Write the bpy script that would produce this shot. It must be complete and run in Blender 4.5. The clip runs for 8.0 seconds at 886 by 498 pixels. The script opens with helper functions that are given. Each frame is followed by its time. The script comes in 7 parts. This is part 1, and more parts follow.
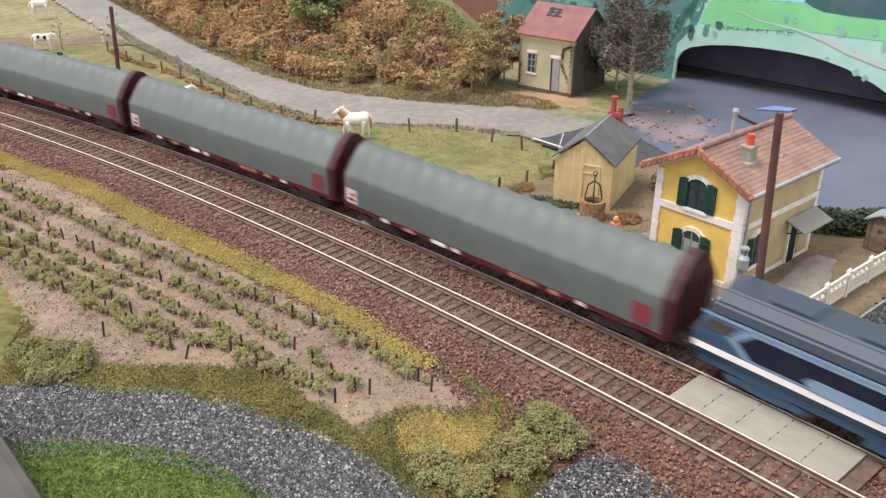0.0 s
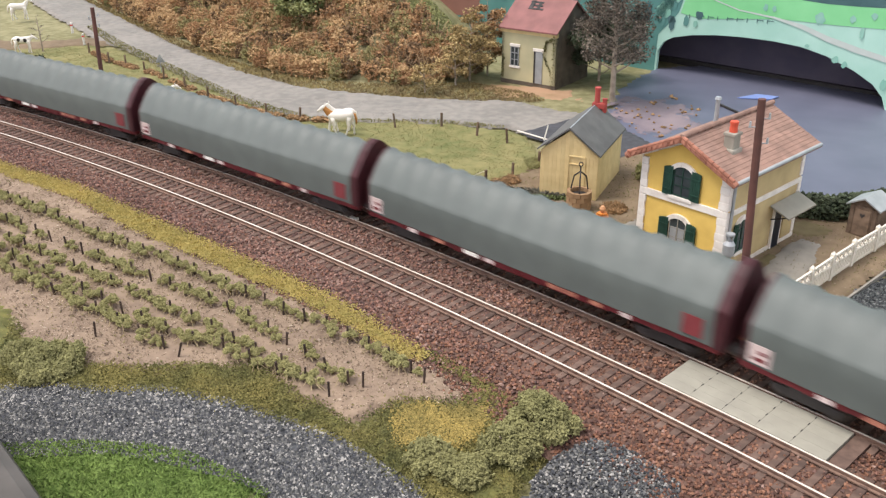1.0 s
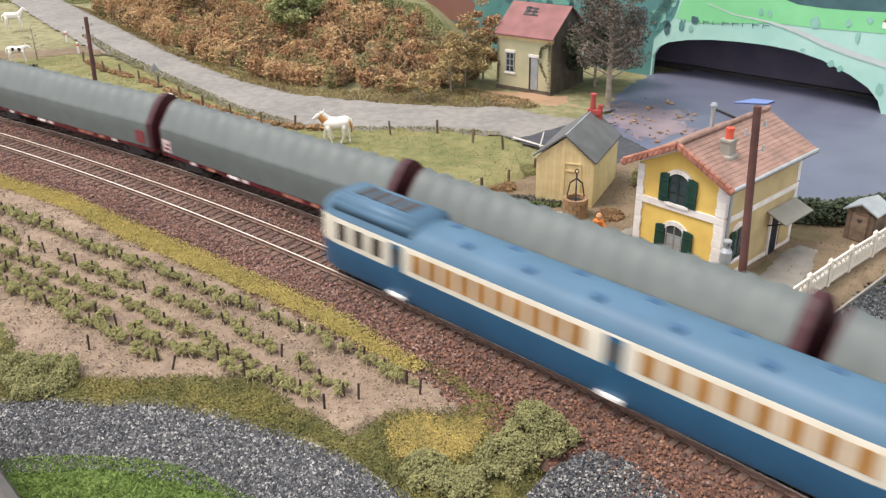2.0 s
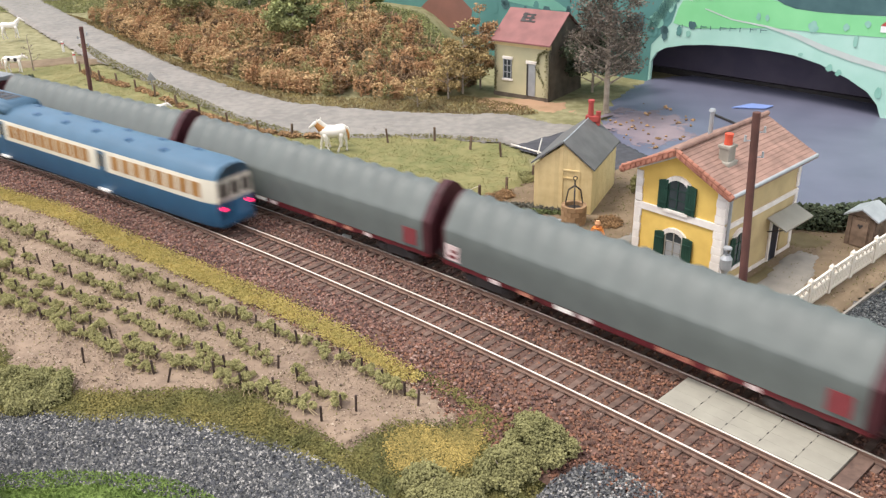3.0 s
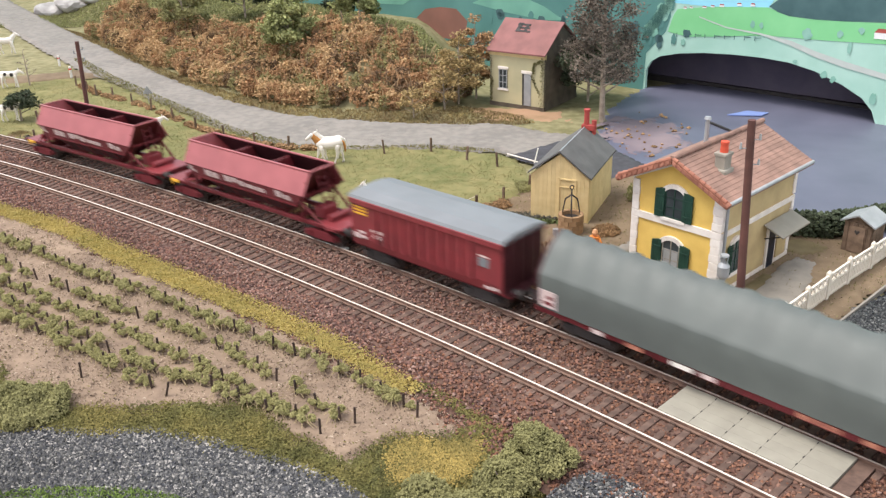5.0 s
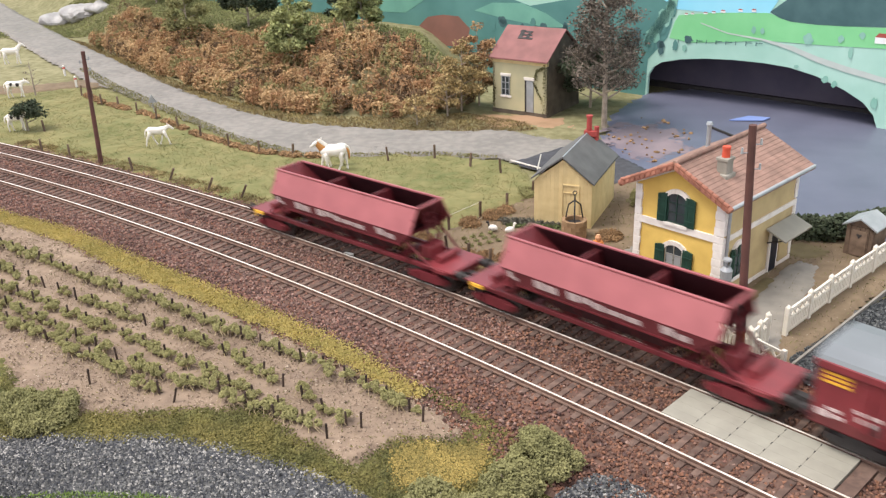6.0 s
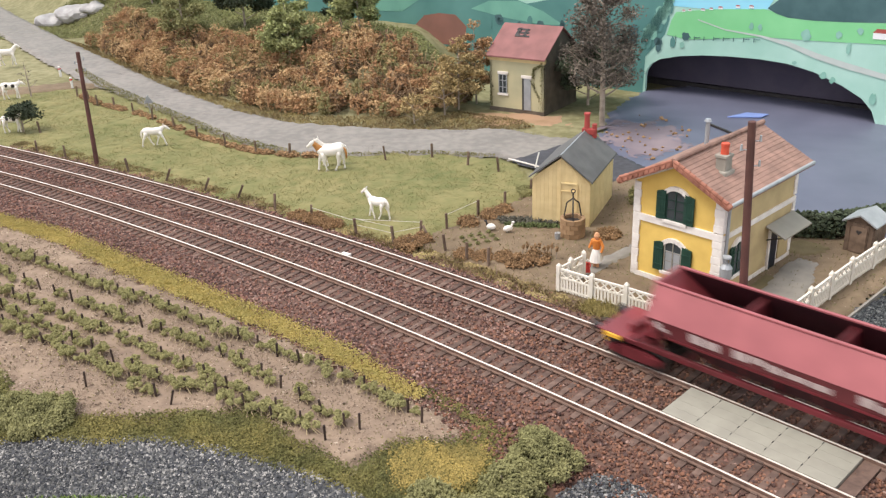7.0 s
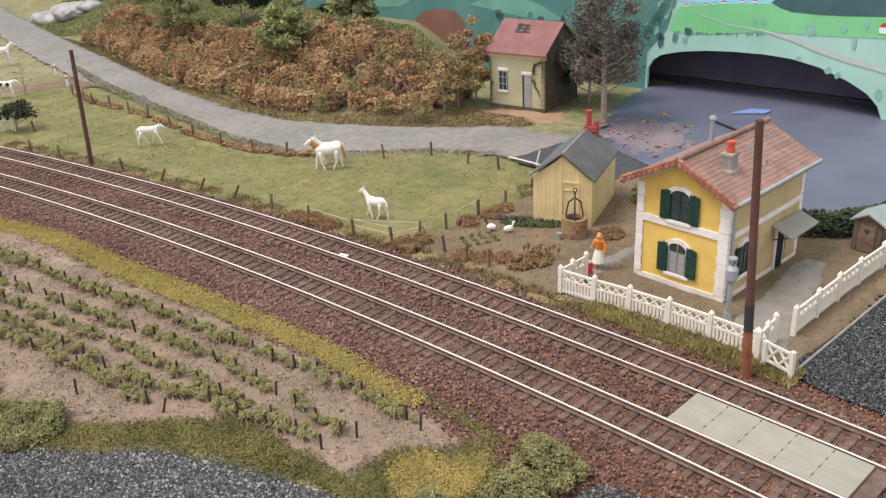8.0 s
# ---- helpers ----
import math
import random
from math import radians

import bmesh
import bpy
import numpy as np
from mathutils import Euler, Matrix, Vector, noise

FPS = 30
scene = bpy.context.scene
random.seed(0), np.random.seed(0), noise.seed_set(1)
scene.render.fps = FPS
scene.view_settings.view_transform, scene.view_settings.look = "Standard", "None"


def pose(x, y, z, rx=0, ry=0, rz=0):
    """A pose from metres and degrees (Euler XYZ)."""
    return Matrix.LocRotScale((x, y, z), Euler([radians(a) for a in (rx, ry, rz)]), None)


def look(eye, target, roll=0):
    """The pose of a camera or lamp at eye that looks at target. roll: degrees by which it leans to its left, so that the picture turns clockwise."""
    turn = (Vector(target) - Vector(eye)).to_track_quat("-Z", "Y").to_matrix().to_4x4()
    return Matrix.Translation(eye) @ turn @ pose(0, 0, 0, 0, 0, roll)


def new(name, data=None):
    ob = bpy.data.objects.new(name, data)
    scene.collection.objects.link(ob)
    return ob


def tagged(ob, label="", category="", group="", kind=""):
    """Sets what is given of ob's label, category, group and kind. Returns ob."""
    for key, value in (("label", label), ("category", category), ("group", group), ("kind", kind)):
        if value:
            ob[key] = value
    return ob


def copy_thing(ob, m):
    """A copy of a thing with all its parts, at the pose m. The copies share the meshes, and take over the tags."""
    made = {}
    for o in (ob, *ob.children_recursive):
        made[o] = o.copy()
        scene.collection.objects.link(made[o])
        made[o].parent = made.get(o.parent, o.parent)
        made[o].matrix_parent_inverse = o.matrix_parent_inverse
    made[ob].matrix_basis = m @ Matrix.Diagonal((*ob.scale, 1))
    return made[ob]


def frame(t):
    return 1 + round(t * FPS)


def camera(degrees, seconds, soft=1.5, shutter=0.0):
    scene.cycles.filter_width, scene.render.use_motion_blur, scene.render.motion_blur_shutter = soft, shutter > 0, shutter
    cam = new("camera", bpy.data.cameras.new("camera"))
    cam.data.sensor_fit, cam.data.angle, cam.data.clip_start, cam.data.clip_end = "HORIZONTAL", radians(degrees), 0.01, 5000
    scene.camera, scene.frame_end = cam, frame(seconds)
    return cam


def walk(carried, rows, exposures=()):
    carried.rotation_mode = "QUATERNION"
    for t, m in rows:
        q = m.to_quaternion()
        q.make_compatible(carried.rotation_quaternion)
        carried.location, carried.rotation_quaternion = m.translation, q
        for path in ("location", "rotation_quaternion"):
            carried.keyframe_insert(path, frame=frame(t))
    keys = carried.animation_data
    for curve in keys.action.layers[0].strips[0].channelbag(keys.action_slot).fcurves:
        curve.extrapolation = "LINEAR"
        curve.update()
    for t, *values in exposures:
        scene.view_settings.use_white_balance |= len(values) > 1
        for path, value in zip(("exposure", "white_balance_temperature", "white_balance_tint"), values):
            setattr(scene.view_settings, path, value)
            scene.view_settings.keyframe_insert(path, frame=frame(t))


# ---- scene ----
cam = camera(53.86, 8.0, soft=1.3, shutter=0.55)
walk(cam, [
    (0.0, pose(-0.00136, -0.01342, 0.20246, 64.840, -0.391, 2.506)),
    (0.5, pose(-0.00262, -0.01282, 0.20254, 64.889, 0.027, 1.466)),
    (1.0, pose(-0.00284, -0.01671, 0.20203, 64.606, 0.396, 1.109)),
    (2.5, pose(-0.00105, -0.01132, 0.20353, 65.117, 0.909, 0.712)),
    (3.0, pose(-0.00079, -0.00963, 0.20292, 65.279, 1.117, 0.600)),
    (3.5, pose(-0.00014, -0.00769, 0.20180, 65.316, 1.157, 0.325)),
    (4.0, pose(-0.00097, -0.00871, 0.20215, 65.550, 1.176, 0.046)),
    (5.5, pose(-0.00042, -0.01008, 0.20361, 66.128, 1.871, 0.339)),
    (6.0, pose(-0.00103, -0.01257, 0.20399, 66.375, 2.014, 0.287)),
    (6.5, pose(-0.00142, -0.01283, 0.20398, 66.452, 2.166, 0.125)),
    (7.0, pose(-0.00082, -0.01009, 0.20321, 66.288, 2.325, 0.037)),
    (7.5, pose(-0.00007, -0.00513, 0.20252, 66.243, 2.479, 0.045)),
    (8.0, pose(0.00000, 0.00000, 0.20178, 66.022, 2.562, 0.000)),
], exposures=[(0.0, 0.72), (1.0, 0.76), (2.5, 0.86), (4.0, 0.88), (5.5, 0.81), (6.5, 0.80), (7.0, 0.72), (7.5, 0.53), (8.0, 0.50)])

# ---- light: an exhibition hall with daylight from large windows ----
world = bpy.data.worlds.new("hall")
scene.world = world
world.use_nodes = True
wb = world.node_tree.nodes["Background"]
wb.inputs[0].default_value = (0.93, 0.91, 1.0, 1)
wb.inputs[1].default_value = 0.84
sun = new("window_light", bpy.data.lights.new("window_light", "SUN"))
sun.data.energy, sun.data.angle, sun.data.color = 2.2, radians(26), (1.0, 0.93, 0.87)
sun.matrix_world = look((-0.80, -0.10, 1.65), (0, 0, 0))

# ---- helpers for building; lengths in millimetres of the model ----
MM = 0.001
CX, CY, RN, RF = -1944.2, -1760.2, 2865.97, 2908.65
rng = np.random.default_rng(7)


def mat(name, c1, c2=None, scale=250.0, rough=0.75, bump=0.0, metal=0.0, rnd="", spread=0.35, spec=0.3, emit=0.0, contrast=0.5):
    m = bpy.data.materials.new(name)
    m.use_nodes = True
    nt = m.node_tree
    b = nt.nodes["Principled BSDF"]
    b.inputs["Roughness"].default_value = rough
    b.inputs["Metallic"].default_value = metal
    b.inputs["Specular IOR Level"].default_value = spec
    c2 = c2 or tuple(v * 0.8 for v in c1)
    tc = nt.nodes.new("ShaderNodeTexCoord")
    n1 = nt.nodes.new("ShaderNodeTexNoise")
    n1.inputs["Scale"].default_value, n1.inputs["Detail"].default_value = scale, 6
    nt.links.new(tc.outputs["Object"], n1.inputs["Vector"])
    n2 = nt.nodes.new("ShaderNodeTexNoise")
    n2.inputs["Scale"].default_value, n2.inputs["Detail"].default_value = scale * 0.13, 3
    nt.links.new(tc.outputs["Object"], n2.inputs["Vector"])
    mx = nt.nodes.new("ShaderNodeMath")
    mx.operation = "MULTIPLY_ADD"
    nt.links.new(n1.outputs["Fac"], mx.inputs[0])
    mx.inputs[1].default_value = 0.6
    s2 = nt.nodes.new("ShaderNodeMath")
    s2.operation = "MULTIPLY"
    s2.inputs[1].default_value = 0.4
    nt.links.new(n2.outputs["Fac"], s2.inputs[0])
    nt.links.new(s2.outputs[0], mx.inputs[2])
    r = nt.nodes.new("ShaderNodeValToRGB")
    h = 0.5 * (1 - contrast) * 0.5
    r.color_ramp.elements[0].position, r.color_ramp.elements[1].position = 0.27 + h, 0.73 - h
    r.color_ramp.elements[0].color, r.color_ramp.elements[1].color = (*c2, 1), (*c1, 1)
    nt.links.new(mx.outputs[0], r.inputs[0])
    out = r.outputs[0]
    if rnd:
        if rnd == "island":
            src = nt.nodes.new("ShaderNodeNewGeometry").outputs["Random Per Island"]
        else:
            src = nt.nodes.new("ShaderNodeObjectInfo").outputs["Random"]
        mr = nt.nodes.new("ShaderNodeMapRange")
        mr.inputs[3].default_value, mr.inputs[4].default_value = 1 - spread, 1 + spread
        nt.links.new(src, mr.inputs[0])
        hs = nt.nodes.new("ShaderNodeHueSaturation")
        nt.links.new(mr.outputs[0], hs.inputs["Value"])
        nt.links.new(out, hs.inputs["Color"])
        out = hs.outputs[0]
    nt.links.new(out, b.inputs["Base Color"])
    if bump:
        bp = nt.nodes.new("ShaderNodeBump")
        bp.inputs["Strength"].default_value, bp.inputs["Distance"].default_value = bump, 0.0006
        nt.links.new(n1.outputs["Fac"], bp.inputs["Height"])
        nt.links.new(bp.outputs[0], b.inputs["Normal"])
    if emit:
        b.inputs["Emission Color"].default_value = (*c1, 1)
        b.inputs["Emission Strength"].default_value = emit
    return m


def crumbs(name, colours, rough=0.9, spec=0.25, grain=500.0):
    """Loose pieces, each with one colour of a palette and a little grain."""
    m = bpy.data.materials.new(name)
    m.use_nodes = True
    nt = m.node_tree
    b = nt.nodes["Principled BSDF"]
    b.inputs["Roughness"].default_value, b.inputs["Specular IOR Level"].default_value = rough, spec
    geo = nt.nodes.new("ShaderNodeNewGeometry")
    r = nt.nodes.new("ShaderNodeValToRGB")
    r.color_ramp.interpolation = "CONSTANT"
    while len(r.color_ramp.elements) < len(colours):
        r.color_ramp.elements.new(0.5)
    for i, c in enumerate(colours):
        r.color_ramp.elements[i].position = i / len(colours)
        r.color_ramp.elements[i].color = (*c, 1)
    nt.links.new(geo.outputs["Random Per Island"], r.inputs[0])
    tc = nt.nodes.new("ShaderNodeTexCoord")
    n1 = nt.nodes.new("ShaderNodeTexNoise")
    n1.inputs["Scale"].default_value, n1.inputs["Detail"].default_value = grain, 3
    nt.links.new(tc.outputs["Object"], n1.inputs["Vector"])
    n2 = nt.nodes.new("ShaderNodeTexNoise")
    n2.inputs["Scale"].default_value, n2.inputs["Detail"].default_value = 22.0, 3
    nt.links.new(tc.outputs["Object"], n2.inputs["Vector"])
    ad = nt.nodes.new("ShaderNodeMath")
    ad.operation = "ADD"
    nt.links.new(n1.outputs["Fac"], ad.inputs[0])
    nt.links.new(n2.outputs["Fac"], ad.inputs[1])
    mr = nt.nodes.new("ShaderNodeMapRange")
    mr.inputs[1].default_value, mr.inputs[2].default_value = 0.6, 1.4
    mr.inputs[3].default_value, mr.inputs[4].default_value = 0.7, 1.3
    nt.links.new(ad.outputs[0], mr.inputs[0])
    hs = nt.nodes.new("ShaderNodeHueSaturation")
    nt.links.new(mr.outputs[0], hs.inputs["Value"])
    nt.links.new(r.outputs[0], hs.inputs["Color"])
    nt.links.new(hs.outputs[0], b.inputs["Base Color"])
    return m


def thing(name, x, y, z, rz, label, category, group="", kind=""):
    """An Empty at the base of a thing; place in mm, rz in degrees."""
    e = new(name)
    e.empty_display_size = 0.005
    e.matrix_basis = pose(x * MM, y * MM, z * MM, 0, 0, rz)
    return tagged(e, label, category, group, kind)


def part(name, bm, material, parent=None, label="", smooth=False):
    me = bpy.data.meshes.new(name)
    if smooth:
        for fc in bm.faces:
            fc.smooth = True
    bm.to_mesh(me)
    bm.free()
    me.materials.append(material)
    ob = new(name, me)
    if parent:
        ob.parent = parent
    if label:
        tagged(ob, label)
    return ob


def raw(name, verts, faces, material, parent=None, smooth=False):
    """A mesh from computed arrays in mm."""
    me = bpy.data.meshes.new(name)
    me.from_pydata((np.asarray(verts) * MM).tolist(), [], faces if isinstance(faces, list) else faces.tolist())
    me.materials.append(material)
    if smooth:
        me.polygons.foreach_set("use_smooth", [True] * len(me.polygons))
    ob = new(name, me)
    if parent:
        ob.parent = parent
    return ob


def box(bm, x0, y0, z0, x1, y1, z1, m=None, bevel=0.0):
    m = m or Matrix()
    r = bmesh.ops.create_cube(bm, size=1)
    t = Matrix.Translation(((x0 + x1) / 2 * MM, (y0 + y1) / 2 * MM, (z0 + z1) / 2 * MM)) @ Matrix.Diagonal(((x1 - x0) * MM, (y1 - y0) * MM, (z1 - z0) * MM, 1))
    bmesh.ops.transform(bm, matrix=m @ t, verts=r["verts"])
    if bevel:
        es = {e for v in r["verts"] for e in v.link_edges}
        bmesh.ops.bevel(bm, geom=list(es), offset=bevel * MM, segments=2, affect="EDGES", profile=0.5)
    return bm


def cyl(bm, p, q, r1, r2=None, n=10, m=None):
    """A tapered rod from p to q in mm."""
    p, q = Vector(p) * MM, Vector(q) * MM
    d = q - p
    rot = d.to_track_quat("Z", "Y").to_matrix().to_4x4()
    t = Matrix.Translation((p + q) / 2) @ rot
    bmesh.ops.create_cone(bm, cap_ends=True, segments=n, radius1=r1 * MM, radius2=(r1 if r2 is None else r2) * MM, depth=d.length, matrix=(m or Matrix()) @ t)
    return bm


def ball(bm, x, y, z, r, sub=1, sx=1, sy=1, sz=1, m=None):
    bmesh.ops.create_icosphere(bm, subdivisions=sub, radius=r * MM, matrix=(m or Matrix()) @ Matrix.Translation((x * MM, y * MM, z * MM)) @ Matrix.Diagonal((sx, sy, sz, 1)))
    return bm


def prism(bm, pts, axis, a0, a1, m=None):
    """Extrudes a closed outline along x, y or z from a0 to a1 (mm)."""
    def at(u, v, w):
        c = {"x": (w, u, v), "y": (u, w, v), "z": (u, v, w)}[axis]
        v3 = Vector(c) * MM
        return m @ v3 if m else v3
    lo = [bm.verts.new(at(u, v, a0)) for u, v in pts]
    hi = [bm.verts.new(at(u, v, a1)) for u, v in pts]
    n = len(pts)
    fs = [bm.faces.new(lo[::-1]), bm.faces.new(hi)]
    for i in range(n):
        fs.append(bm.faces.new((lo[i], lo[(i + 1) % n], hi[(i + 1) % n], hi[i])))
    bmesh.ops.recalc_face_normals(bm, faces=fs)
    return bm


def on_track(s, off, z, r=RF):
    """A point beside a track's middle line; s runs along it, off away from the curve's centre (mm)."""
    a = math.pi / 4 - s / RF
    return ((CX + (r + off) * math.cos(a)), (CY + (r + off) * math.sin(a)), z)


def track_pose(s, r=RF):
    x, y, z = on_track(s, 0, 0, r)
    return pose(x * MM, y * MM, 0, 0, 0, 45 - math.degrees(s / RF) - 90)


def inside(px, py, poly):
    ok = np.zeros(len(px), bool)
    n = len(poly)
    for i in range(n):
        (x0, y0), (x1, y1) = poly[i], poly[(i + 1) % n]
        c = ((y0 > py) != (y1 > py)) & (px < (x1 - x0) * (py - y0) / (y1 - y0 + 1e-9) + x0)
        ok ^= c
    return ok


def wob(x, y, k=0.02, seed=0.0):
    """Soft uneven relief between about -1 and 1."""
    return (np.sin(x * k + seed) * np.cos(y * k * 1.3 + seed * 2) + 0.6 * np.sin(x * k * 2.3 - y * k * 1.9 + seed) + 0.4 * np.sin(y * k * 4.1 + x * k * 3.3 + seed * 3)) / 1.6


def hill(x, y):
    """Height of the scenery: flat by the railway, a bank behind the road, falling gently to the front."""
    d = np.clip((y - 768 - np.clip(-x - 120, 0, 1500) * 1.12 - np.clip(-x - 400, 0, 1500) * 0.25) / 170, 0, 1)
    f = np.clip((25 - x) / 60, 0, 1)
    front = np.clip((285 - y) / 60, 0, 1)
    return 42 * d * d * (3 - 2 * d) * f - 4 * front


def patch(name, poly, z, step, material, label, category, relief=0.5, seed=0.0, ragged=3.0, drop=2.2):
    """A piece of scenic ground: a fine grid cut to an uneven outline."""
    P0 = np.array(poly, float)
    x0, y0 = P0.min(0) - 5
    x1, y1 = P0.max(0) + 5
    nx, ny = int((x1 - x0) / step) + 1, int((y1 - y0) / step) + 1
    gx, gy = np.meshgrid(x0 + np.arange(nx + 1) * step, y0 + np.arange(ny + 1) * step)
    zz = z + hill(gx, gy) + relief * wob(gx, gy, 0.06, seed) + relief * 0.5 * rng.standard_normal(gx.shape) * 0.4
    cx, cy = gx[:-1, :-1].ravel() + step / 2, gy[:-1, :-1].ravel() + step / 2
    ok = inside(cx + ragged * wob(cx, cy, 0.11, seed + 1) + ragged * 0.3 * rng.standard_normal(cx.shape), cy + ragged * wob(cy, cx, 0.1, seed + 2), poly)
    idx = np.arange(gx.size).reshape(gx.shape)
    f = np.stack([idx[:-1, :-1].ravel(), idx[:-1, 1:].ravel(), idx[1:, 1:].ravel(), idx[1:, :-1].ravel()], 1)[ok]
    used, inv = np.unique(f, return_inverse=True)
    v = np.stack([gx.ravel(), gy.ravel(), zz.ravel()], 1)[used]
    v[np.bincount(inv.ravel()) < 4, 2] -= drop
    ob = raw(name, v, inv.reshape(-1, 4), material, smooth=True)
    return tagged(ob, label, category, kind="structure")


def spots(poly, n):
    P0 = np.array(poly, float)
    lo, hi = P0.min(0), P0.max(0)
    out = np.zeros((0, 2))
    while len(out) < n:
        p = lo + (hi - lo) * rng.random((n * 2, 2))
        out = np.vstack([out, p[inside(p[:, 0], p[:, 1], poly)]])
    return out[:n]


OCT = np.array([(1, 0, 0), (-1, 0, 0), (0, 1, 0), (0, -1, 0), (0, 0, 1), (0, 0, -1)], float)
OCF = np.array([(0, 2, 4), (2, 1, 4), (1, 3, 4), (3, 0, 4), (2, 0, 5), (1, 2, 5), (3, 1, 5), (0, 3, 5)])


def lumps(xyz, size, squash=0.7):
    """Uneven little eight-sided stones or foam crumbs at given places: verts and faces."""
    n = len(xyz)
    rad = size * (0.6 + 0.8 * rng.random((n, 1, 1)))
    v = OCT[None] * (0.7 + 0.6 * rng.random((n, 6, 1)))
    a, b = rng.random(n) * 6.28, rng.random(n) * 6.28
    ca, sa, cb, sb = np.cos(a)[:, None], np.sin(a)[:, None], np.cos(b)[:, None], np.sin(b)[:, None]
    x, y, z = v[..., 0], v[..., 1], v[..., 2]
    x, z = x * cb - z * sb, x * sb + z * cb
    x, y = x * ca - y * sa, x * sa + y * ca
    v = np.stack([x, y, z * squash], 2) * rad + np.asarray(xyz)[:, None, :]
    f = OCF[None] + 6 * np.arange(n)[:, None, None]
    return v.reshape(-1, 3), f.reshape(-1, 3)


def shards(xyz, length, width, up=0.3):
    """Small pointed leaves or blades at given places, turned at random."""
    n = len(xyz)
    d = rng.standard_normal((n, 3))
    d[:, 2] = np.abs(d[:, 2]) * 0.6 + up
    d /= np.linalg.norm(d, axis=1)[:, None]
    e = np.cross(d, rng.standard_normal((n, 3)))
    e /= np.linalg.norm(e, axis=1)[:, None] + 1e-9
    L = length * (0.5 + rng.random((n, 1)))
    W = width * (0.6 + 0.8 * rng.random((n, 1)))
    p = np.asarray(xyz)
    k = np.cross(d, e)
    v = np.stack([p - d * L * 0.3, p + e * W + k * W * 0.4, p + d * L * 0.7, p - e * W + k * W * 0.4], 1)
    f = np.array([(0, 1, 2), (0, 2, 3)])[None] + 4 * np.arange(n)[:, None, None]
    return v.reshape(-1, 3), f.reshape(-1, 3)


def both(*vf):
    vs, fs, k = [], [], 0
    for v, f in vf:
        vs.append(v)
        fs.append(f + k)
        k += len(v)
    return np.vstack(vs), np.vstack(fs)


# ---- materials ----
M_ground = mat("scenic_earth", (0.26, 0.24, 0.13), (0.16, 0.15, 0.07), 120, 0.95, 0.6)
M_field = mat("field_grass", (0.26, 0.225, 0.10), (0.11, 0.128, 0.043), 110, 0.95, 0.8, contrast=1.0)
M_blade = mat("grass_fibre", (0.275, 0.235, 0.105), (0.12, 0.138, 0.047), 110, 0.9, rnd="island", spread=0.12, contrast=1.0)
M_strip = mat("mustard_turf", (0.40, 0.315, 0.10), (0.27, 0.235, 0.075), 160, 0.95, 0.7)
M_stripb = mat("mustard_fibre", (0.45, 0.355, 0.115), (0.30, 0.26, 0.085), 160, 0.9, rnd="island", spread=0.14, contrast=0.9)
M_soil = mat("vineyard_soil", (0.31, 0.235, 0.165), (0.165, 0.12, 0.088), 170, 0.95, 1.0, contrast=0.9)
M_gsoil = mat("garden_soil", (0.215, 0.158, 0.10), (0.135, 0.10, 0.062), 140, 0.95, 0.8, contrast=0.8)
M_gravel = mat("grey_gravel", (0.08, 0.084, 0.088), (0.04, 0.043, 0.048), 350, 0.8, 0.5)
M_gravelst = crumbs("gravel_stone", [(0.028, 0.031, 0.036), (0.095, 0.098, 0.098), (0.045, 0.048, 0.052), (0.16, 0.16, 0.152), (0.065, 0.068, 0.064), (0.034, 0.037, 0.04), (0.12, 0.12, 0.113), (0.33, 0.32, 0.295), (0.054, 0.058, 0.066)], 0.55, 0.4)
M_ballast = mat("ballast_bed", (0.15, 0.09, 0.068), (0.08, 0.048, 0.036), 300, 0.95, 0.6)
M_ballst = crumbs("ballast_stone", [(0.205, 0.11, 0.085), (0.125, 0.073, 0.062), (0.27, 0.155, 0.12), (0.165, 0.097, 0.08), (0.23, 0.12, 0.088), (0.095, 0.06, 0.053), (0.30, 0.20, 0.16), (0.18, 0.12, 0.102)])
M_ballred = crumbs("rusty_ballast_stone", [(0.215, 0.105, 0.066), (0.115, 0.06, 0.044), (0.265, 0.14, 0.09), (0.165, 0.083, 0.055), (0.19, 0.108, 0.078), (0.082, 0.047, 0.038)])
M_road = mat("road_grit", (0.25, 0.232, 0.205), (0.185, 0.174, 0.156), 140, 0.9, 0.5)
M_asph = mat("dark_asphalt", (0.075, 0.075, 0.085), (0.05, 0.05, 0.055), 200, 0.7, 0.3)
M_green = mat("bright_turf", (0.14, 0.20, 0.05), (0.09, 0.14, 0.035), 220, 0.95, 0.7)
M_greenb = mat("bright_fibre", (0.175, 0.25, 0.065), (0.11, 0.175, 0.042), 100, 0.9, rnd="island", spread=0.35)
M_board = mat("slate_blue_board", (0.14, 0.146, 0.20), (0.10, 0.106, 0.15), 30, 0.42, 0.0, spec=0.4, contrast=0.8)
M_olive = mat("olive_turf", (0.18, 0.17, 0.052), (0.09, 0.092, 0.03), 200, 0.95, 0.7)
M_rail = mat("rail_side", (0.20, 0.125, 0.09), (0.13, 0.08, 0.06), 300, 0.7)
# Pale and barely metallic: the windows' reflection on the rail heads is painted in.
M_railtop = mat("rail_head_shine", (0.86, 0.79, 0.70), (0.72, 0.64, 0.54), 60, 0.35, 0.0, 0.25, spec=0.6)
M_sleeper = mat("sleeper_wood", (0.15, 0.10, 0.078), (0.09, 0.06, 0.048), 300, 0.9, 0.4, rnd="object", spread=0.25)
M_tarp = mat("grey_tarpaulin", (0.105, 0.123, 0.114), (0.088, 0.104, 0.097), 70, 0.56, 0.35, spec=0.5)
M_maroon = mat("maroon_paint", (0.15, 0.022, 0.028), (0.10, 0.018, 0.02), 200, 0.5)
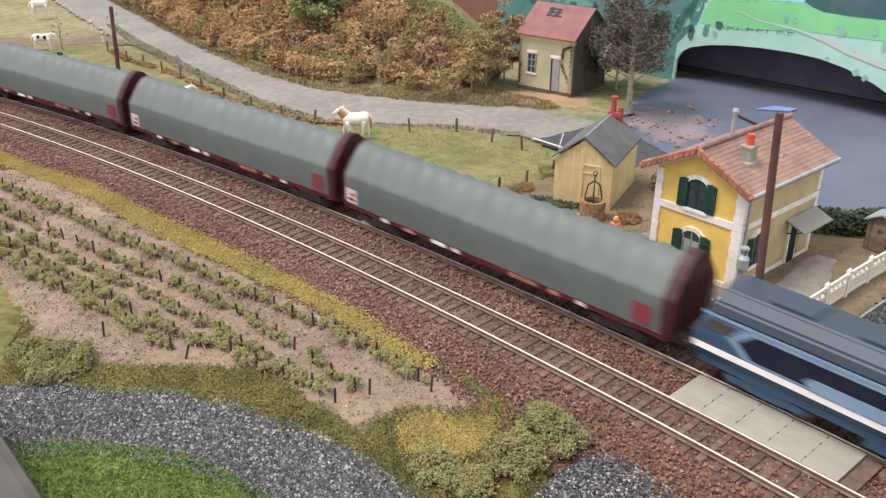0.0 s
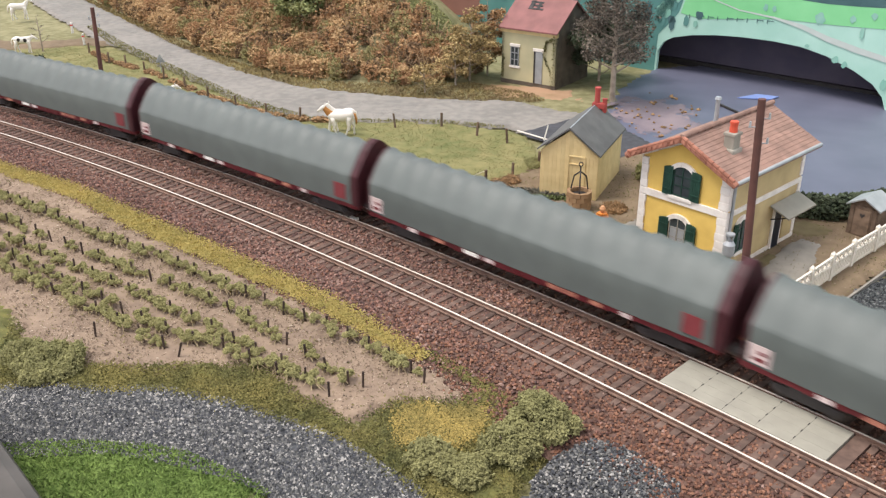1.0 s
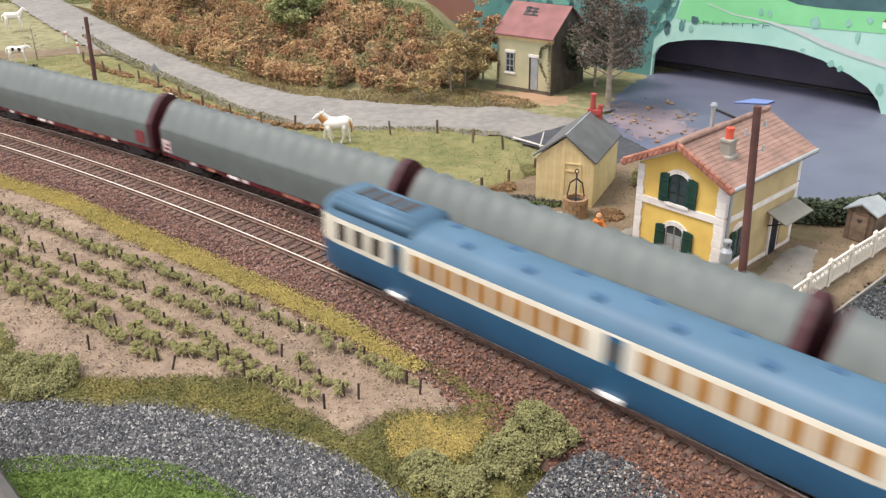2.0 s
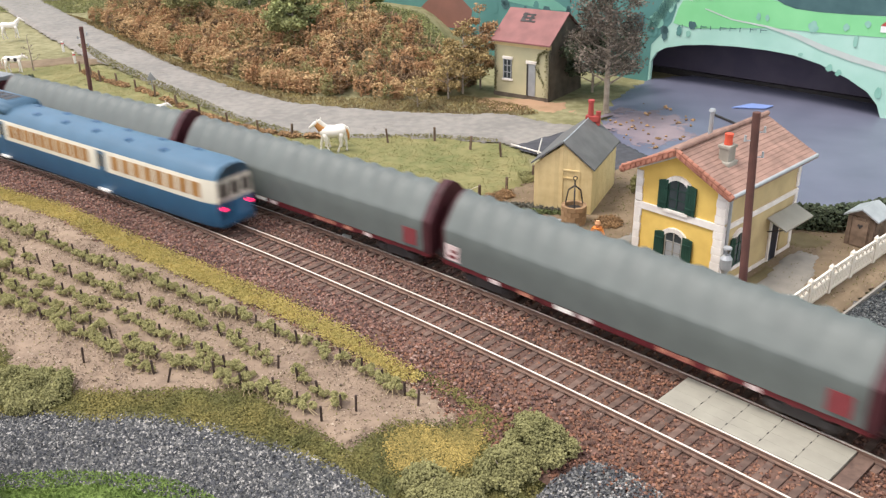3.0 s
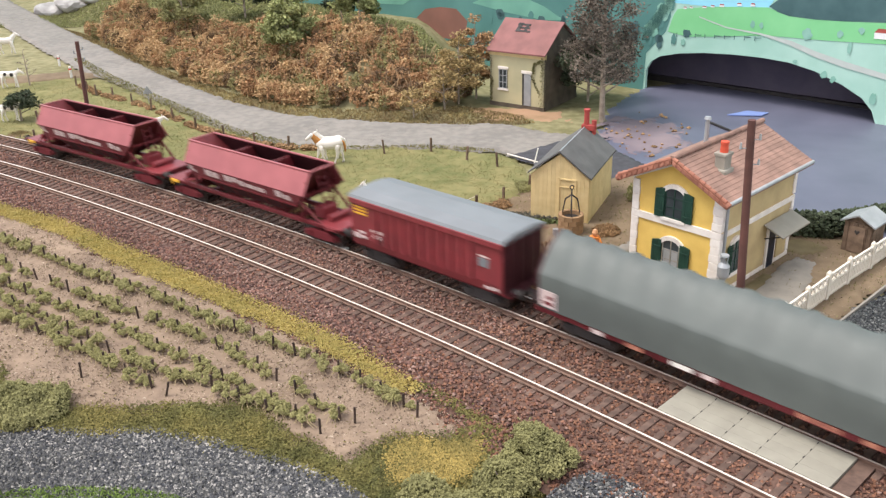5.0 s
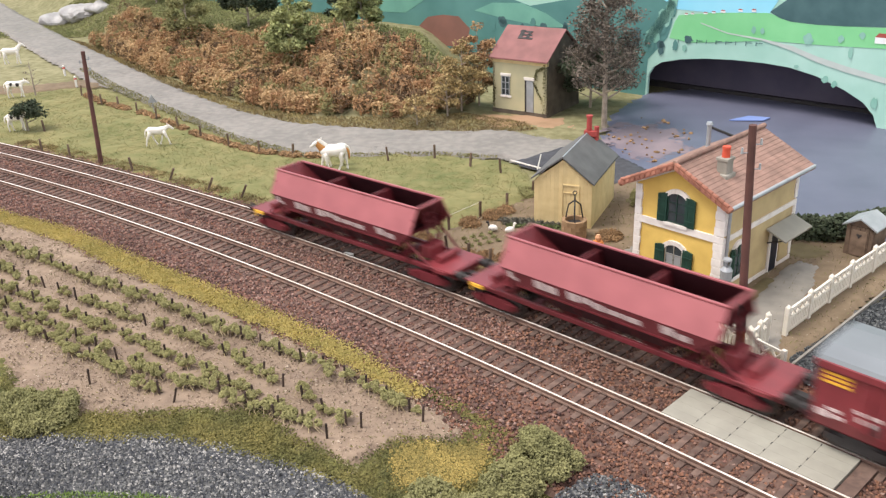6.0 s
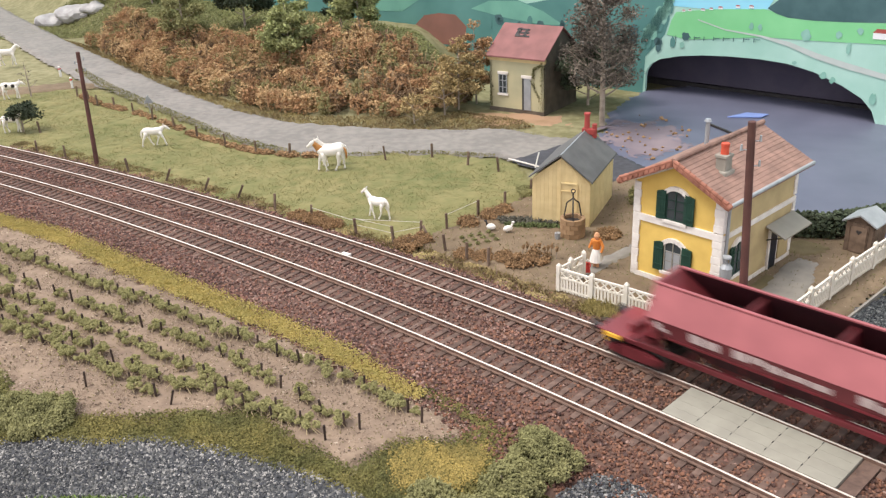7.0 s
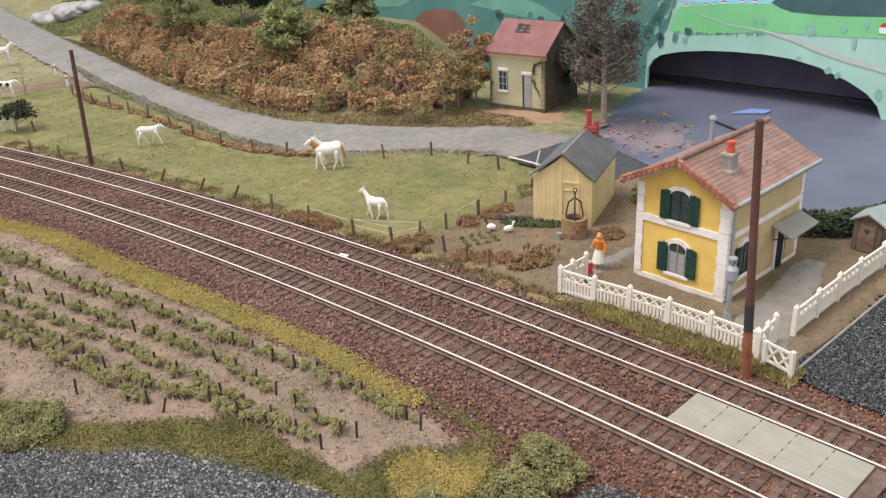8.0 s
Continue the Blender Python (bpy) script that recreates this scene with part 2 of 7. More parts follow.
M_red = mat("oxide_red_paint", (0.225, 0.034, 0.04), (0.165, 0.026, 0.031), 120, 0.42, spec=0.55)
# Hopper red: ceiling light lightens the upper panels' colour, shade darkens the lower band's.
M_tub = mat("oxide_paint_ceiling_lit", (0.33, 0.095, 0.10), (0.27, 0.075, 0.08), 90, 0.45, spec=0.5)
M_band = mat("oxide_band_in_shade", (0.17, 0.034, 0.04), (0.12, 0.026, 0.03), 120, 0.5)
# End-wall paint; also hopper lining and chutes, where its darkness holds their shade.
M_end = mat("dark_maroon_paint_and_shade", (0.055, 0.014, 0.018), (0.038, 0.010, 0.013), 150, 0.55)
M_dark = mat("black_metal", (0.05, 0.045, 0.043), (0.032, 0.029, 0.028), 200, 0.6)
M_white = mat("white_paint", (0.80, 0.79, 0.74), (0.70, 0.68, 0.62), 150, 0.6)

# ---- the ground ----
base = patch("ground", [(-1700, -1950), (1250, -1950), (1250, 900), (500, 1300), (-300, 2300), (-1700, 2300)], -5.6, 14, M_ground, "brown-green scenic ground of the layout", "ground", 0.4, 0.3)
FIELD = [(-640, 950), (-560, 905), (-445, 935), (-380, 925), (-281, 814), (-191, 710), (-126, 656), (-20, 650), (42, 624), (60, 560), (20, 520), (-15, 485), (-30, 468), (-63, 482), (-122, 528), (-180, 568), (-252, 622), (-360, 690), (-500, 765), (-680, 850)]
field = patch("meadow", FIELD, -2.6, 4, M_field, "short olive-green meadow grass beside the railway", "meadow", 0.8, 1.0)
ROAD = [(-1300, 2250), (-1000, 1800), (-800, 1490), (-659, 1296), (-526, 1110), (-419, 970), (-374, 924), (-281, 814), (-191, 707), (-126, 654), (-72, 646), (-20, 646), (32, 632), (52, 616), (110, 640), (96, 672), (79, 678), (46, 707), (-1, 711), (-49, 719), (-99, 736), (-152, 759), (-215, 813), (-297, 909), (-411, 1063), (-566, 1272), (-751, 1533), (-1000, 1900), (-1150, 2250)]
road = patch("road", ROAD, -1.6, 3, M_road, "pale grey gritted country road", "road", 0.25, 2.0, 2.0)
lane = patch("lane", [(-700, 985), (-560, 935), (-475, 900), (-425, 925), (-385, 935), (-420, 975), (-470, 950), (-560, 965), (-690, 1015)], -1.9, 4, M_gsoil, "pale dirt lane joining the road", "lane", 0.3, 2.5, 2.0)
asphalt = patch("asphalt_patch", [(42, 621), (104, 672), (118, 640), (140, 588), (110, 560), (73, 580)], -1.2, 3, M_asph, "smooth dark asphalt sheet behind the shed", "asphalt", 0.1, 0.0, 0.6)
board = patch("blue_board", [(118, 600), (122, 690), (140, 760), (185, 830), (250, 850), (700, 500), (520, 250), (260, 395), (235, 445), (190, 470), (150, 520)], -3.4, 6, M_board, "bare slate-blue painted baseboard in front of the arch", "board", 0.08, 0.0, 1.0)
YARD = [(-32, 466), (-10, 492), (35, 530), (48, 548), (120, 580), (170, 520), (230, 452), (262, 420), (212, 384), (150, 330), (132, 318), (118, 322), (50, 393), (20, 425), (-8, 448)]
yard = patch("yard", YARD, -1.9, 3, M_gsoil, "sandy brown yard soil round the cottage", "yard", 0.4, 3.0)
coal = patch("trackside_grit", [(138, 318), (150, 330), (212, 384), (262, 420), (330, 380), (330, 180), (245, 190), (190, 250)], -3.0, 3, M_gravel, "dark grey loose grit beside the path", "gravel", 0.4, 4.0)
SOIL = [(-320, 542), (-247, 492), (-196, 446), (-155, 415), (-118, 387), (-86, 363), (-55, 335), (-29, 309), (-6, 291), (0, 280), (-2, 273), (-15, 272), (-28, 274), (-37, 264), (-44, 256), (-53, 265), (-72, 279), (-89, 297), (-121, 297), (-144, 296), (-165, 297), (-192, 302), (-215, 338), (-249, 384), (-330, 440)]
soil = patch("vineyard_soil", SOIL, -3.2, 3, M_soil, "pale brown bare vineyard soil", "soil", 0.6, 5.0, 4.0)
STRIP = [(-520, 672), (-400, 608), (-305, 540), (-256, 513), (-205, 471), (-162, 437), (-123, 406), (-89, 379), (-57, 351), (-30, 320), (-16, 307), (-20, 303), (-29, 307), (-55, 333), (-86, 361), (-118, 385), (-155, 413), (-196, 444), (-247, 490), (-296, 521), (-400, 592), (-520, 655)]
strip = patch("grass_strip", STRIP, -2.6, 3, M_strip, "mustard-yellow turf strip along the ballast", "turf", 0.6, 6.0)
OLIVE = [(-340, 445), (-249, 386), (-215, 340), (-192, 304), (-165, 299), (-144, 298), (-121, 299), (-89, 299), (-72, 281), (-53, 267), (-44, 258), (-37, 266), (-28, 276), (-15, 274), (-2, 275), (5, 282), (-10, 299), (-22, 309), (-16, 312), (-4, 299), (10, 284), (22, 270), (30, 245), (16, 222), (-4, 212), (-15, 222), (-28, 235), (-44, 249), (-63, 259), (-94, 272), (-126, 281), (-149, 280), (-176, 285), (-197, 281), (-340, 283)]
olive = patch("olive_verge", OLIVE, -3.4, 3, M_olive, "olive green turf verge between soil and gravel", "turf", 0.7, 7.0, 4.0)
GRAVEL = [(-360, 286), (-197, 284), (-176, 288), (-149, 283), (-126, 284), (-95, 275), (-65, 262), (-46, 251), (-30, 238), (-17, 227), (-6, 214), (20, 226), (33, 240), (46, 250), (60, 248), (100, 215), (60, 150), (-60, 180), (-69, 220), (-79, 227), (-104, 236), (-134, 243), (-162, 241), (-360, 232)]
gravel = patch("gravel_path", GRAVEL, -3.9, 3, M_gravel, "loose blue-grey gravel path", "gravel", 0.6, 8.0)
green = patch("turf_patch", [(-175, 246), (-146, 250), (-123, 248), (-105, 244), (-86, 234), (-68, 222), (-60, 180), (-300, 120), (-360, 240)], -3.6, 3, M_green, "bright green turf at the layout's edge", "turf", 0.5, 9.0)


# ---- the railway ----
def sweep(name, profile, s0, s1, step, material, r, parent=None, smooth=False):
    """A constant profile of (off, z) carried along the curve."""
    ss = np.arange(s0, s1 + step, step)
    k = len(profile)
    v = [on_track(s, o, z, r) for s in ss for o, z in profile]
    f = [(i * k + j, i * k + j + 1, (i + 1) * k + j + 1, (i + 1) * k + j) for i in range(len(ss) - 1) for j in range(k - 1)]
    return raw(name, v, f, material, parent, smooth)


bed = sweep("ballast", [(-56, -5.5), (-50, -4.2), (-20, -3.1), (20, -3.1), (30, -3.6), (44, -3.1), (64, -3.1), (74, -5.2), (80, -6)], -1900, 2300, 12, M_ballast, RN)
tagged(bed, "brown stone ballast bed under two tracks", "ballast", kind="structure")
S_A, S_B = -660, 140
gs, go = 130 - 780 * rng.random(80000) ** 1.25, rng.random(80000) * 132 - 54
edge = np.maximum(0, np.abs(go - 12) - 46) * 0.08
pts = np.array([on_track(s, o, 0, RN) for s, o in zip(gs, go)])
pts[:, 2] = -3.5 - edge + 1.3 * rng.random(len(pts)) ** 1.5
for mid in (0.0, 42.68):
    m = np.abs(go - mid) < 14
    pts[m, 2] -= 0.45
    pts[np.abs(np.abs(go - mid) - 8.65) < 1.0, 2] -= 1.0
rusty = rng.random(len(gs)) < np.clip((gs + 190) / 190, 0.08, 0.85)
for pick, m_, words in ((~rusty, M_ballst, "loose purplish-brown ballast stones"), (rusty, M_ballred, "loose rust-coloured ballast stones")):
    tagged(raw("ballast_stones", *lumps(pts[pick], 0.76, 0.95), m_), words, "ballast", kind="stuff")


def make_track(r, label):
    tr = thing("railway_track", 0, 0, 0, 0, label, "track", "tracks", "structure")
    for side in (-8.65, 8.65):
        web = sweep("rail", [(side - 1.1, -2.4), (side - 1.1, -1.9), (side - 0.35, -1.5), (side - 0.5, -0.75), (side - 0.5, -0.06), (side + 0.5, -0.06), (side + 0.5, -0.75), (side + 0.35, -1.5), (side + 1.1, -1.9), (side + 1.1, -2.4)], -1900, 2300, 14, M_rail, r, tr)
        sweep("rail_head", [(side - 0.5, -0.16), (side - 0.44, 0.0), (side + 0.44, 0.0), (side + 0.5, -0.16)], -1900, 2300, 14, M_railtop, r, web)
    bm = bmesh.new()
    box(bm, -1.45, -14.8, -4.2, 1.45, 14.8, -2.35, bevel=0.25)
    for s in (-8.65, 8.65):
        box(bm, -1.2, s - 1.7, -2.4, 1.2, s - 0.7, -1.7)
        box(bm, -1.2, s + 0.7, -2.4, 1.2, s + 1.7, -1.7)
    first = part("sleeper", bm, M_sleeper, tr)
    n = 0
    far_v, far_f = [], []
    for i in range(-272, 330):
        s = i * 7.0
        if S_A < s < S_B:
            ob = first if n == 0 else new("sleeper", first.data)
            ob.parent = tr
            ob.matrix_basis = track_pose(s + 0.5 * wob(s, 3.0, 1.1), r) @ pose(0, 0, 0, 0, 0, 1.6 * wob(s, 9.0, 0.7))
            n += 1
        else:
            k = len(far_v)
            for dz in (-4.2, -2.35):
                for ds, o in ((-1.4, -14.8), (1.4, -14.8), (1.4, 14.8), (-1.4, 14.8)):
                    far_v.append(on_track(s + ds, o, dz, r))
            far_f += [(k + 4, k + 5, k + 6, k + 7), (k, k + 1, k + 5, k + 4), (k + 1, k + 2, k + 6, k + 5), (k + 2, k + 3, k + 7, k + 6), (k + 3, k, k + 4, k + 7)]
    tagged(raw("far_sleepers", far_v, far_f, M_sleeper, tr), kind="stuff")
    return tr


make_track(RN, "near model railway track with brown sleepers and shiny rails")
make_track(RF, "far model railway track with brown sleepers and shiny rails")

# ---- vehicles; x runs along the train, -y faces the vineyard ----
M_tyre = mat("wheel_steel", (0.10, 0.085, 0.075), (0.06, 0.05, 0.045), 200, 0.5, 0, 0.6)
M_plate = mat("pale_lettering", (0.62, 0.52, 0.50), (0.5, 0.40, 0.38), 900, 0.6)
M_bright = mat("red_plate", (0.20, 0.04, 0.045), (0.16, 0.032, 0.036), 200, 0.6)
M_rust = mat("orange_lettering", (0.45, 0.20, 0.13), (0.2, 0.06, 0.05), 600, 0.6)
M_greyroof = mat("grey_roof_paint", (0.185, 0.205, 0.215), (0.16, 0.178, 0.187), 60, 0.5, spec=0.4)
M_yellow = mat("yellow_paint", (0.75, 0.42, 0.05), (0.65, 0.35, 0.04), 200, 0.5)


def bogie(parent, x, base=20, material=None):
    """A two-axle truck: side frames, bolster, wheels on axles."""
    bm = bmesh.new()
    for sy in (-1, 1):
        prism(bm, [(x - base / 2 - 4, 6.4), (x - base / 2 - 4, 4.6), (x - 6, 3.0), (x + 6, 3.0), (x + base / 2 + 4, 4.6), (x + base / 2 + 4, 6.4), (x + 7, 8.4), (x - 7, 8.4)], "y", sy * 11.4 - 0.8, sy * 11.4 + 0.8)
        for dx in (-base / 2, base / 2):
            box(bm, x + dx - 2.2, sy * 12.3 - 0.9, 4.2, x + dx + 2.2, sy * 12.3 + 0.9, 7.4)
    box(bm, x - 3, -11, 5.5, x + 3, 11, 8.4)
    b = part("bogie", bm, material or M_dark, parent)
    for dx in (-base / 2, base / 2):
        bm = bmesh.new()
        for sy in (-1, 1):
            cyl(bm, (x + dx, sy * 7.2, 5.3), (x + dx, sy * 9.4, 5.3), 5.3, n=18)
            cyl(bm, (x + dx, sy * 7.0, 5.3), (x + dx, sy * 7.5, 5.3), 6.0, n=18)
        cyl(bm, (x + dx, -10, 5.3), (x + dx, 10, 5.3), 1.1, n=8)
        part("wheelset", bm, M_tyre, b)
    return b


def buffers(parent, x, z=12.0):
    for sgn in (-1, 1):
        for sy in (-1, 1):
            bm = bmesh.new()
            cyl(bm, (sgn * x, sy * 10, z), (sgn * (x + 4.5), sy * 10, z), 1.5, n=8)
            cyl(bm, (sgn * (x + 4.5), sy * 10, z), (sgn * (x + 5.5), sy * 10, z), 2.6, n=12)
            part("buffer", bm, M_dark, parent)
        bm = bmesh.new()
        box(bm, min(sgn * x, sgn * (x + 7)), -1.6, z - 4, max(sgn * x, sgn * (x + 7)), 1.6, z - 2)
        part("coupler", bm, M_dark, parent)


TARP = [(-16.3, 12.8), (-16.6, 22), (-16.5, 29.0), (-16.25, 29.9), (-15.4, 31.2), (-11.5, 37.0), (-7.4, 42.0), (-3.6, 45.2), (0, 46.4)]
TARP = TARP + [(-y, z) for y, z in TARP[-2::-1]]


def tarp_wagon():
    w = thing("covered_wagon", 0, 0, 0, 0, "grey tarpaulin-covered freight wagon with maroon end walls", "freight wagon", "tarpaulin wagons of the goods train")
    vs, fs = [], []
    xs = np.linspace(-104, 104, 16 * 6 + 1)
    k = len(TARP)
    for i, x in enumerate(xs):
        ph = (i % 6) / 6
        sag = 1.0 - 0.045 * math.sin(math.pi * ph) - 0.004 * math.sin(i * 1.7)
        for y, z in TARP:
            up = max(0.0, (z - 30) / 16.6)
            vs.append((x, y * (1 + (sag - 1) * 0.5 * up) + 0.12 * math.sin(i * 0.9 + z), z + (sag - 1) * up * 40))
    for i in range(len(xs) - 1):
        for j in range(k - 1):
            fs.append((i * k + j, (i + 1) * k + j, (i + 1) * k + j + 1, i * k + j + 1))
    raw("tarpaulin", vs, fs, M_tarp, w, True)
    big = [(y * 1.06, 12.8 + (z - 12.8) * 1.05) for y, z in TARP]
    for sx in (-1, 1):
        bm = bmesh.new()
        if sx < 0:
            prism(bm, [(y * 0.985, 12.8 + (z - 12.8) * 0.985) for y, z in TARP], "x", -106.0, -103.5)
        else:
            prism(bm, big, "x", 104.0, 109.4)
        wall_ = part("end_wall", bm, M_end, w)
        x_ = 109.4 if sx > 0 else -106.0
        for y in (-10, -5, 0, 5, 10):
            bm = bmesh.new()
            box(bm, x_ - 0.7, y - 0.6, 14, x_ + 0.7, y + 0.6, 36)
            part("stiffener", bm, M_end, wall_)
    bm = bmesh.new()
    box(bm, -107, -15.2, 9.6, 107, 15.2, 12.9, bevel=0.4)
    for i in range(17):
        box(bm, -104 + i * 13 - 0.8, -16, 9.8, -104 + i * 13 + 0.8, 16, 12.6)
    prism(bm, [(-62, 9.7), (-46, 6.2), (46, 6.2), (62, 9.7)], "y", -11, -9.8)
    prism(bm, [(-62, 9.7), (-46, 6.2), (46, 6.2), (62, 9.7)], "y", 9.8, 11)
    part("underframe", bm, M_maroon, w)
    bogie(w, -80, 21)
    bogie(w, 80, 21)
    buffers(w, 107)
    for side in (-1, 1):
        bm = bmesh.new()
        box(bm, 90, side * 16.95 - 0.15, 15, 99, side * 16.95 + 0.15, 24)
        part("red_panel", bm, M_bright, w, "faded red square on the tarpaulin")
        bm = bmesh.new()
        box(bm, -103, side * 16.95 - 0.15, 14.2, -94, side * 16.95 + 0.15, 22.5)
        pl = part("data_plate", bm, M_plate, w, "pale data plate with unreadable lines")
        bm = bmesh.new()
        for z in (15.6, 18.6):
            box(bm, -101 + (z > 17) * 2, side * 17.15 - 0.1, z, -95.5, side * 17.15 + 0.1, z + 1.6)
        part("text_bar", bm, M_maroon, pl)
        for x0, x1, mm in ((-74, -68, M_plate), (-34, -24, M_white), (-20, -14, M_plate), (20, 36, M_rust), (-56, -48, M_rust), (60, 65, M_plate), (44, 50, M_rust)):
            bm = bmesh.new()
            box(bm, x0, side * 16.15 - 0.1, 10.2, x1, side * 16.15 + 0.1, 12.2)
            part("frame_lettering", bm, mm, w)
    return w


def hopper_wagon():
    w = thing("hopper_wagon", 0, 0, 0, 0, "open oxide-red bogie hopper wagon, empty inside", "hopper wagon", "open hoppers of the goods train")
    def sheet(name, rows, material, thick, parent=w):
        """A plate through rows of (x0, x1, y, z), or of y0, y1 with x kept; thickened inward."""
        vs, fs = [], []
        for p, q in rows:
            vs += [p, q]
        n = len(rows)
        vs += [(x - thick[0], y - thick[1], z - thick[2]) for x, y, z in vs]
        for i in range(n - 1):
            k = 2 * i
            fs += [(k, k + 1, k + 3, k + 2), (2 * n + k + 2, 2 * n + k + 3, 2 * n + k + 1, 2 * n + k), (k, k + 2, 2 * n + k + 2, 2 * n + k), (k + 3, k + 1, 2 * n + k + 1, 2 * n + k + 3)]
        fs += [(1, 0, 2 * n, 2 * n + 1), (2 * n - 2, 2 * n - 1, 4 * n - 1, 4 * n - 2)]
        return raw(name, vs, fs, material, parent)
    for side in (-1, 1):
        # panel and band are one paint, coloured as lit and as shaded
        sheet("side_panel", [((-56.6, side * 9.9, 41.9), (56.6, side * 9.9, 41.9)), ((-56.4, side * 16.7, 29.2), (56.4, side * 16.7, 29.2))], M_tub, (0, side * 0.9, 0))
        low = sheet("lettered_band", [((-56.2, side * 16.5, 29.1), (56.2, side * 16.5, 29.1)), ((-47.5, side * 14.5, 21.4), (47.5, side * 14.5, 21.4))], M_band, (0, side * 0.9, 0))
        # shade under and inside the tub is put into these darker plates
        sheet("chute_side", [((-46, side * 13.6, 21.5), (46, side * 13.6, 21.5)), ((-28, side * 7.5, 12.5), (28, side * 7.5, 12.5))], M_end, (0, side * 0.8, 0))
        sheet("shaded_lining", [((-55, side * 8.9, 41.7), (55, side * 8.9, 41.7)), ((-43, side * 15.3, 29.2), (43, side * 15.3, 29.2)), ((-27, side * 6, 14), (27, side * 6, 14))], M_end, (0, side * 0.2, 0))
        for x0, x1, z0, z1 in ((-52, -49, 21.5, 25), (-48.5, -46, 20.8, 22.6), (-36, -30, 20.6, 25), (-29.4, -23, 20.6, 24.6), (-17, -11, 20.8, 25), (-10, -4, 21.8, 25), (-3.2, 2, 20.6, 24.2), (3, 12, 20.8, 23.4), (13, 21, 20.4, 23.2), (31, 37, 20.8, 25), (38, 44, 20.4, 23.6)):
            bm = bmesh.new()
            z0, z1 = z0 + 3.0, z1 + 3.0
            ya, yb = [side * (16.5 - (29.1 - z) * 0.26 + 0.12) for z in (z0, z1)]
            prism(bm, [(ya, z0), (yb, z1), (yb - side * 0.3, z1), (ya - side * 0.3, z0)], "x", x0, x1)
            part("lettering_bar", bm, M_plate, low)
        bm = bmesh.new()
        for x in (-30, -15, 0, 15, 30):
            prism(bm, [(side * 7.9, 12.5), (side * 14.2, 21.4), (side * 13.4, 21.4), (side * 7.2, 12.5)], "x", x - 0.7, x + 0.7)
        box(bm, -48, min(side * 13.8, side * 14.8), 20.6, 48, max(side * 13.8, side * 14.8), 21.5)
        part("side_rib", bm, M_maroon, w)
        bm = bmesh.new()
        box(bm, -57.2, side * 9.6 - 0.8, 41.6, 57.2, side * 9.6 + 0.8, 42.6, bevel=0.3)
        part("rim", bm, M_tub, w)
    for sx in (-1, 1):
        # end sheets in the darker maroon, with the shade of their slope in it
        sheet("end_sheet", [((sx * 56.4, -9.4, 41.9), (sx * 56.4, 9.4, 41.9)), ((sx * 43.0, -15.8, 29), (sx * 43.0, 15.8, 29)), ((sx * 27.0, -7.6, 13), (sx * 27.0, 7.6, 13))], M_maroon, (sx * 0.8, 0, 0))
        bm = bmesh.new()
        box(bm, sx * 56.6 - 0.8, -8.8, 41.6, sx * 56.6 + 0.8, 8.8, 42.6, bevel=0.3)
        part("rim", bm, M_tub, w)
        bm = bmesh.new()
        for y in (-12.5, 12.5):
            cyl(bm, (sx * 55.6, y, 36.5), (sx * 50, y * 1.05, 12.5), 0.8, n=6)
            cyl(bm, (sx * 47, y * 1.16, 27), (sx * 66, y, 13), 0.7, n=6)
        box(bm, sx * 53 - 0.7, -13, 26.5, sx * 53 + 0.7, 13, 27.8)
        for y in (-3, 3):
            cyl(bm, (sx * 54.5, y, 38.5), (sx * 62, y, 13), 0.45, n=6)
        for k in range(6):
            x, z = 61 - k * 1.25, 16 + k * 4
            cyl(bm, (sx * x, -3, z), (sx * x, 3, z), 0.4, n=5)
        part("end_frame", bm, M_maroon, w)
        bm = bmesh.new()
        box(bm, sx * 58 - 4, -7, 13.4, sx * 58 + 4, 5, 20.5, bevel=0.8)
        cyl(bm, (sx * 68, -8, 15.5), (sx * 68, 8, 15.5), 2.0, n=12)
        part("brake_gear", bm, M_red, w)
        bm = bmesh.new()
        box(bm, sx * 72 - 10, -13.5, 12.4, sx * 72 + 10, 13.5, 13.4, bevel=0.3)
        part("end_platform", bm, M_red, w)
        bm = bmesh.new()
        box(bm, sx * 74 - 4, -14.5, 11.4, sx * 74 + 4, -13.5, 13.0)
        box(bm, sx * 74 - 3.4, -14.5, 9.2, sx * 74 - 2.6, -13.7, 11.6)
        part("side_step", bm, M_yellow if sx < 0 else M_red, w)
    bm = bmesh.new()
    for x in (-18, 18):
        prism(bm, [(-14.6, 27), (14.6, 27), (9.2, 40), (-9.2, 40)], "x", x - 0.7, x + 0.7)
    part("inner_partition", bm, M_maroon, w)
    bm = bmesh.new()
    for y in (-11.5, 11.5):
        box(bm, -81, y - 1.0, 10.4, 81, y + 1.0, 12.9, bevel=0.3)
    for x in (-81, -60, -40, 0, 40, 60, 81):
        box(bm, x - 1.4, -11, 9, x + 1.4, 11, 12)
    for x in (-22, 22):
        prism(bm, [(x - 8, 14.5), (x + 8, 14.5), (x + 4, 8.5), (x - 4, 8.5)], "y", -6, 6)
    part("underframe", bm, M_maroon, w)
    bogie(w, -64, 20, M_maroon)
    bogie(w, 64, 20, M_maroon)
    buffers(w, 81)
    return w


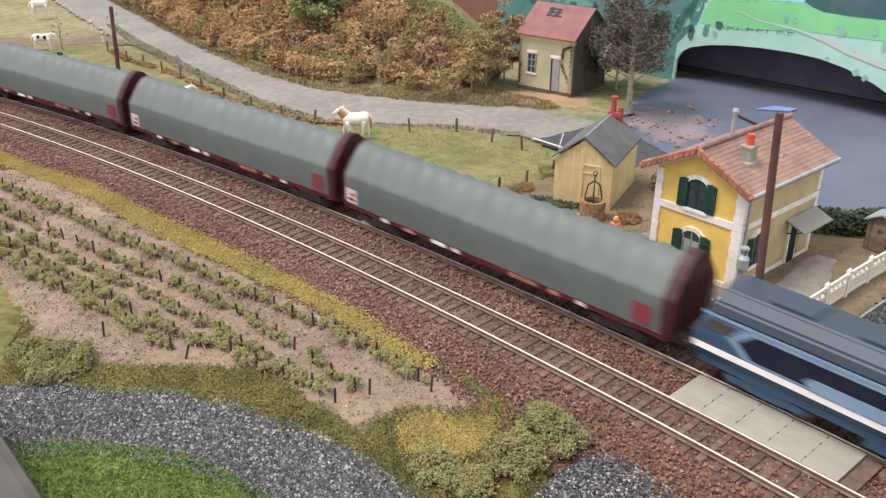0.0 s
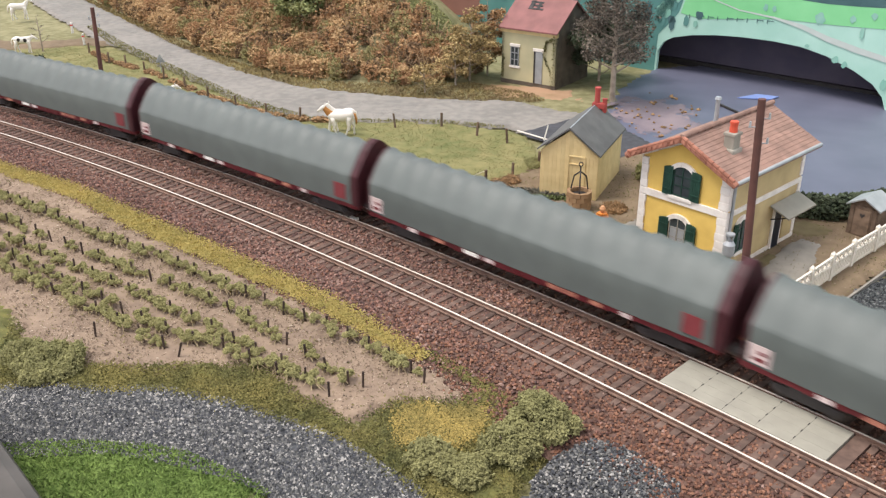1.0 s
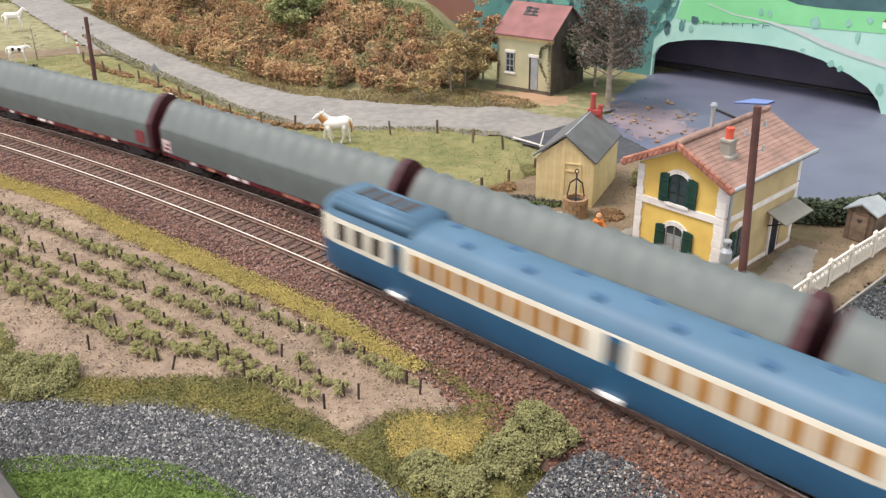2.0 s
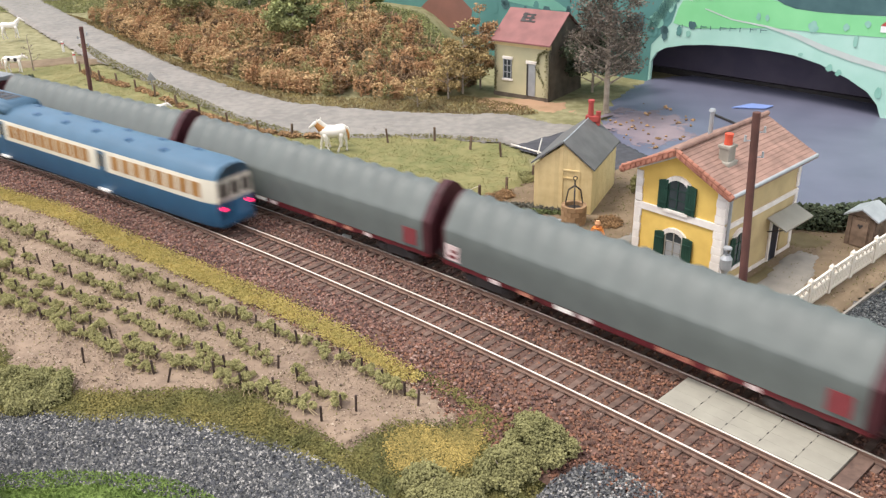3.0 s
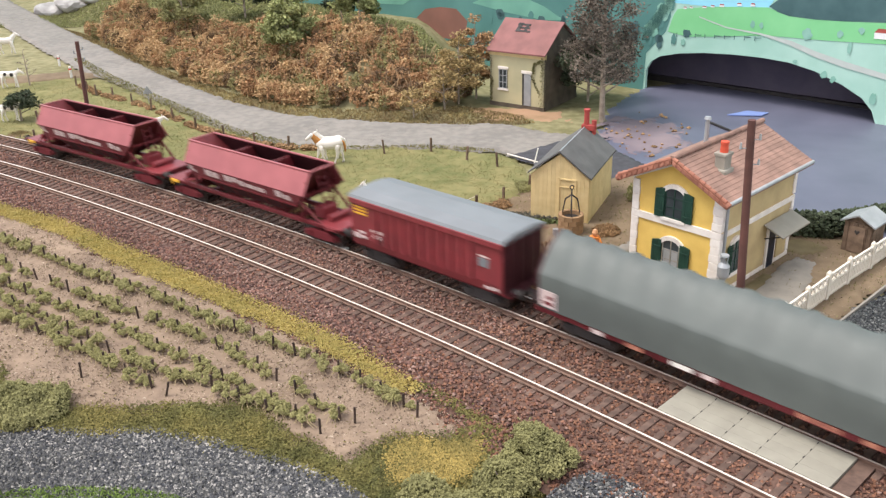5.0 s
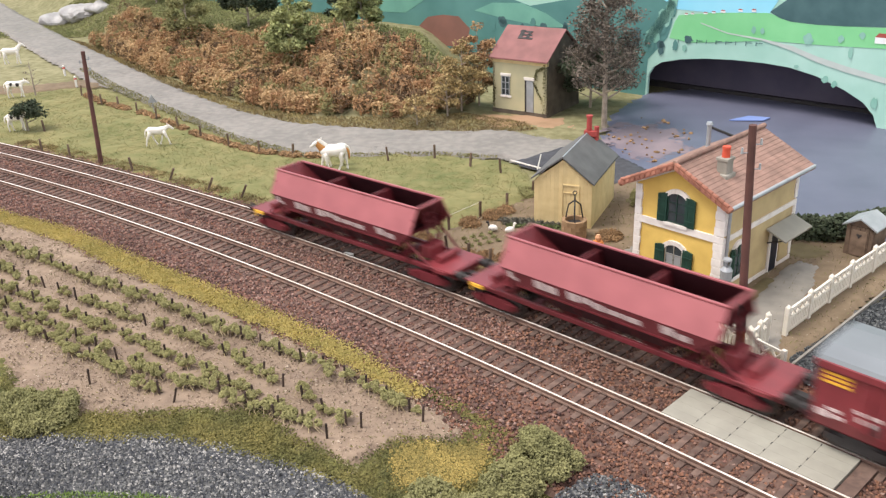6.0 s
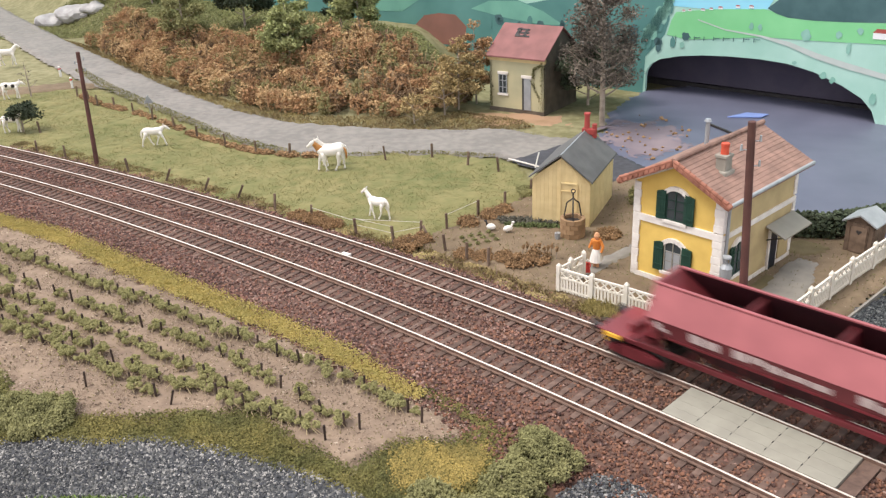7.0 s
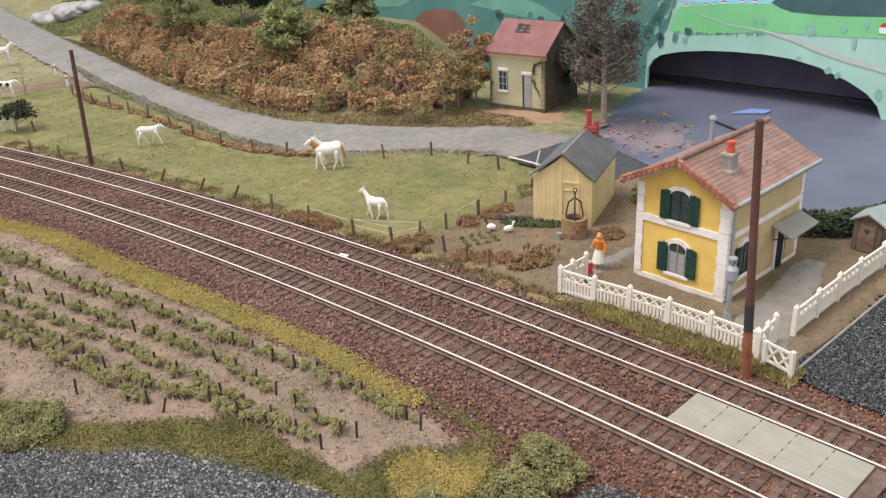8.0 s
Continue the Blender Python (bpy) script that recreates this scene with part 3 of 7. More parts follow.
def covered_hopper():
    w = thing("box_wagon", 0, 0, 0, 0, "dark red ribbed wagon with a flat grey roof", "box wagon")
    bm = bmesh.new()
    prism(bm, [(-15, 11), (15, 11), (16.2, 16), (16.2, 37), (-16.2, 37), (-16.2, 16)], "x", -52.5, 52.5)
    part("body", bm, M_red, w)
    for side in (-1, 1):
        for i in range(11):
            x = -33 + i * 6.6
            bm = bmesh.new()
            prism(bm, [(x - 1.5, side * 16.1), (x - 1.0, side * 17.3), (x + 1.0, side * 17.3), (x + 1.5, side * 16.1)], "z", 15, 35.5)
            part("rib", bm, M_red, w)
        bm = bmesh.new()
        box(bm, -53, side * 16.8 - 0.8, 35.6, 53, side * 16.8 + 0.8, 38.4, bevel=0.3)
        part("eave_rail", bm, M_red, w)
        for x0, x1, z0, z1, mm in ((-50, -40, 33.3, 34.3, M_yellow), (-50, -40, 31.5, 32.5, M_yellow), (-50, -40, 29.6, 30.6, M_yellow), (-50.5, -46, 15.5, 18.2, M_plate), (-45, -41, 16.2, 17.6, M_plate), (-47, -42, 18.8, 20.0, M_plate), (-37, -27, 21.4, 22.8, M_plate), (-36, -30, 18.2, 20.2, M_plate), (-30, -25, 15.4, 19.8, M_dark), (38, 44, 23.5, 28, M_greyroof), (38, 44, 28.6, 29.4, M_plate), (42, 46, 12.5, 13.9, M_plate), (47, 50, 12.8, 14.4, M_plate)):
            bm = bmesh.new()
            box(bm, x0, side * 16.35 - 0.15, z0, x1, side * 16.35 + 0.15, z1)
            part("marking", bm, mm, w)
    bm = bmesh.new()
    prism(bm, [(-17, 38.2), (17, 38.2), (16, 39.8), (8, 41.2), (-8, 41.2), (-16, 39.8)], "x", -53.5, 53.5)
    part("roof", bm, M_greyroof, w)
    for sx in (-1, 1):
        bm = bmesh.new()
        for y in (-12, -4, 4, 12):
            box(bm, sx * 53 - 0.8, y - 0.7, 12, sx * 53 + 0.8, y + 0.7, 37)
        box(bm, sx * 54 - 3, -13, 10.5, sx * 54 + 3, 13, 12)
        box(bm, sx * 52.6 - 0.2, -15.8, 12, sx * 52.6 + 0.2, 15.8, 36.8)
        part("end_post", bm, M_end, w)
    bm = bmesh.new()
    box(bm, -55, -12.5, 8.6, 55, 12.5, 11.2, bevel=0.3)
    part("underframe", bm, M_maroon, w)
    bogie(w, -36, 17)
    bogie(w, 36, 17)
    buffers(w, 55)
    return w


M_blue = mat("mid_blue_paint", (0.022, 0.092, 0.175), (0.018, 0.078, 0.15), 70, 0.4, spec=0.5)
M_blroof = mat("dusty_blue_roof_paint", (0.062, 0.135, 0.205), (0.05, 0.112, 0.172), 60, 0.5, spec=0.4)
M_cream = mat("cream_paint", (0.62, 0.59, 0.49), (0.55, 0.52, 0.42), 90, 0.4, spec=0.5)
M_glass = mat("dark_window", (0.10, 0.09, 0.075), (0.05, 0.045, 0.04), 90, 0.12, spec=0.6)
M_blind = mat("tan_interior", (0.36, 0.19, 0.06), (0.26, 0.13, 0.04), 60, 0.5)
M_tail = mat("red_tail_lamp", (1.0, 0.02, 0.12), (1.0, 0.02, 0.12), 50, 0.4, emit=2.6)


M_dvent = mat("dark_blue_vent", (0.03, 0.085, 0.17), (0.024, 0.07, 0.14), 90, 0.5)


def railcar():
    w = thing("railcar", 0, 0, 0, 0, "blue and cream diesel railcar with lit red tail lamps", "railcar")
    L = 143.0

    def ring(x, kx):
        """Cross-section; kx narrows it towards the ends."""
        pr = [(-14.8, 4.8), (-15.9, 7.5), (-16.2, 20.0), (-16.2, 21.0), (-15.6, 33.0), (-15.3, 34.0), (-12.8, 38.6), (-7.5, 41.4), (0, 42.2)]
        pr = pr + [(-y, z) for y, z in pr[-2::-1]]
        return [(x, y * kx, z if z < 30 else 30 + (z - 30) * (0.55 + 0.45 * kx)) for y, z in pr]
    xs = [(-L - 1.5, 0.80), (-L + 2, 0.90), (-L + 7, 0.965), (-L + 14, 1.0)]
    xs = xs + [(x, 1.0) for x in np.linspace(-L + 30, L - 30, 12)] + [(-x, k) for x, k in xs[::-1]]
    rows_ = [ring(x, k) for x, k in xs]
    n = len(rows_[0])

    def skin(name, j0, j1, material):
        vs = [p for r in rows_ for p in r]
        fs = [(i * n + j, (i + 1) * n + j, (i + 1) * n + j + 1, i * n + j + 1) for i in range(len(rows_) - 1) for j in range(n - 1) if j0 <= j < j1 or n - 1 - j1 <= j < n - 1 - j0]
        for i in (0, len(rows_) - 1):
            for j in range(j0, j1):
                fs.append((i * n + j, i * n + j + 1, i * n + n - 2 - j, i * n + n - 1 - j))
        return raw(name, vs, fs, material, w, True)
    skin("lower_body", 0, 2, M_blue)
    skin("window_band", 2, 5, M_cream)
    skin("roof", 5, 8, M_blroof)
    for side in (-1, 1):
        for x in list(np.linspace(-72, 18, 10)) + list(np.linspace(51, 129, 8)) + [-126, -113, -100]:
            bm = bmesh.new()
            prism(bm, [(side * 15.75, 22.8), (side * 15.3, 31.6), (side * 15.95, 31.6), (side * 16.4, 22.8)], "x", x - 3.9, x + 3.9)
            win = part("window", bm, M_glass if x < -99 else M_blind, w)
            bm = bmesh.new()
            prism(bm, [(side * 15.95, 23.2), (side * 15.6, 31.6), (side * 16.1, 31.6), (side * 16.5, 23.2)], "x", x - 4.4, x - 3.6)
            part("window_frame", bm, M_cream, win)
        for x in (-86, 36):
            bm = bmesh.new()
            prism(bm, [(side * 15.5, 8.5), (side * 16.0, 20.5), (side * 15.3, 33), (side * 15.9, 33), (side * 16.45, 20.5), (side * 16.0, 8.5)], "x", x - 4.2, x + 4.2)
            d = part("door", bm, M_blue, w, "dark blue passenger door")
            bm = bmesh.new()
            prism(bm, [(side * 16.2, 23), (side * 15.6, 31), (side * 16.05, 31), (side * 16.6, 23)], "x", x - 2.6, x + 2.6)
            part("door_window", bm, M_glass, d)
            bm = bmesh.new()
            box(bm, x - 5, side * 16.2 - 1.6, 6.4, x + 5, side * 16.2 + 1.6, 7.6)
            part("door_step", bm, M_white, w)
    for sx in (-1, 1):
        bm = bmesh.new()
        for y in (-8.2, 0, 8.2):
            box(bm, sx * (L + 1.0) - 0.9, y - 3.2, 22.5, sx * (L + 1.0) + 0.9, y + 3.2, 31)
        part("cab_window", bm, M_glass, w)
        bm = bmesh.new()
        box(bm, sx * (L + 0.5) - 1.2, -13, 5, sx * (L + 0.5) + 1.2, 13, 9.5, bevel=0.5)
        part("valance", bm, M_blue, w)
    for y in (-9.6, 9.6):
        for dy in (-1.2, 1.2):
            bm = bmesh.new()
            cyl(bm, (L + 1.2, y + dy, 15.8), (L + 2.4, y + dy, 15.8), 0.62, n=12)
            part("tail_lamp", bm, M_tail, w, "glowing red tail lamp")
    # raised radiator hood over the leading end
    bm = bmesh.new()
    prism(bm, [(-14.2, 36.5), (-12.8, 42.6), (-8, 45.2), (8, 45.2), (12.8, 42.6), (14.2, 36.5)], "x", -L + 6, -78)
    bmesh.ops.bevel(bm, geom=bm.edges[:], offset=1.2 * MM, segments=2, affect="EDGES")
    hood = part("radiator_hood", bm, M_blroof, w, "", True)
    bm = bmesh.new()
    for i in range(4):
        box(bm, -126 + i * 10, -5.5, 45.0, -119 + i * 10, 5.5, 45.6)
    part("grille", bm, M_dark, hood)
    for i in range(11):
        for y in ((-6.5,) if i % 2 else (5.0,)):
            bm = bmesh.new()
            x = -66 + i * 17.5
            cyl(bm, (x, y, 40.0), (x, y, 42.2), 2.9, 2.3, 12)
            part("roof_vent", bm, M_dvent, w)
    bm = bmesh.new()
    box(bm, -128, -12, 5.5, 128, 12, 8.5)
    part("underframe", bm, M_dark, w)
    bogie(w, -98, 22)
    bogie(w, 98, 22)
    return w


M_lblue = mat("pale_blue_paint", (0.20, 0.29, 0.40), (0.165, 0.25, 0.35), 60, 0.4)
M_lroof = mat("blue_grey_roof", (0.036, 0.055, 0.085), (0.04, 0.05, 0.062), 60, 0.45)
M_dblue = mat("locomotive_blue", (0.036, 0.085, 0.155), (0.03, 0.072, 0.13), 60, 0.4, spec=0.5)
M_navy = mat("navy_panel", (0.012, 0.018, 0.032), (0.009, 0.013, 0.024), 60, 0.4)


def locomotive():
    w = thing("locomotive", 0, 0, 0, 0, "blue diesel locomotive with white waist stripe and pale roof", "locomotive")
    L = 93
    bm = bmesh.new()
    prism(bm, [(-L - 2, 12), (L + 2, 12), (L + 3, 20), (L - 3, 33), (-L + 3, 33), (-L - 3, 20)], "y", -16.2, 16.2)
    bmesh.ops.bevel(bm, geom=bm.edges[:], offset=1.3 * MM, segments=2, affect="EDGES")
    part("body", bm, M_dblue, w, "", True)
    bm = bmesh.new()
    prism(bm, [(-16, 32.4), (16, 32.4), (14.6, 37.5), (9, 41.5), (-9, 41.5), (-14.6, 37.5)], "x", -L + 4, L - 4)
    bmesh.ops.bevel(bm, geom=bm.edges[:], offset=1.0 * MM, segments=2, affect="EDGES")
    roof = part("roof", bm, M_lroof, w)
    bm = bmesh.new()
    for x in (-60, -25, 10, 45):
        box(bm, x - 9, -7, 41, x + 9, 7, 42.8, bevel=0.5)
    part("roof_hatch", bm, M_lroof, roof)
    for side in (-1, 1):
        y0, y1 = (side * 16.0, side * 16.6)
        for nm, pts_, mm, d in (("waist_stripe", [(-L - 1, 15.6), (L + 1, 15.6), (L + 1, 18.2), (-L - 1, 18.2)], M_white, 0.25), ("gutter_stripe", [(-L + 2, 31.6), (L - 2, 31.6), (L - 2, 32.8), (-L + 2, 32.8)], M_lblue, 0.25),
                               ("panel_outline", [(-80, 25.2), (-71, 18.6), (71, 18.6), (80, 25.2), (71, 31.4), (-71, 31.4)], M_lblue, 0.2), ("louvre_panel", [(-74.5, 25.2), (-68, 19.8), (68, 19.8), (74.5, 25.2), (68, 30.0), (-68, 30.0)], M_navy, 0.45),
                               ("badge_plate", [(-46, 21.5), (-43, 18.8), (-10, 18.8), (-7, 21.5), (-10, 23.8), (-43, 23.8)], M_lblue, 0.7), ("cab_window", [(-92, 25.5), (-78, 25.5), (-76, 30.3), (-88, 30.3)], M_glass, 0.3), ("cab_window", [(92, 25.5), (78, 25.5), (76, 30.3), (88, 30.3)], M_glass, 0.3)):
            bm = bmesh.new()
            prism(bm, pts_, "y", side * 16.0, side * (16.2 + d))
            part(nm, bm, mm, w)
    for sx in (-1, 1):
        bm = bmesh.new()
        prism(bm, [(sx * (L + 1.9), 22), (sx * (L + 2.5), 22), (sx * (L - 1.4), 31), (sx * (L - 2), 31)], "y", -13, 13)
        part("windscreen", bm, M_glass, w)
        bm = bmesh.new()
        box(bm, sx * (L + 1) - 2.2, -14, 13, sx * (L + 1) + 2.2, 14, 18, bevel=0.6)
        part("nose_band", bm, M_white, w)
    bm = bmesh.new()
    box(bm, -L, -14, 8.5, L, 14, 12.2)
    box(bm, -22, -13.5, 4, 22, 13.5, 9, bevel=1)
    part("underframe", bm, M_dblue, w)
    bogie(w, -62, 28, M_dblue)
    bogie(w, 62, 28, M_dblue)
    buffers(w, L)
    return w


loco = locomotive()
tarp = tarp_wagon()
tarps = [tarp] + [copy_thing(tarp, Matrix()) for _ in range(5)]
boxcar = covered_hopper()
hop = hopper_wagon()
hoppers = [hop, copy_thing(hop, Matrix())]
car = railcar()

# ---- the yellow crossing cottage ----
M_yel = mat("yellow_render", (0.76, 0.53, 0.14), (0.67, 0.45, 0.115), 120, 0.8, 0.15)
# Side and back walls: buff, with part of their shade in the colour.
M_buff = mat("buff_render_shade_side", (0.54, 0.425, 0.22), (0.43, 0.335, 0.175), 90, 0.85, 0.15)
M_quoin = mat("white_stone", (0.80, 0.76, 0.70), (0.68, 0.63, 0.57), 200, 0.8, 0.2)
M_tile = mat("terracotta_tile", (0.32, 0.20, 0.155), (0.22, 0.14, 0.11), 150, 0.85, 0.5, rnd="object", spread=0.07)
M_tiler = mat("red_verge_tile", (0.37, 0.165, 0.11), (0.28, 0.12, 0.08), 200, 0.75, 0.2, rnd="object", spread=0.15)
M_shut = mat("dark_green_shutter", (0.022, 0.065, 0.045), (0.015, 0.045, 0.032), 200, 0.5)
M_pane = mat("house_pane", (0.06, 0.075, 0.08), (0.035, 0.042, 0.045), 120, 0.1, spec=0.6)
M_cement = mat("grey_cement", (0.34, 0.32, 0.27), (0.25, 0.235, 0.195), 160, 0.9, 0.3)
M_pot = mat("red_clay_pot", (0.62, 0.10, 0.05), (0.5, 0.075, 0.04), 200, 0.7)
M_zinc = mat("zinc_grey", (0.40, 0.42, 0.43), (0.32, 0.34, 0.35), 150, 0.45, 0, 0.3)
M_awn = mat("dull_plastic_awning", (0.30, 0.275, 0.225), (0.24, 0.22, 0.18), 90, 0.4, spec=0.5)
M_wood = mat("weathered_wood", (0.20, 0.14, 0.10), (0.12, 0.085, 0.06), 250, 0.85, 0.4, rnd="object", spread=0.2)
M_ochre = mat("ochre_boards", (0.70, 0.56, 0.29), (0.62, 0.48, 0.24), 200, 0.8, 0.15, rnd="object", spread=0.06)
M_slate = mat("slate_sheet", (0.125, 0.125, 0.12), (0.095, 0.095, 0.092), 120, 0.7, 0.2)
M_pole = mat("pole_brown", (0.14, 0.062, 0.05), (0.085, 0.042, 0.035), 120, 0.75, 0.2)
M_rustp = mat("rusty_orange", (0.34, 0.12, 0.05), (0.2, 0.07, 0.035), 120, 0.85, 0.3)
M_ivory = mat("ivory_plastic", (0.78, 0.74, 0.64), (0.70, 0.655, 0.55), 150, 0.55)


def window_set(h, m, x0, x1, z0, z1, sh_l, sh_r, frame_m=None, half=False, name="window"):
    """A window with jamb, bars, panes, arch lintel, sill and two shutters; m maps the wall's plane (x, depth, z)."""
    fm = frame_m or M_white
    bm = bmesh.new()
    arch = [(x0, z0), (x1, z0), (x1, z1 - 1.2), (x0 + (x1 - x0) * 0.75, z1 - 0.2), ((x0 + x1) / 2, z1), (x0 + (x1 - x0) * 0.25, z1 - 0.2), (x0, z1 - 1.2)]
    prism(bm, arch, "y", -0.25, 0.6, m)
    w = part("window", bm, M_pane, h, "arched window with dark panes")
    cx = (x0 + x1) / 2
    bars = [(x0, x0 + 0.5, z0, z1 - 1.2), (x1 - 0.5, x1, z0, z1 - 1.2), (cx - 0.25, cx + 0.25, z0, z1), (x0, x1, z0, z0 + 0.6)]
    bars += [(x0, x1, z0 + (z1 - z0) * k - 0.16, z0 + (z1 - z0) * k + 0.16) for k in (0.36, 0.68)]
    for a, b, c, d in bars:
        bm = bmesh.new()
        box(bm, a, -0.6, c, b, -0.2, d, m)
        part("glazing_bar", bm, fm, w)
    if half:
        for a, b in ((x0 + 0.9, cx - 0.5), (cx + 0.5, x1 - 0.9)):
            bm = bmesh.new()
            box(bm, a, -0.4, z0 + 0.8, b, -0.26, z0 + (z1 - z0) * 0.7, m)
            part("curtain", bm, M_zinc, w)
    n = 7
    for i in range(n):
        a0, a1 = [math.pi * (0.82 - 0.64 * k / n) for k in (i, i + 1)]
        r0, r1 = (x1 - x0) * 0.68, (x1 - x0) * 0.68 + 2.3
        zc = z1 - (x1 - x0) * 0.68 + 0.2
        bm = bmesh.new()
        prism(bm, [(cx + r0 * math.cos(a0), zc + r0 * math.sin(a0)), (cx + r1 * math.cos(a0), zc + r1 * math.sin(a0)), (cx + r1 * math.cos(a1 + 0.02), zc + r1 * math.sin(a1 + 0.02)), (cx + r0 * math.cos(a1 + 0.02), zc + r0 * math.sin(a1 + 0.02))], "y", -0.9, 0.4, m)
        part("lintel_stone", bm, M_quoin, h)
    bm = bmesh.new()
    box(bm, x0 - 1.8, -1.2, z0 - 1.9, x1 + 1.8, 0.4, z0 - 0.1, m, 0.2)
    part("window_sill", bm, M_quoin, h)
    for (a, b), swing in ((sh_l, 1), (sh_r, -1)):
        bm = bmesh.new()
        top = z1 - 1.0
        prism(bm, [(a, z0 - 0.4), (b, z0 - 0.4), (b, top + (0.5 if swing > 0 else -0.6)), ((a + b) / 2, top + 0.2), (a, top + (-0.6 if swing > 0 else 0.5))], "y", -1.1, -0.2, m)
        s = part("shutter", bm, M_shut, h, "dark green wooden shutter")
        bm = bmesh.new()
        for k in range(1, 4):
            box(bm, a + (b - a) * k / 4 - 0.08, -1.25, z0, a + (b - a) * k / 4 + 0.08, -1.05, top - 0.6, m)
        box(bm, a + 0.3, -1.5, z0 + 2.5, b - 0.3, -1.05, z0 + 3.3, m)
        box(bm, a + 0.3, -1.5, top - 4, b - 0.3, -1.05, top - 3.2, m)
        part("batten", bm, M_shut, s)
    return w


def cottage():
    ox, oy = 127.84 - 25.6 * 0.6942 + 38 * 0.7198, 379.7 + 25.6 * 0.7198 + 38 * 0.6942
    h = thing("cottage", ox, oy, -2.4, -46.05, "yellow two-storey crossing keeper's cottage with white quoins and tiled roof", "house")
    F = Matrix.Translation((0, -38 * MM, 0))
    S = Matrix.Translation((25.6 * MM, 0, 0)) @ Matrix.Rotation(math.pi / 2, 4, "Z")
    W, D, E, A = 25.2, 37.6, 54.4, 67.2
    bm = bmesh.new()
    prism(bm, [(-W, 0), (W, 0), (W, E), (-1, A), (-W, E)], "y", -D, -D + 2.5)
    part("front_wall", bm, M_yel, h)
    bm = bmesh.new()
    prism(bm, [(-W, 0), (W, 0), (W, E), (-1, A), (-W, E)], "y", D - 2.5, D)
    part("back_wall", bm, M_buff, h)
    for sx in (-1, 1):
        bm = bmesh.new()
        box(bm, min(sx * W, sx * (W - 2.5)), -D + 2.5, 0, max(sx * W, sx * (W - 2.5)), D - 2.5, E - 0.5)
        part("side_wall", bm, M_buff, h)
    # white dressings: plinth, string course, corner stones
    bm = bmesh.new()
    box(bm, -25.9, -38.4, 0, 25.9, -37.4, 3.2)
    part("plinth", bm, M_quoin, h)
    bm = bmesh.new()
    box(bm, 25.0, -37.4, 0, 25.9, 38.0, 2.6)
    part("plinth", bm, M_quoin, h)
    bm = bmesh.new()
    box(bm, -25.9, -38.5, 32.4, 25.9, -37.4, 36.2, bevel=0.2)
    part("string_course", bm, M_quoin, h)
    bm = bmesh.new()
    box(bm, 25.0, -37.4, 32.6, 25.95, 38.1, 35.4, bevel=0.2)
    part("string_course", bm, M_quoin, h)
    for i in range(12):
        z0 = 3.3 + i * 4.15
        if 31 < z0 + 2 < 36.4:
            continue
        z1 = min(z0 + 4.1, E + 1)
        d = 1.0 if i % 2 else 0.0
        for x0, x1 in ((-25.9, -21.6 - d * 0.4), (20.4 + d * 0.4, 25.9)):
            bm = bmesh.new()
            box(bm, x0, -38.5, z0, x1, -37.3, z1, bevel=0.25)
            part("quoin", bm, M_quoin, h)
        for y0, y1 in ((-37.3, -34.6 + d * 0.5), (35.2 - d * 0.5, 38.1)):
            bm = bmesh.new()
            box(bm, 25.0, y0, z0, 25.95, y1, z1, bevel=0.25)
            part("quoin", bm, M_quoin, h)
    for sx in (-1, 1):
        bm = bmesh.new()
        m = 0.49
        x0, x1 = (-1, 25.9) if sx > 0 else (-25.9, -1)
        prism(bm, [(x0, A + 0.3 - abs(x0 + 1) * m), (x1, A + 0.3 - abs(x1 + 1) * m), (x1, A - 1.7 - abs(x1 + 1) * m), (x0, A - 1.7 - abs(x0 + 1) * m)], "y", -38.5, -37.4)
        part("gable_band", bm, M_quoin, h)
    window_set(h, F, -6.3, 4.1, 36.8, 52.6, (-11.9, -6.5), (4.3, 9.5), M_shut)
    window_set(h, F, -5.9, 4.2, 8.2, 24.6, (-11.9, -6.3), (4.5, 10.0), M_cement, True)
    # side window and the door under its awning
    window_set(h, S, -25.5, -17.5, 10.5, 27.6, (-29.8, -25.9), (-17.2, -13.0), M_shut)
    bm = bmesh.new()
    box(bm, 11.2, -0.9, 0.4, 20.6, 0.3, 24.8, S)
    dr = part("door", bm, M_quoin, h, "dark door in a white frame")
    bm = bmesh.new()
    box(bm, 12.6, -1.2, 0.8, 19.2, -0.85, 23.6, S)
    part("door_leaf", bm, M_navy, dr)
    bm = bmesh.new()
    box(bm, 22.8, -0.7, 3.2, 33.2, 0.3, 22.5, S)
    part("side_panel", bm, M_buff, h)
    bm = bmesh.new()
    prism(bm, [(0, 27.5), (0, 26.6), (-11, 22.2), (-11, 23.0)], "x", 0, 30, S @ Matrix.Translation((6 * MM, -0.4 * MM, 0)))
    part("awning", bm, M_awn, h, "dull translucent awning over the door")
    for x in (8, 36):
        bm = bmesh.new()
        cyl(bm, (x, -0.6, 19), (x, -11, 23), 0.35, n=6, m=S)
        part("bracket", bm, M_dark, h)
    bm = bmesh.new()
    cyl(bm, (26.6, -35.2, 2), (26.6, -35.2, 50), 0.8, n=8)
    part("downpipe", bm, M_zinc, h)
    bm = bmesh.new()
    cyl(bm, (30.4, -42, 53.4), (30.4, 44, 53.4), 1.0, n=8)
    part("gutter", bm, M_zinc, h)
    # roof: boards under overlapping tile courses
    R0, m = 70.2, 0.50
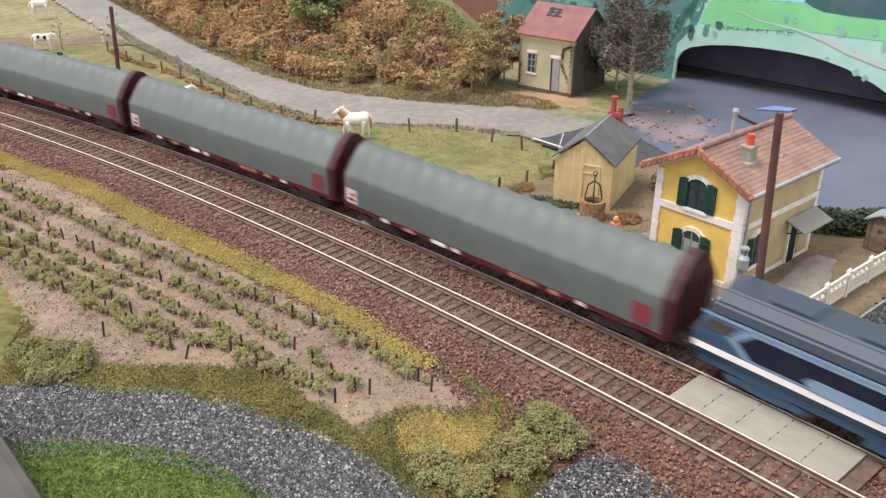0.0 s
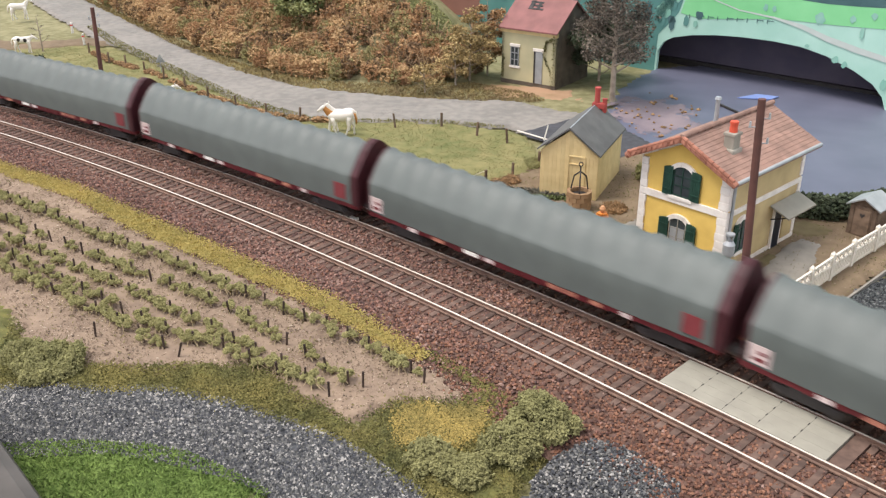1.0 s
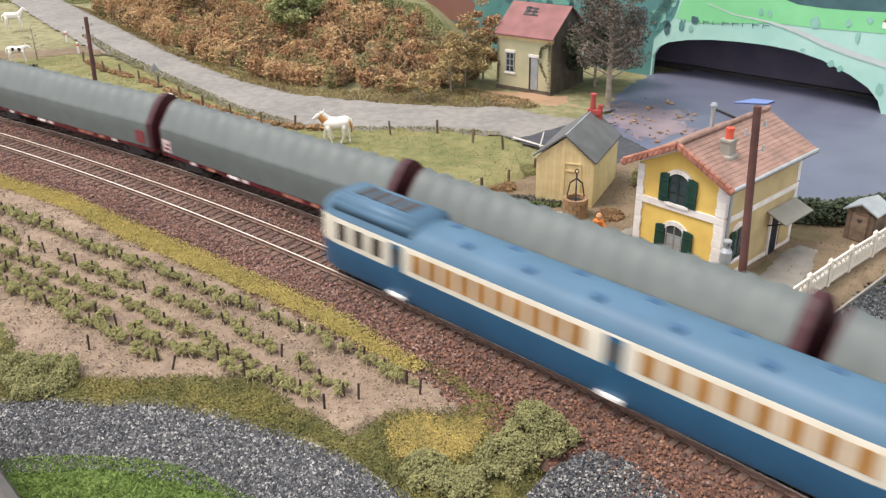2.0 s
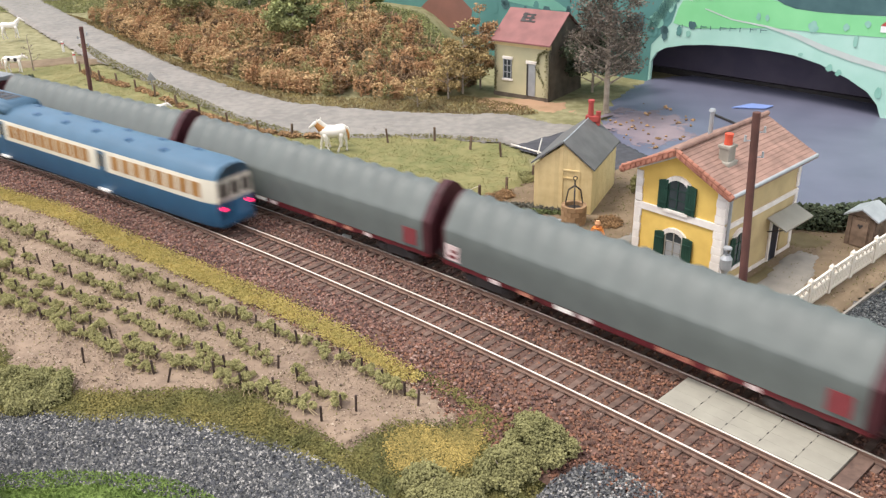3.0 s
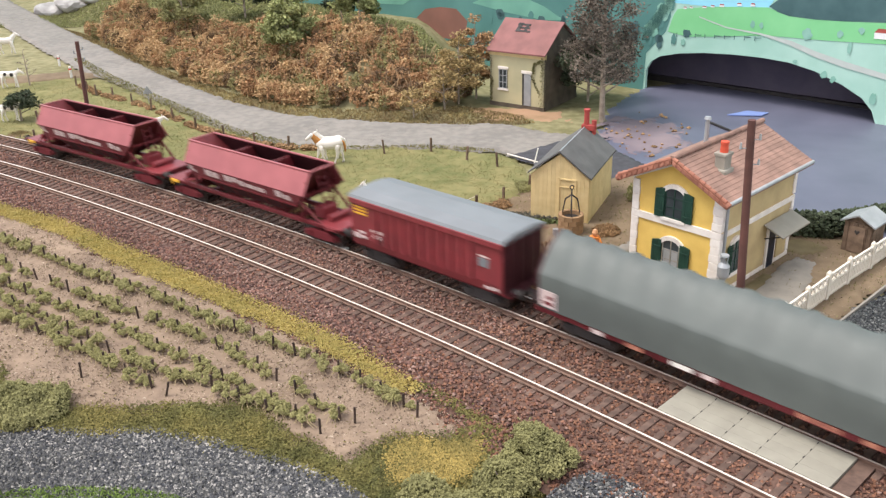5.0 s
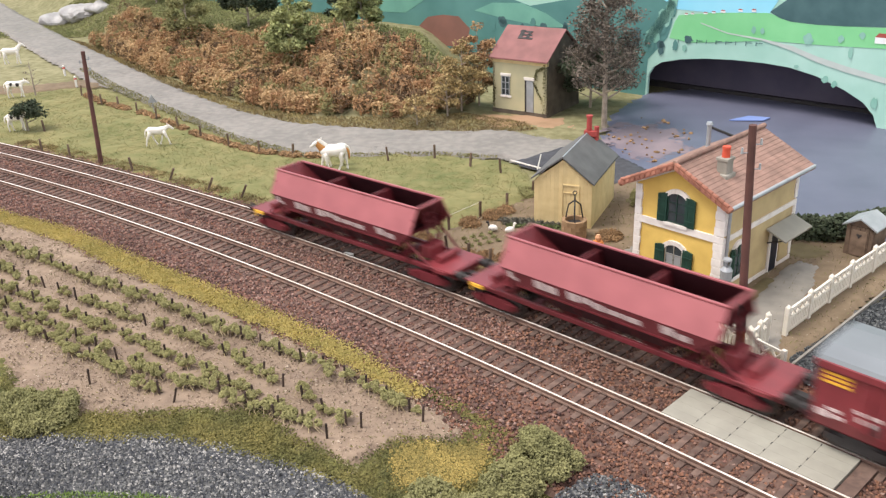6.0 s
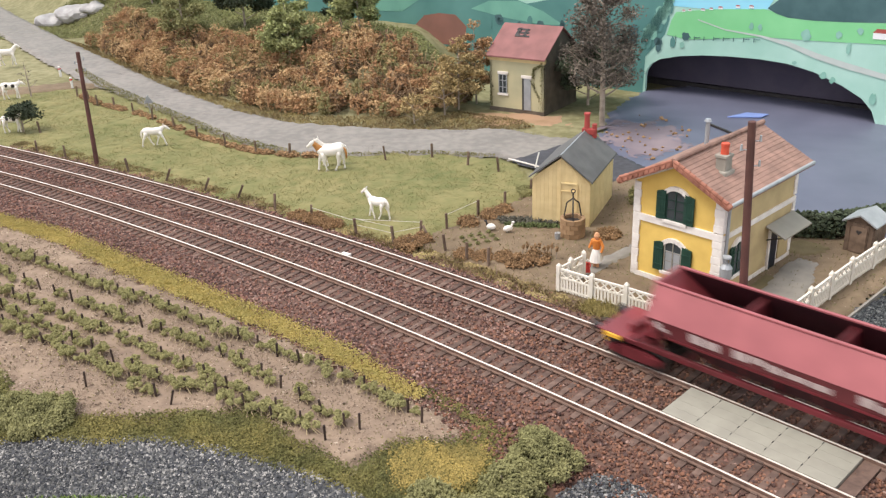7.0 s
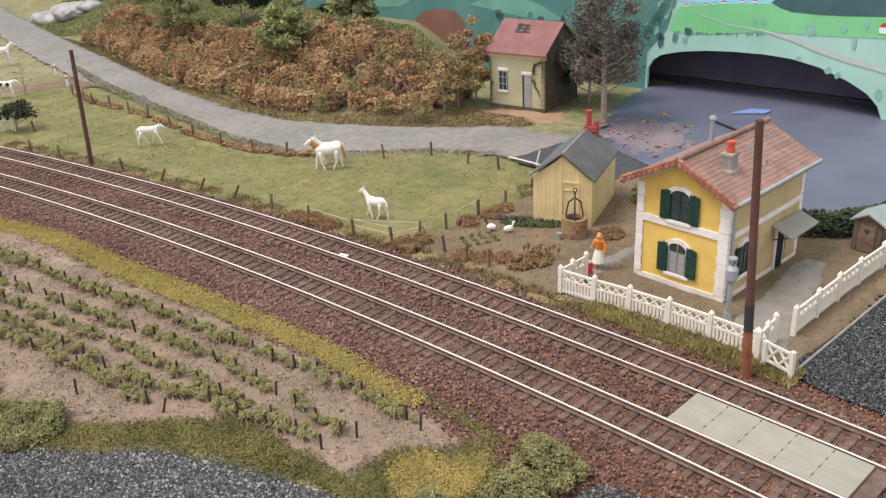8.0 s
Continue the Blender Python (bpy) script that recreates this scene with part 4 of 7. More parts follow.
    for sx in (-1, 1):
        bm = bmesh.new()
        prism(bm, [(-1, R0 - 1.6), (sx * 30.6, R0 - 1.6 - abs(sx * 30.6 + 1) * m), (sx * 30.6, R0 - 2.6 - abs(sx * 30.6 + 1) * m), (-1, R0 - 2.6)], "y", -43.5, 44.8)
        rf = part("roof_slope", bm, M_tile, h)
        n = 13
        for i in range(n):
            xa, xb = -1 + sx * 30.2 * i / n + (sx > 0) * 0, -1 + sx * 30.6 * (i + 1.08) / n
            za, zb = R0 - 1.55 - abs(xa + 1) * m, R0 - 1.55 - abs(xb + 1) * m
            bm = bmesh.new()
            prism(bm, [(xa, za), (xb, zb + 0.1), (xb, zb + 0.85), (xa, za + 0.6)], "y", -43.2, 44.5)
            part("tile_course", bm, M_tile, rf)
        for i in range(10):
            xa, xb = -1 + sx * (0.3 + i * 3.05), -1 + sx * (0.2 + (i + 1) * 3.05)
            za, zb = R0 - abs(xa + 1) * m, R0 - abs(xb + 1) * m
            bm = bmesh.new()
            prism(bm, [(xa, za - 0.2), (xb, zb - 0.2), (xb, zb - 3.2), (xa, za - 3.2)], "y", -44.2, -42.6)
            ver = part("verge_tile", bm, M_tiler, rf)
            bm = bmesh.new()
            prism(bm, [(xa + sx * 0.5, za - 0.9), (xb - sx * 0.6, zb - 0.9), (xb - sx * 0.6, zb - 2.4), (xa + sx * 0.5, za - 2.4)], "y", -44.7, -44.1)
            part("verge_boss", bm, M_tiler, ver)
            bm = bmesh.new()
            cyl(bm, (xa, -43.4, za - 0.1), (xb, -43.4, zb + 0.1), 0.9, 1.05, 8)
            part("verge_cap", bm, M_tiler, ver)
        bm = bmesh.new()
        cyl(bm, (sx * 30.0, -44.4, R0 - 0.9 - 30 * m), (sx * 31.6, -44.4, R0 - 1.9 - 30 * m), 1.9, 1.7, 10)
        part("corner_tile", bm, M_tiler, rf)
    for i in range(14):
        bm = bmesh.new()
        cyl(bm, (-1, -43.8 + i * 6.35, R0 - 0.3), (-1, -37.2 + i * 6.35, R0 - 0.1), 1.5, 1.35, 10)
        part("ridge_tile", bm, M_tile, h)
    # chimney with a red pot, and a vent pipe
    cx, cy = 13.0, -20.0
    bm = bmesh.new()
    box(bm, cx - 4.0, cy - 4.6, 57.5, cx + 4.0, cy + 4.6, 62.6, bevel=0.8)
    box(bm, cx - 2.8, cy - 3.2, 62.0, cx + 2.8, cy + 3.2, 69.5, bevel=0.4)
    box(bm, cx - 3.3, cy - 3.7, 69.0, cx + 3.3, cy + 3.7, 70.6, bevel=0.3)
    ch = part("chimney", bm, M_cement, h, "grey cement chimney stack")
    bm = bmesh.new()
    cyl(bm, (cx, cy, 70.4), (cx, cy, 75.2), 2.1, 1.8, 14)
    cyl(bm, (cx, cy, 74.6), (cx, cy, 76), 2.1, 2.1, 14)
    part("chimney_pot", bm, M_pot, ch, "red clay chimney pot")
    bm = bmesh.new()
    cyl(bm, (-12, 6, 58), (-12, 6, 77), 1.2, n=10)
    cyl(bm, (-12, 6, 77), (-12, 6, 78.4), 2.0, 1.4, n=10)
    part("vent_pipe", bm, M_zinc, h, "pale grey vent pipe")
    return h


cottage()


def shed():
    s = thing("shed", 46.45, 496.3, -1.6, -23.7, "ochre board shed with a dark slate-grey gable roof", "shed")
    W, D, E, A = 36.2, 57, 29.6, 43.5
    bm = bmesh.new()
    prism(bm, [(0.4, 0), (W - 0.4, 0), (W - 0.4, E - 2), (W / 2, A - 1), (0.4, E - 2)], "y", 0.5, D)
    part("body", bm, M_ochre, s)
    n = 14
    for i in range(n):
        x0, x1 = W * i / n, W * (i + 1) / n - 0.07
        zt = [E - 1.0 + (A - E) * (1 - abs(x - W / 2) / (W / 2)) for x in (x0, x1)]
        bm = bmesh.new()
        prism(bm, [(x0, 0), (x1, 0), (x1, zt[1] - 0.3), (x0, zt[0] - 0.3)], "y", -0.1, 0.5)
        part("board", bm, M_ochre, s)
    for i in range(15):
        bm = bmesh.new()
        box(bm, W - 0.4, D * i / 15, 0, W + 0.15, D * (i + 1) / 15 - 0.07, E - 1.2)
        part("board", bm, M_ochre, s)
    bm = bmesh.new()
    for x0, x1, z0, z1 in ((17.6, 18.3, 1.5, 27), (28, 28.7, 1.5, 26.5), (17.6, 28.7, 26.2, 27), (18.3, 28, 21.5, 22)):
        box(bm, x0, -0.7, z0, x1, -0.05, z1)
    part("door_frame", bm, M_ochre, s)
    for sx in (0, 1):
        bm = bmesh.new()
        xe = -1.8 if sx == 0 else W + 1.8
        ze = E - 1.2
        pts_ = [(W / 2, A + 0.2), (xe, ze), (xe, ze + 1.0), (W / 2, A + 1.3)]
        prism(bm, pts_, "y", -2.0, D + 2)
        part("roof_slope", bm, M_slate, s)
    bm = bmesh.new()
    cyl(bm, (W / 2, -1.2, 44.4), (W / 2, D + 1.5, 44.4), 0.45, n=6)
    part("ridge", bm, M_zinc, s)
    bm = bmesh.new()
    cyl(bm, (W / 2 + 1, D - 3, 43), (W / 2 + 1, D - 3, 54.5), 1.9, 1.7, 12)
    cyl(bm, (W / 2 + 1, D - 3, 54.5), (W / 2 + 1, D - 3, 56), 2.1, 2.1, 12)
    box(bm, W / 2 - 2, D - 5, 42, W / 2 + 7, D - 0.5, 46, bevel=0.5)
    cyl(bm, (W / 2 + 6, D - 3, 40), (W / 2 + 6, D - 3, 49), 1.6, 1.6, 12)
    part("chimney", bm, mat("dull_red_clay", (0.40, 0.07, 0.06), (0.3, 0.055, 0.045), 150, 0.7), s, "red clay twin chimney")
    return s


shed()
M_hutw = mat("damp_stained_plaster", (0.58, 0.52, 0.31), (0.36, 0.35, 0.23), 45, 0.9, 0.2, contrast=0.9)
# Hut walls off the front: the shaded side's dark is put into the colour.
M_hutd = mat("hut_wall_shade_side", (0.14, 0.115, 0.085), (0.085, 0.07, 0.055), 120, 0.9, 0.3)
M_hutr = mat("faded_red_sheet_roof", (0.27, 0.12, 0.112), (0.19, 0.088, 0.08), 60, 0.7, 0.15)


def hut():
    s = thing("ruined_hut", 34.4, 784.4, -2.2, -35.1, "small pale plaster hut with a faded red roof with a hole", "hut")
    W, D, E, A = 56.5, 62, 47.5, 69
    bm = bmesh.new()
    box(bm, 0, 0, 0, W, 2.5, E)
    part("front_wall", bm, M_hutw, s)
    for x0, x1 in ((0, 2.5), (W - 2.5, W)):
        bm = bmesh.new()
        prism(bm, [(0, 0), (D, 0), (D, E), (D / 2, A), (0, E)], "x", x0, x1)
        part("gable_wall", bm, M_hutd, s, "gable wall with shade in its dark colour")
    bm = bmesh.new()
    box(bm, 2.5, D - 2.5, 0, W - 2.5, D, E)
    part("back_wall", bm, M_hutd, s)
    bm = bmesh.new()
    box(bm, -0.4, -0.3, -3.6, W + 0.3, D + 0.3, 0.3)
    part("footing", bm, M_hutd, s)
    bm = bmesh.new()
    box(bm, -0.6, -0.5, E - 4.5, W + 0.4, 2.6, E - 0.4)
    part("eaves_band", bm, M_ochre, s)
    for k, (y0, y1) in enumerate(((-3, D / 2), (D + 3, D / 2))):
        bm = bmesh.new()
        z0, z1 = E - 1.2, A + 0.8
        prism(bm, [(y0, z0), (y1, z1), (y1, z1 + 1.3), (y0, z0 + 1.3)], "x", -2.5, W + 2.0)
        rf = part("roof_slope", bm, M_hutr, s)
        if k == 0:
            for a, b, c, d in ((15, 28, 0.80, 0.84), (18, 29, 0.70, 0.74), (16, 20, 0.6, 0.86), (24, 27, 0.62, 0.82), (20, 31, 0.60, 0.64)):
                bm = bmesh.new()
                pa, pb = [(y0 + (y1 - y0) * t, z0 + (z1 - z0) * t + 1.35) for t in (c, d)]
                prism(bm, [pa, pb, (pb[0], pb[1] + 0.5), (pa[0], pa[1] + 0.5)], "x", a, b)
                part("roof_hole", bm, M_dark, rf)
    bm = bmesh.new()
    box(bm, 10, -0.5, 13.6, 18.5, 0.4, 31)
    w = part("window", bm, M_pane, s, "small dark paned window")
    bm = bmesh.new()
    for x in (10, 14, 18):
        box(bm, x - 0.3, -0.9, 13.6, x + 0.5, -0.4, 31)
    for z in (13.6, 19, 25, 30.4):
        box(bm, 10, -0.9, z, 18.5, -0.4, z + 0.6)
    part("glazing_bar", bm, M_zinc, w)
    for x0, x1, z0, z1 in ((8.8, 19.6, 31, 33.4), (8.6, 19.8, 11.6, 13.6), (33.4, 44.4, 29.2, 31.8)):
        bm = bmesh.new()
        box(bm, x0, -1.1, z0, x1, 0.4, z1, bevel=0.2)
        part("lintel", bm, M_quoin, s)
    bm = bmesh.new()
    box(bm, 34.4, -0.6, 0.5, 43.2, 0.4, 29.2)
    d = part("door", bm, M_zinc, s, "pale grey door ajar")
    bm = bmesh.new()
    box(bm, 34.4, -0.8, 0.5, 36, -0.5, 29)
    part("door_gap", bm, M_dark, d)
    # creeper on the front wall, and damp bands
    iv = []
    for (xa, za), (xb, zb) in (((53, 1), (54.5, 44)), ((44, 27), (52, 12)), ((45, 30), (46, 38)), ((1.5, 2), (2.5, 22)), ((46, 38), (54, 42))):
        for k in range(70):
            t = rng.random()
            iv.append((xa + (xb - xa) * t + rng.normal() * 0.7, -0.5 - 0.5 * rng.random(), za + (zb - za) * t + rng.normal() * 0.6))
    raw("creeper", *shards(np.array(iv), 1.7, 0.5, 0.0), mat("olive_creeper", (0.20, 0.19, 0.075), (0.12, 0.12, 0.05), 60, 0.9, rnd="island", spread=0.4), s)
    return s


hut()


def outhouse():
    s = thing("outhouse", 214, 436, -1.8, -47, "grey-brown wooden privy with a heart cut in its door", "outhouse")
    bm = bmesh.new()
    prism(bm, [(0, 0), (15, 0), (15, 17.6), (7.5, 21.8), (0, 17.6)], "y", 0.4, 16)
    part("body", bm, M_wood, s)
    for i in range(6):
        bm = bmesh.new()
        box(bm, i * 2.5, -0.2, 0, i * 2.5 + 2.3, 0.45, 17.4)
        part("board", bm, M_wood, s)
    for i in range(6):
        bm = bmesh.new()
        box(bm, 14.9, 0.5 + i * 2.6, 0, 15.4, 2.9 + i * 2.6, 17.4)
        part("board", bm, M_wood, s)
    for sx in (0, 1):
        xe = -2 if sx == 0 else 17
        bm = bmesh.new()
        prism(bm, [(7.5, 22.1), (xe, 17.0), (xe, 17.9), (7.5, 23.0)], "y", -2, 18)
        part("roof_slope", bm, M_zinc, s)
    bm = bmesh.new()
    box(bm, 3.2, -0.7, 0.8, 11.6, -0.2, 15.5)
    d = part("door", bm, M_wood, s)
    bm = bmesh.new()
    prism(bm, [(7.4, 11), (8.9, 12.8), (8.4, 13.6), (7.4, 13.1), (6.4, 13.6), (5.9, 12.8)], "y", -0.95, -0.6)
    part("heart_cutout", bm, M_dark, d)
    return s


outhouse()

# ---- the white fences ----
def fence_run(name, pts_, posts_at_ends, label):
    f0 = thing(name, pts_[0][0], pts_[0][1], -2.0, 0, label, "fence", "white fences")
    o = Vector((pts_[0][0] * MM, pts_[0][1] * MM, 0))

    def place(a, b):
        d = math.degrees(math.atan2(b[1] - a[1], b[0] - a[0]))
        return Matrix.Translation((a[0] * MM - o.x, a[1] * MM - o.y, 0)) @ Matrix.Rotation(radians(d), 4, "Z")
    bm = bmesh.new()
    box(bm, -1.1, -1.1, 0, 1.1, 1.1, 14.6, bevel=0.2)
    bmesh.ops.create_cone(bm, cap_ends=True, segments=4, radius1=1.5 * MM, radius2=0.2 * MM, depth=1.4 * MM, matrix=Matrix.Translation((0, 0, 15.2 * MM)) @ Matrix.Rotation(math.pi / 4, 4, "Z"))
    post = part("post", bm, M_ivory, f0)
    bm = bmesh.new()
    box(bm, -0.55, -0.4, 0.6, 0.55, 0.4, 8.4)
    picket = part("picket", bm, M_ivory, f0)
    n = len(pts_)
    used_p = used_k = False
    for i in range(n):
        a = pts_[i]
        b = pts_[min(i + 1, n - 1)]
        ob = post if not used_p else new("post", post.data)
        used_p = True
        ob.parent = f0
        ob.matrix_basis = place(a, b if b != a else (a[0] + 1, a[1]))
        if i == n - 1:
            break
        L = math.hypot(b[0] - a[0], b[1] - a[1])
        m = place(a, b)
        for z0, z1 in ((1.6, 2.4), (7.7, 8.6), (12.2, 13.2)):
            bm = bmesh.new()
            box(bm, 0.8, -0.5, z0, L - 0.8, 0.5, z1, m)
            part("rail", bm, M_ivory, f0)
        k = int(L / 1.75)
        for j in range(1, k):
            ob = picket if not used_k else new("picket", picket.data)
            used_k = True
            ob.parent = f0
            ob.matrix_basis = m @ Matrix.Translation((L * j / k * MM, 0, 0))
        q = max(2, int(L / 4.2))
        for j in range(q):
            x0, x1 = L * j / q, L * (j + 1) / q
            bm = bmesh.new()
            cyl(bm, (x0 + 0.2, 0, 8.4), (x1 - 0.2, 0, 12.4), 0.45, n=5, m=m)
            cyl(bm, (x0 + 0.2, 0, 12.4), (x1 - 0.2, 0, 8.4), 0.45, n=5, m=m)
            part("lattice_cross", bm, M_ivory, f0)
    return f0


fence_run("picket_fence", [(51, 398), (66, 385), (81, 373), (96.5, 359), (111.5, 344), (127, 327.5)], True, "white lattice-topped picket fence along the railway")
fence_run("picket_fence", [(51, 398), (58, 405), (66, 413)], True, "short white picket fence turning into the garden")
fence_run("picket_fence", [(150, 346), (166.5, 362), (182.5, 377.5), (199.5, 393.5), (219, 411), (240, 430), (262, 450)], True, "white lattice-topped picket fence along the side path")
fence_run("picket_fence", [(127, 326), (133, 333), (139, 340)], True, "open white garden gate leaf")


def small_gate():
    g = thing("crossing_gate", 128.5, 321.5, -2.2, -58, "small white lattice gate beside the track", "gate")
    L = 13.5
    for x in (0, L):
        bm = bmesh.new()
        box(bm, x - 1.0, -1.0, 0 if x == 0 else -1, x + 1.0, 1.0, 12.6 + (x > 0) * 1.0, bevel=0.2)
        part("post", bm, M_ivory, g)
    for z in (3.2, 11.4):
        bm = bmesh.new()
        box(bm, 0.8, -0.5, z, L - 0.8, 0.5, z + 1.1)
        part("rail", bm, M_ivory, g)
    for x0 in (0.8, 6.8):
        for za, zb in ((4, 11.6), (11.6, 4)):
            bm = bmesh.new()
            cyl(bm, (x0, 0, za), (x0 + 6, 0, zb), 0.6, n=6)
            part("lattice_bar", bm, M_ivory, g)
    return g


small_gate()


# ---- paths, crossing boards, poles ----
M_path = mat("pale_concrete", (0.26, 0.24, 0.205), (0.20, 0.185, 0.16), 120, 0.9, 0.2)
M_lawn = mat("worn_lawn", (0.185, 0.15, 0.078), (0.12, 0.10, 0.05), 90, 0.95, 0.5)
path1 = patch("path", [(122, 356), (131, 333), (141, 330), (150, 345), (186, 400), (196, 418), (186, 428), (172, 416), (148, 385)], -1.1, 2, M_path, "pale concrete path to the cottage door", "path", 0.1, 0.4, 0.8)
path2 = patch("path", [(60, 415), (66, 408), (84, 425), (106, 447), (100, 455), (82, 440)], -1.2, 2, M_path, "pale trodden path behind the cottage", "path", 0.12, 0.8, 1.2)
lawn = patch("lawn", [(131, 379), (139, 366), (170, 398), (164, 411)], -1.3, 2, M_lawn, "small brown-green lawn beside the cottage wall", "lawn", 0.3, 0.9, 1.0)
lawn2 = patch("lawn", [(178, 440), (188, 428), (205, 432), (210, 440), (196, 455)], -1.3, 2, M_lawn, "brown-green grass behind the cottage", "lawn", 0.3, 1.9, 1.0)
bm = bmesh.new()
prism(bm, [(0, 0.4), (110, 0.4), (110, 1.5), (0, 1.5)], "z", -4, -1.2)
kerb = part("kerb", bm, M_path)
kerb.matrix_basis = pose(0.139, 0.3135, 0, 0, 0, 43.5)
tagged(kerb, "grey kerb strip between path and grit", "kerb", kind="structure")

M_deck = mat("pale_grey_deck", (0.315, 0.305, 0.25), (0.27, 0.26, 0.215), 110, 0.8, 0.1, rnd="object", spread=0.025)
deck = thing("crossing_deck", 0, 0, 0, 0, "pale grey crossing boards between the two tracks", "crossing", kind="structure")
for i in range(5):
    for j in range(4):
        sa, sb = -15.4 + i * 14.1, -15.4 + (i + 1) * 14.1 - 0.08
        ra, rb = RN + 9.7 + j * 5.78, RN + 9.7 + (j + 1) * 5.78 - 0.05
        vs = [on_track(s, 0, z, r) for z in (-3.4, -0.25) for s, r in ((sa, ra), (sb, ra), (sb, rb), (sa, rb))]
        raw("deck_panel", vs, [(0, 3, 2, 1), (4, 5, 6, 7), (0, 1, 5, 4), (1, 2, 6, 5), (2, 3, 7, 6), (3, 0, 4, 7)], M_deck, deck)
for i in range(1, 5):
    for j in range(4):
        s0 = -15.4 + i * 14.1 - 0.35
        r0 = RN + 9.7 + (j + 0.75) * 5.78
        vs = [on_track(s, 0, z, r) for z in (-0.4, -0.18) for s, r in ((s0, r0 - 0.8), (s0 + 0.4, r0 - 0.8), (s0 + 0.4, r0 + 0.8), (s0, r0 + 0.8))]
        raw("deck_slot", vs, [(4, 5, 6, 7), (0, 1, 5, 4), (1, 2, 6, 5), (2, 3, 7, 6), (3, 0, 4, 7)], M_dark, deck)
for sa, sb, ra, rb, zt in ((55.3, 61.5, RN + 9.2, RN + 33.4, -1.5), (-15.4, 55.3, RN + 9.1, RN + 9.6, -0.9), (-15.4, 55.3, RN + 32.9, RN + 33.3, -0.9)):
    ss = np.linspace(sa, sb, 7)
    vs = [on_track(s, 0, z, r) for s in ss for r, z in ((ra, -3.6), (ra, zt), (rb, zt), (rb, -3.6))]
    fs = [(i * 4 + j, i * 4 + j + 1, i * 4 + j + 5, i * 4 + j + 4) for i in range(6) for j in range(3)] + [(0, 1, 2, 3), (27, 26, 25, 24)]
    raw("deck_edge", vs, fs, M_sleeper, deck)


def telegraph_pole(x, y, h, lean, r, label, banded):
    p = thing("telegraph_pole", x, y, -3.0, 0, label, "pole", "telegraph poles")
    lx, ly = lean
    at = lambda k: (lx * k, ly * k, (h + 3) * k)
    bm = bmesh.new()
    cyl(bm, (0, 0, 0), at(1), r, r * 0.82, 14)
    part("shaft", bm, M_pole, p)
    if banded:
        bm = bmesh.new()
        cyl(bm, (0, 0, 0), at(0.20), r * 1.04, r * 1.02, 14)
        part("rusty_foot", bm, M_rustp, p, "rust-orange pole foot")
        bm = bmesh.new()
        cyl(bm, at(0.20), at(0.31), r * 1.05, r * 1.03, 14)
        part("black_band", bm, M_dark, p)
    for k, sgn in ((0.93, 1), (0.90, -1), (0.84, 1)):
        a = at(k)
        bm = bmesh.new()
        cyl(bm, a, (a[0] + sgn * (r + 1.8), a[1], a[2]), 0.25, n=5)
        cyl(bm, (a[0] + sgn * (r + 1.8), a[1], a[2] - 0.2), (a[0] + sgn * (r + 1.8), a[1], a[2] + 2.2), 0.6, 0.4, 8)
        part("insulator", bm, M_zinc, p)
    return p


telegraph_pole(119, 315, 109, (-5.5, 0), 1.85, "red-brown telegraph pole with a black band and rusty foot", True)
telegraph_pole(-285, 652, 86, (3, 0), 1.8, "dark brown leaning telegraph pole in the meadow", False)


def lamp_post():
    p = thing("water_column", 126, 365, -2, 0, "slim grey cast post with a bulbous head", "post")
    bm = bmesh.new()
    cyl(bm, (0, 0, 0), (0, 0, 3), 2.3, 1.9, 14)
    cyl(bm, (0, 0, 3), (0, 0, 19), 1.35, 1.2, 14)
    part("shaft", bm, M_zinc, p)
    bm = bmesh.new()
    cyl(bm, (0, 0, 18), (0, 0, 20.5), 1.3, 2.7, 14)
    cyl(bm, (0, 0, 20.5), (0, 0, 25.5), 2.8, 2.9, 14)
    cyl(bm, (0, 0, 25.5), (0, 0, 27.5), 3.0, 1.6, 14)
    part("head", bm, M_zinc, p)
    bm = bmesh.new()
    for i in range(6):
        a = i * math.pi / 3
        cyl(bm, (1.3 * math.cos(a), 1.3 * math.sin(a), 27), (2.0 * math.cos(a), 2.0 * math.sin(a), 31), 0.3, n=5)
    cyl(bm, (0, 0, 30.6), (0, 0, 31.4), 2.2, 2.0, 12)
    part("crown", bm, M_zinc, p)
    return p


lamp_post()


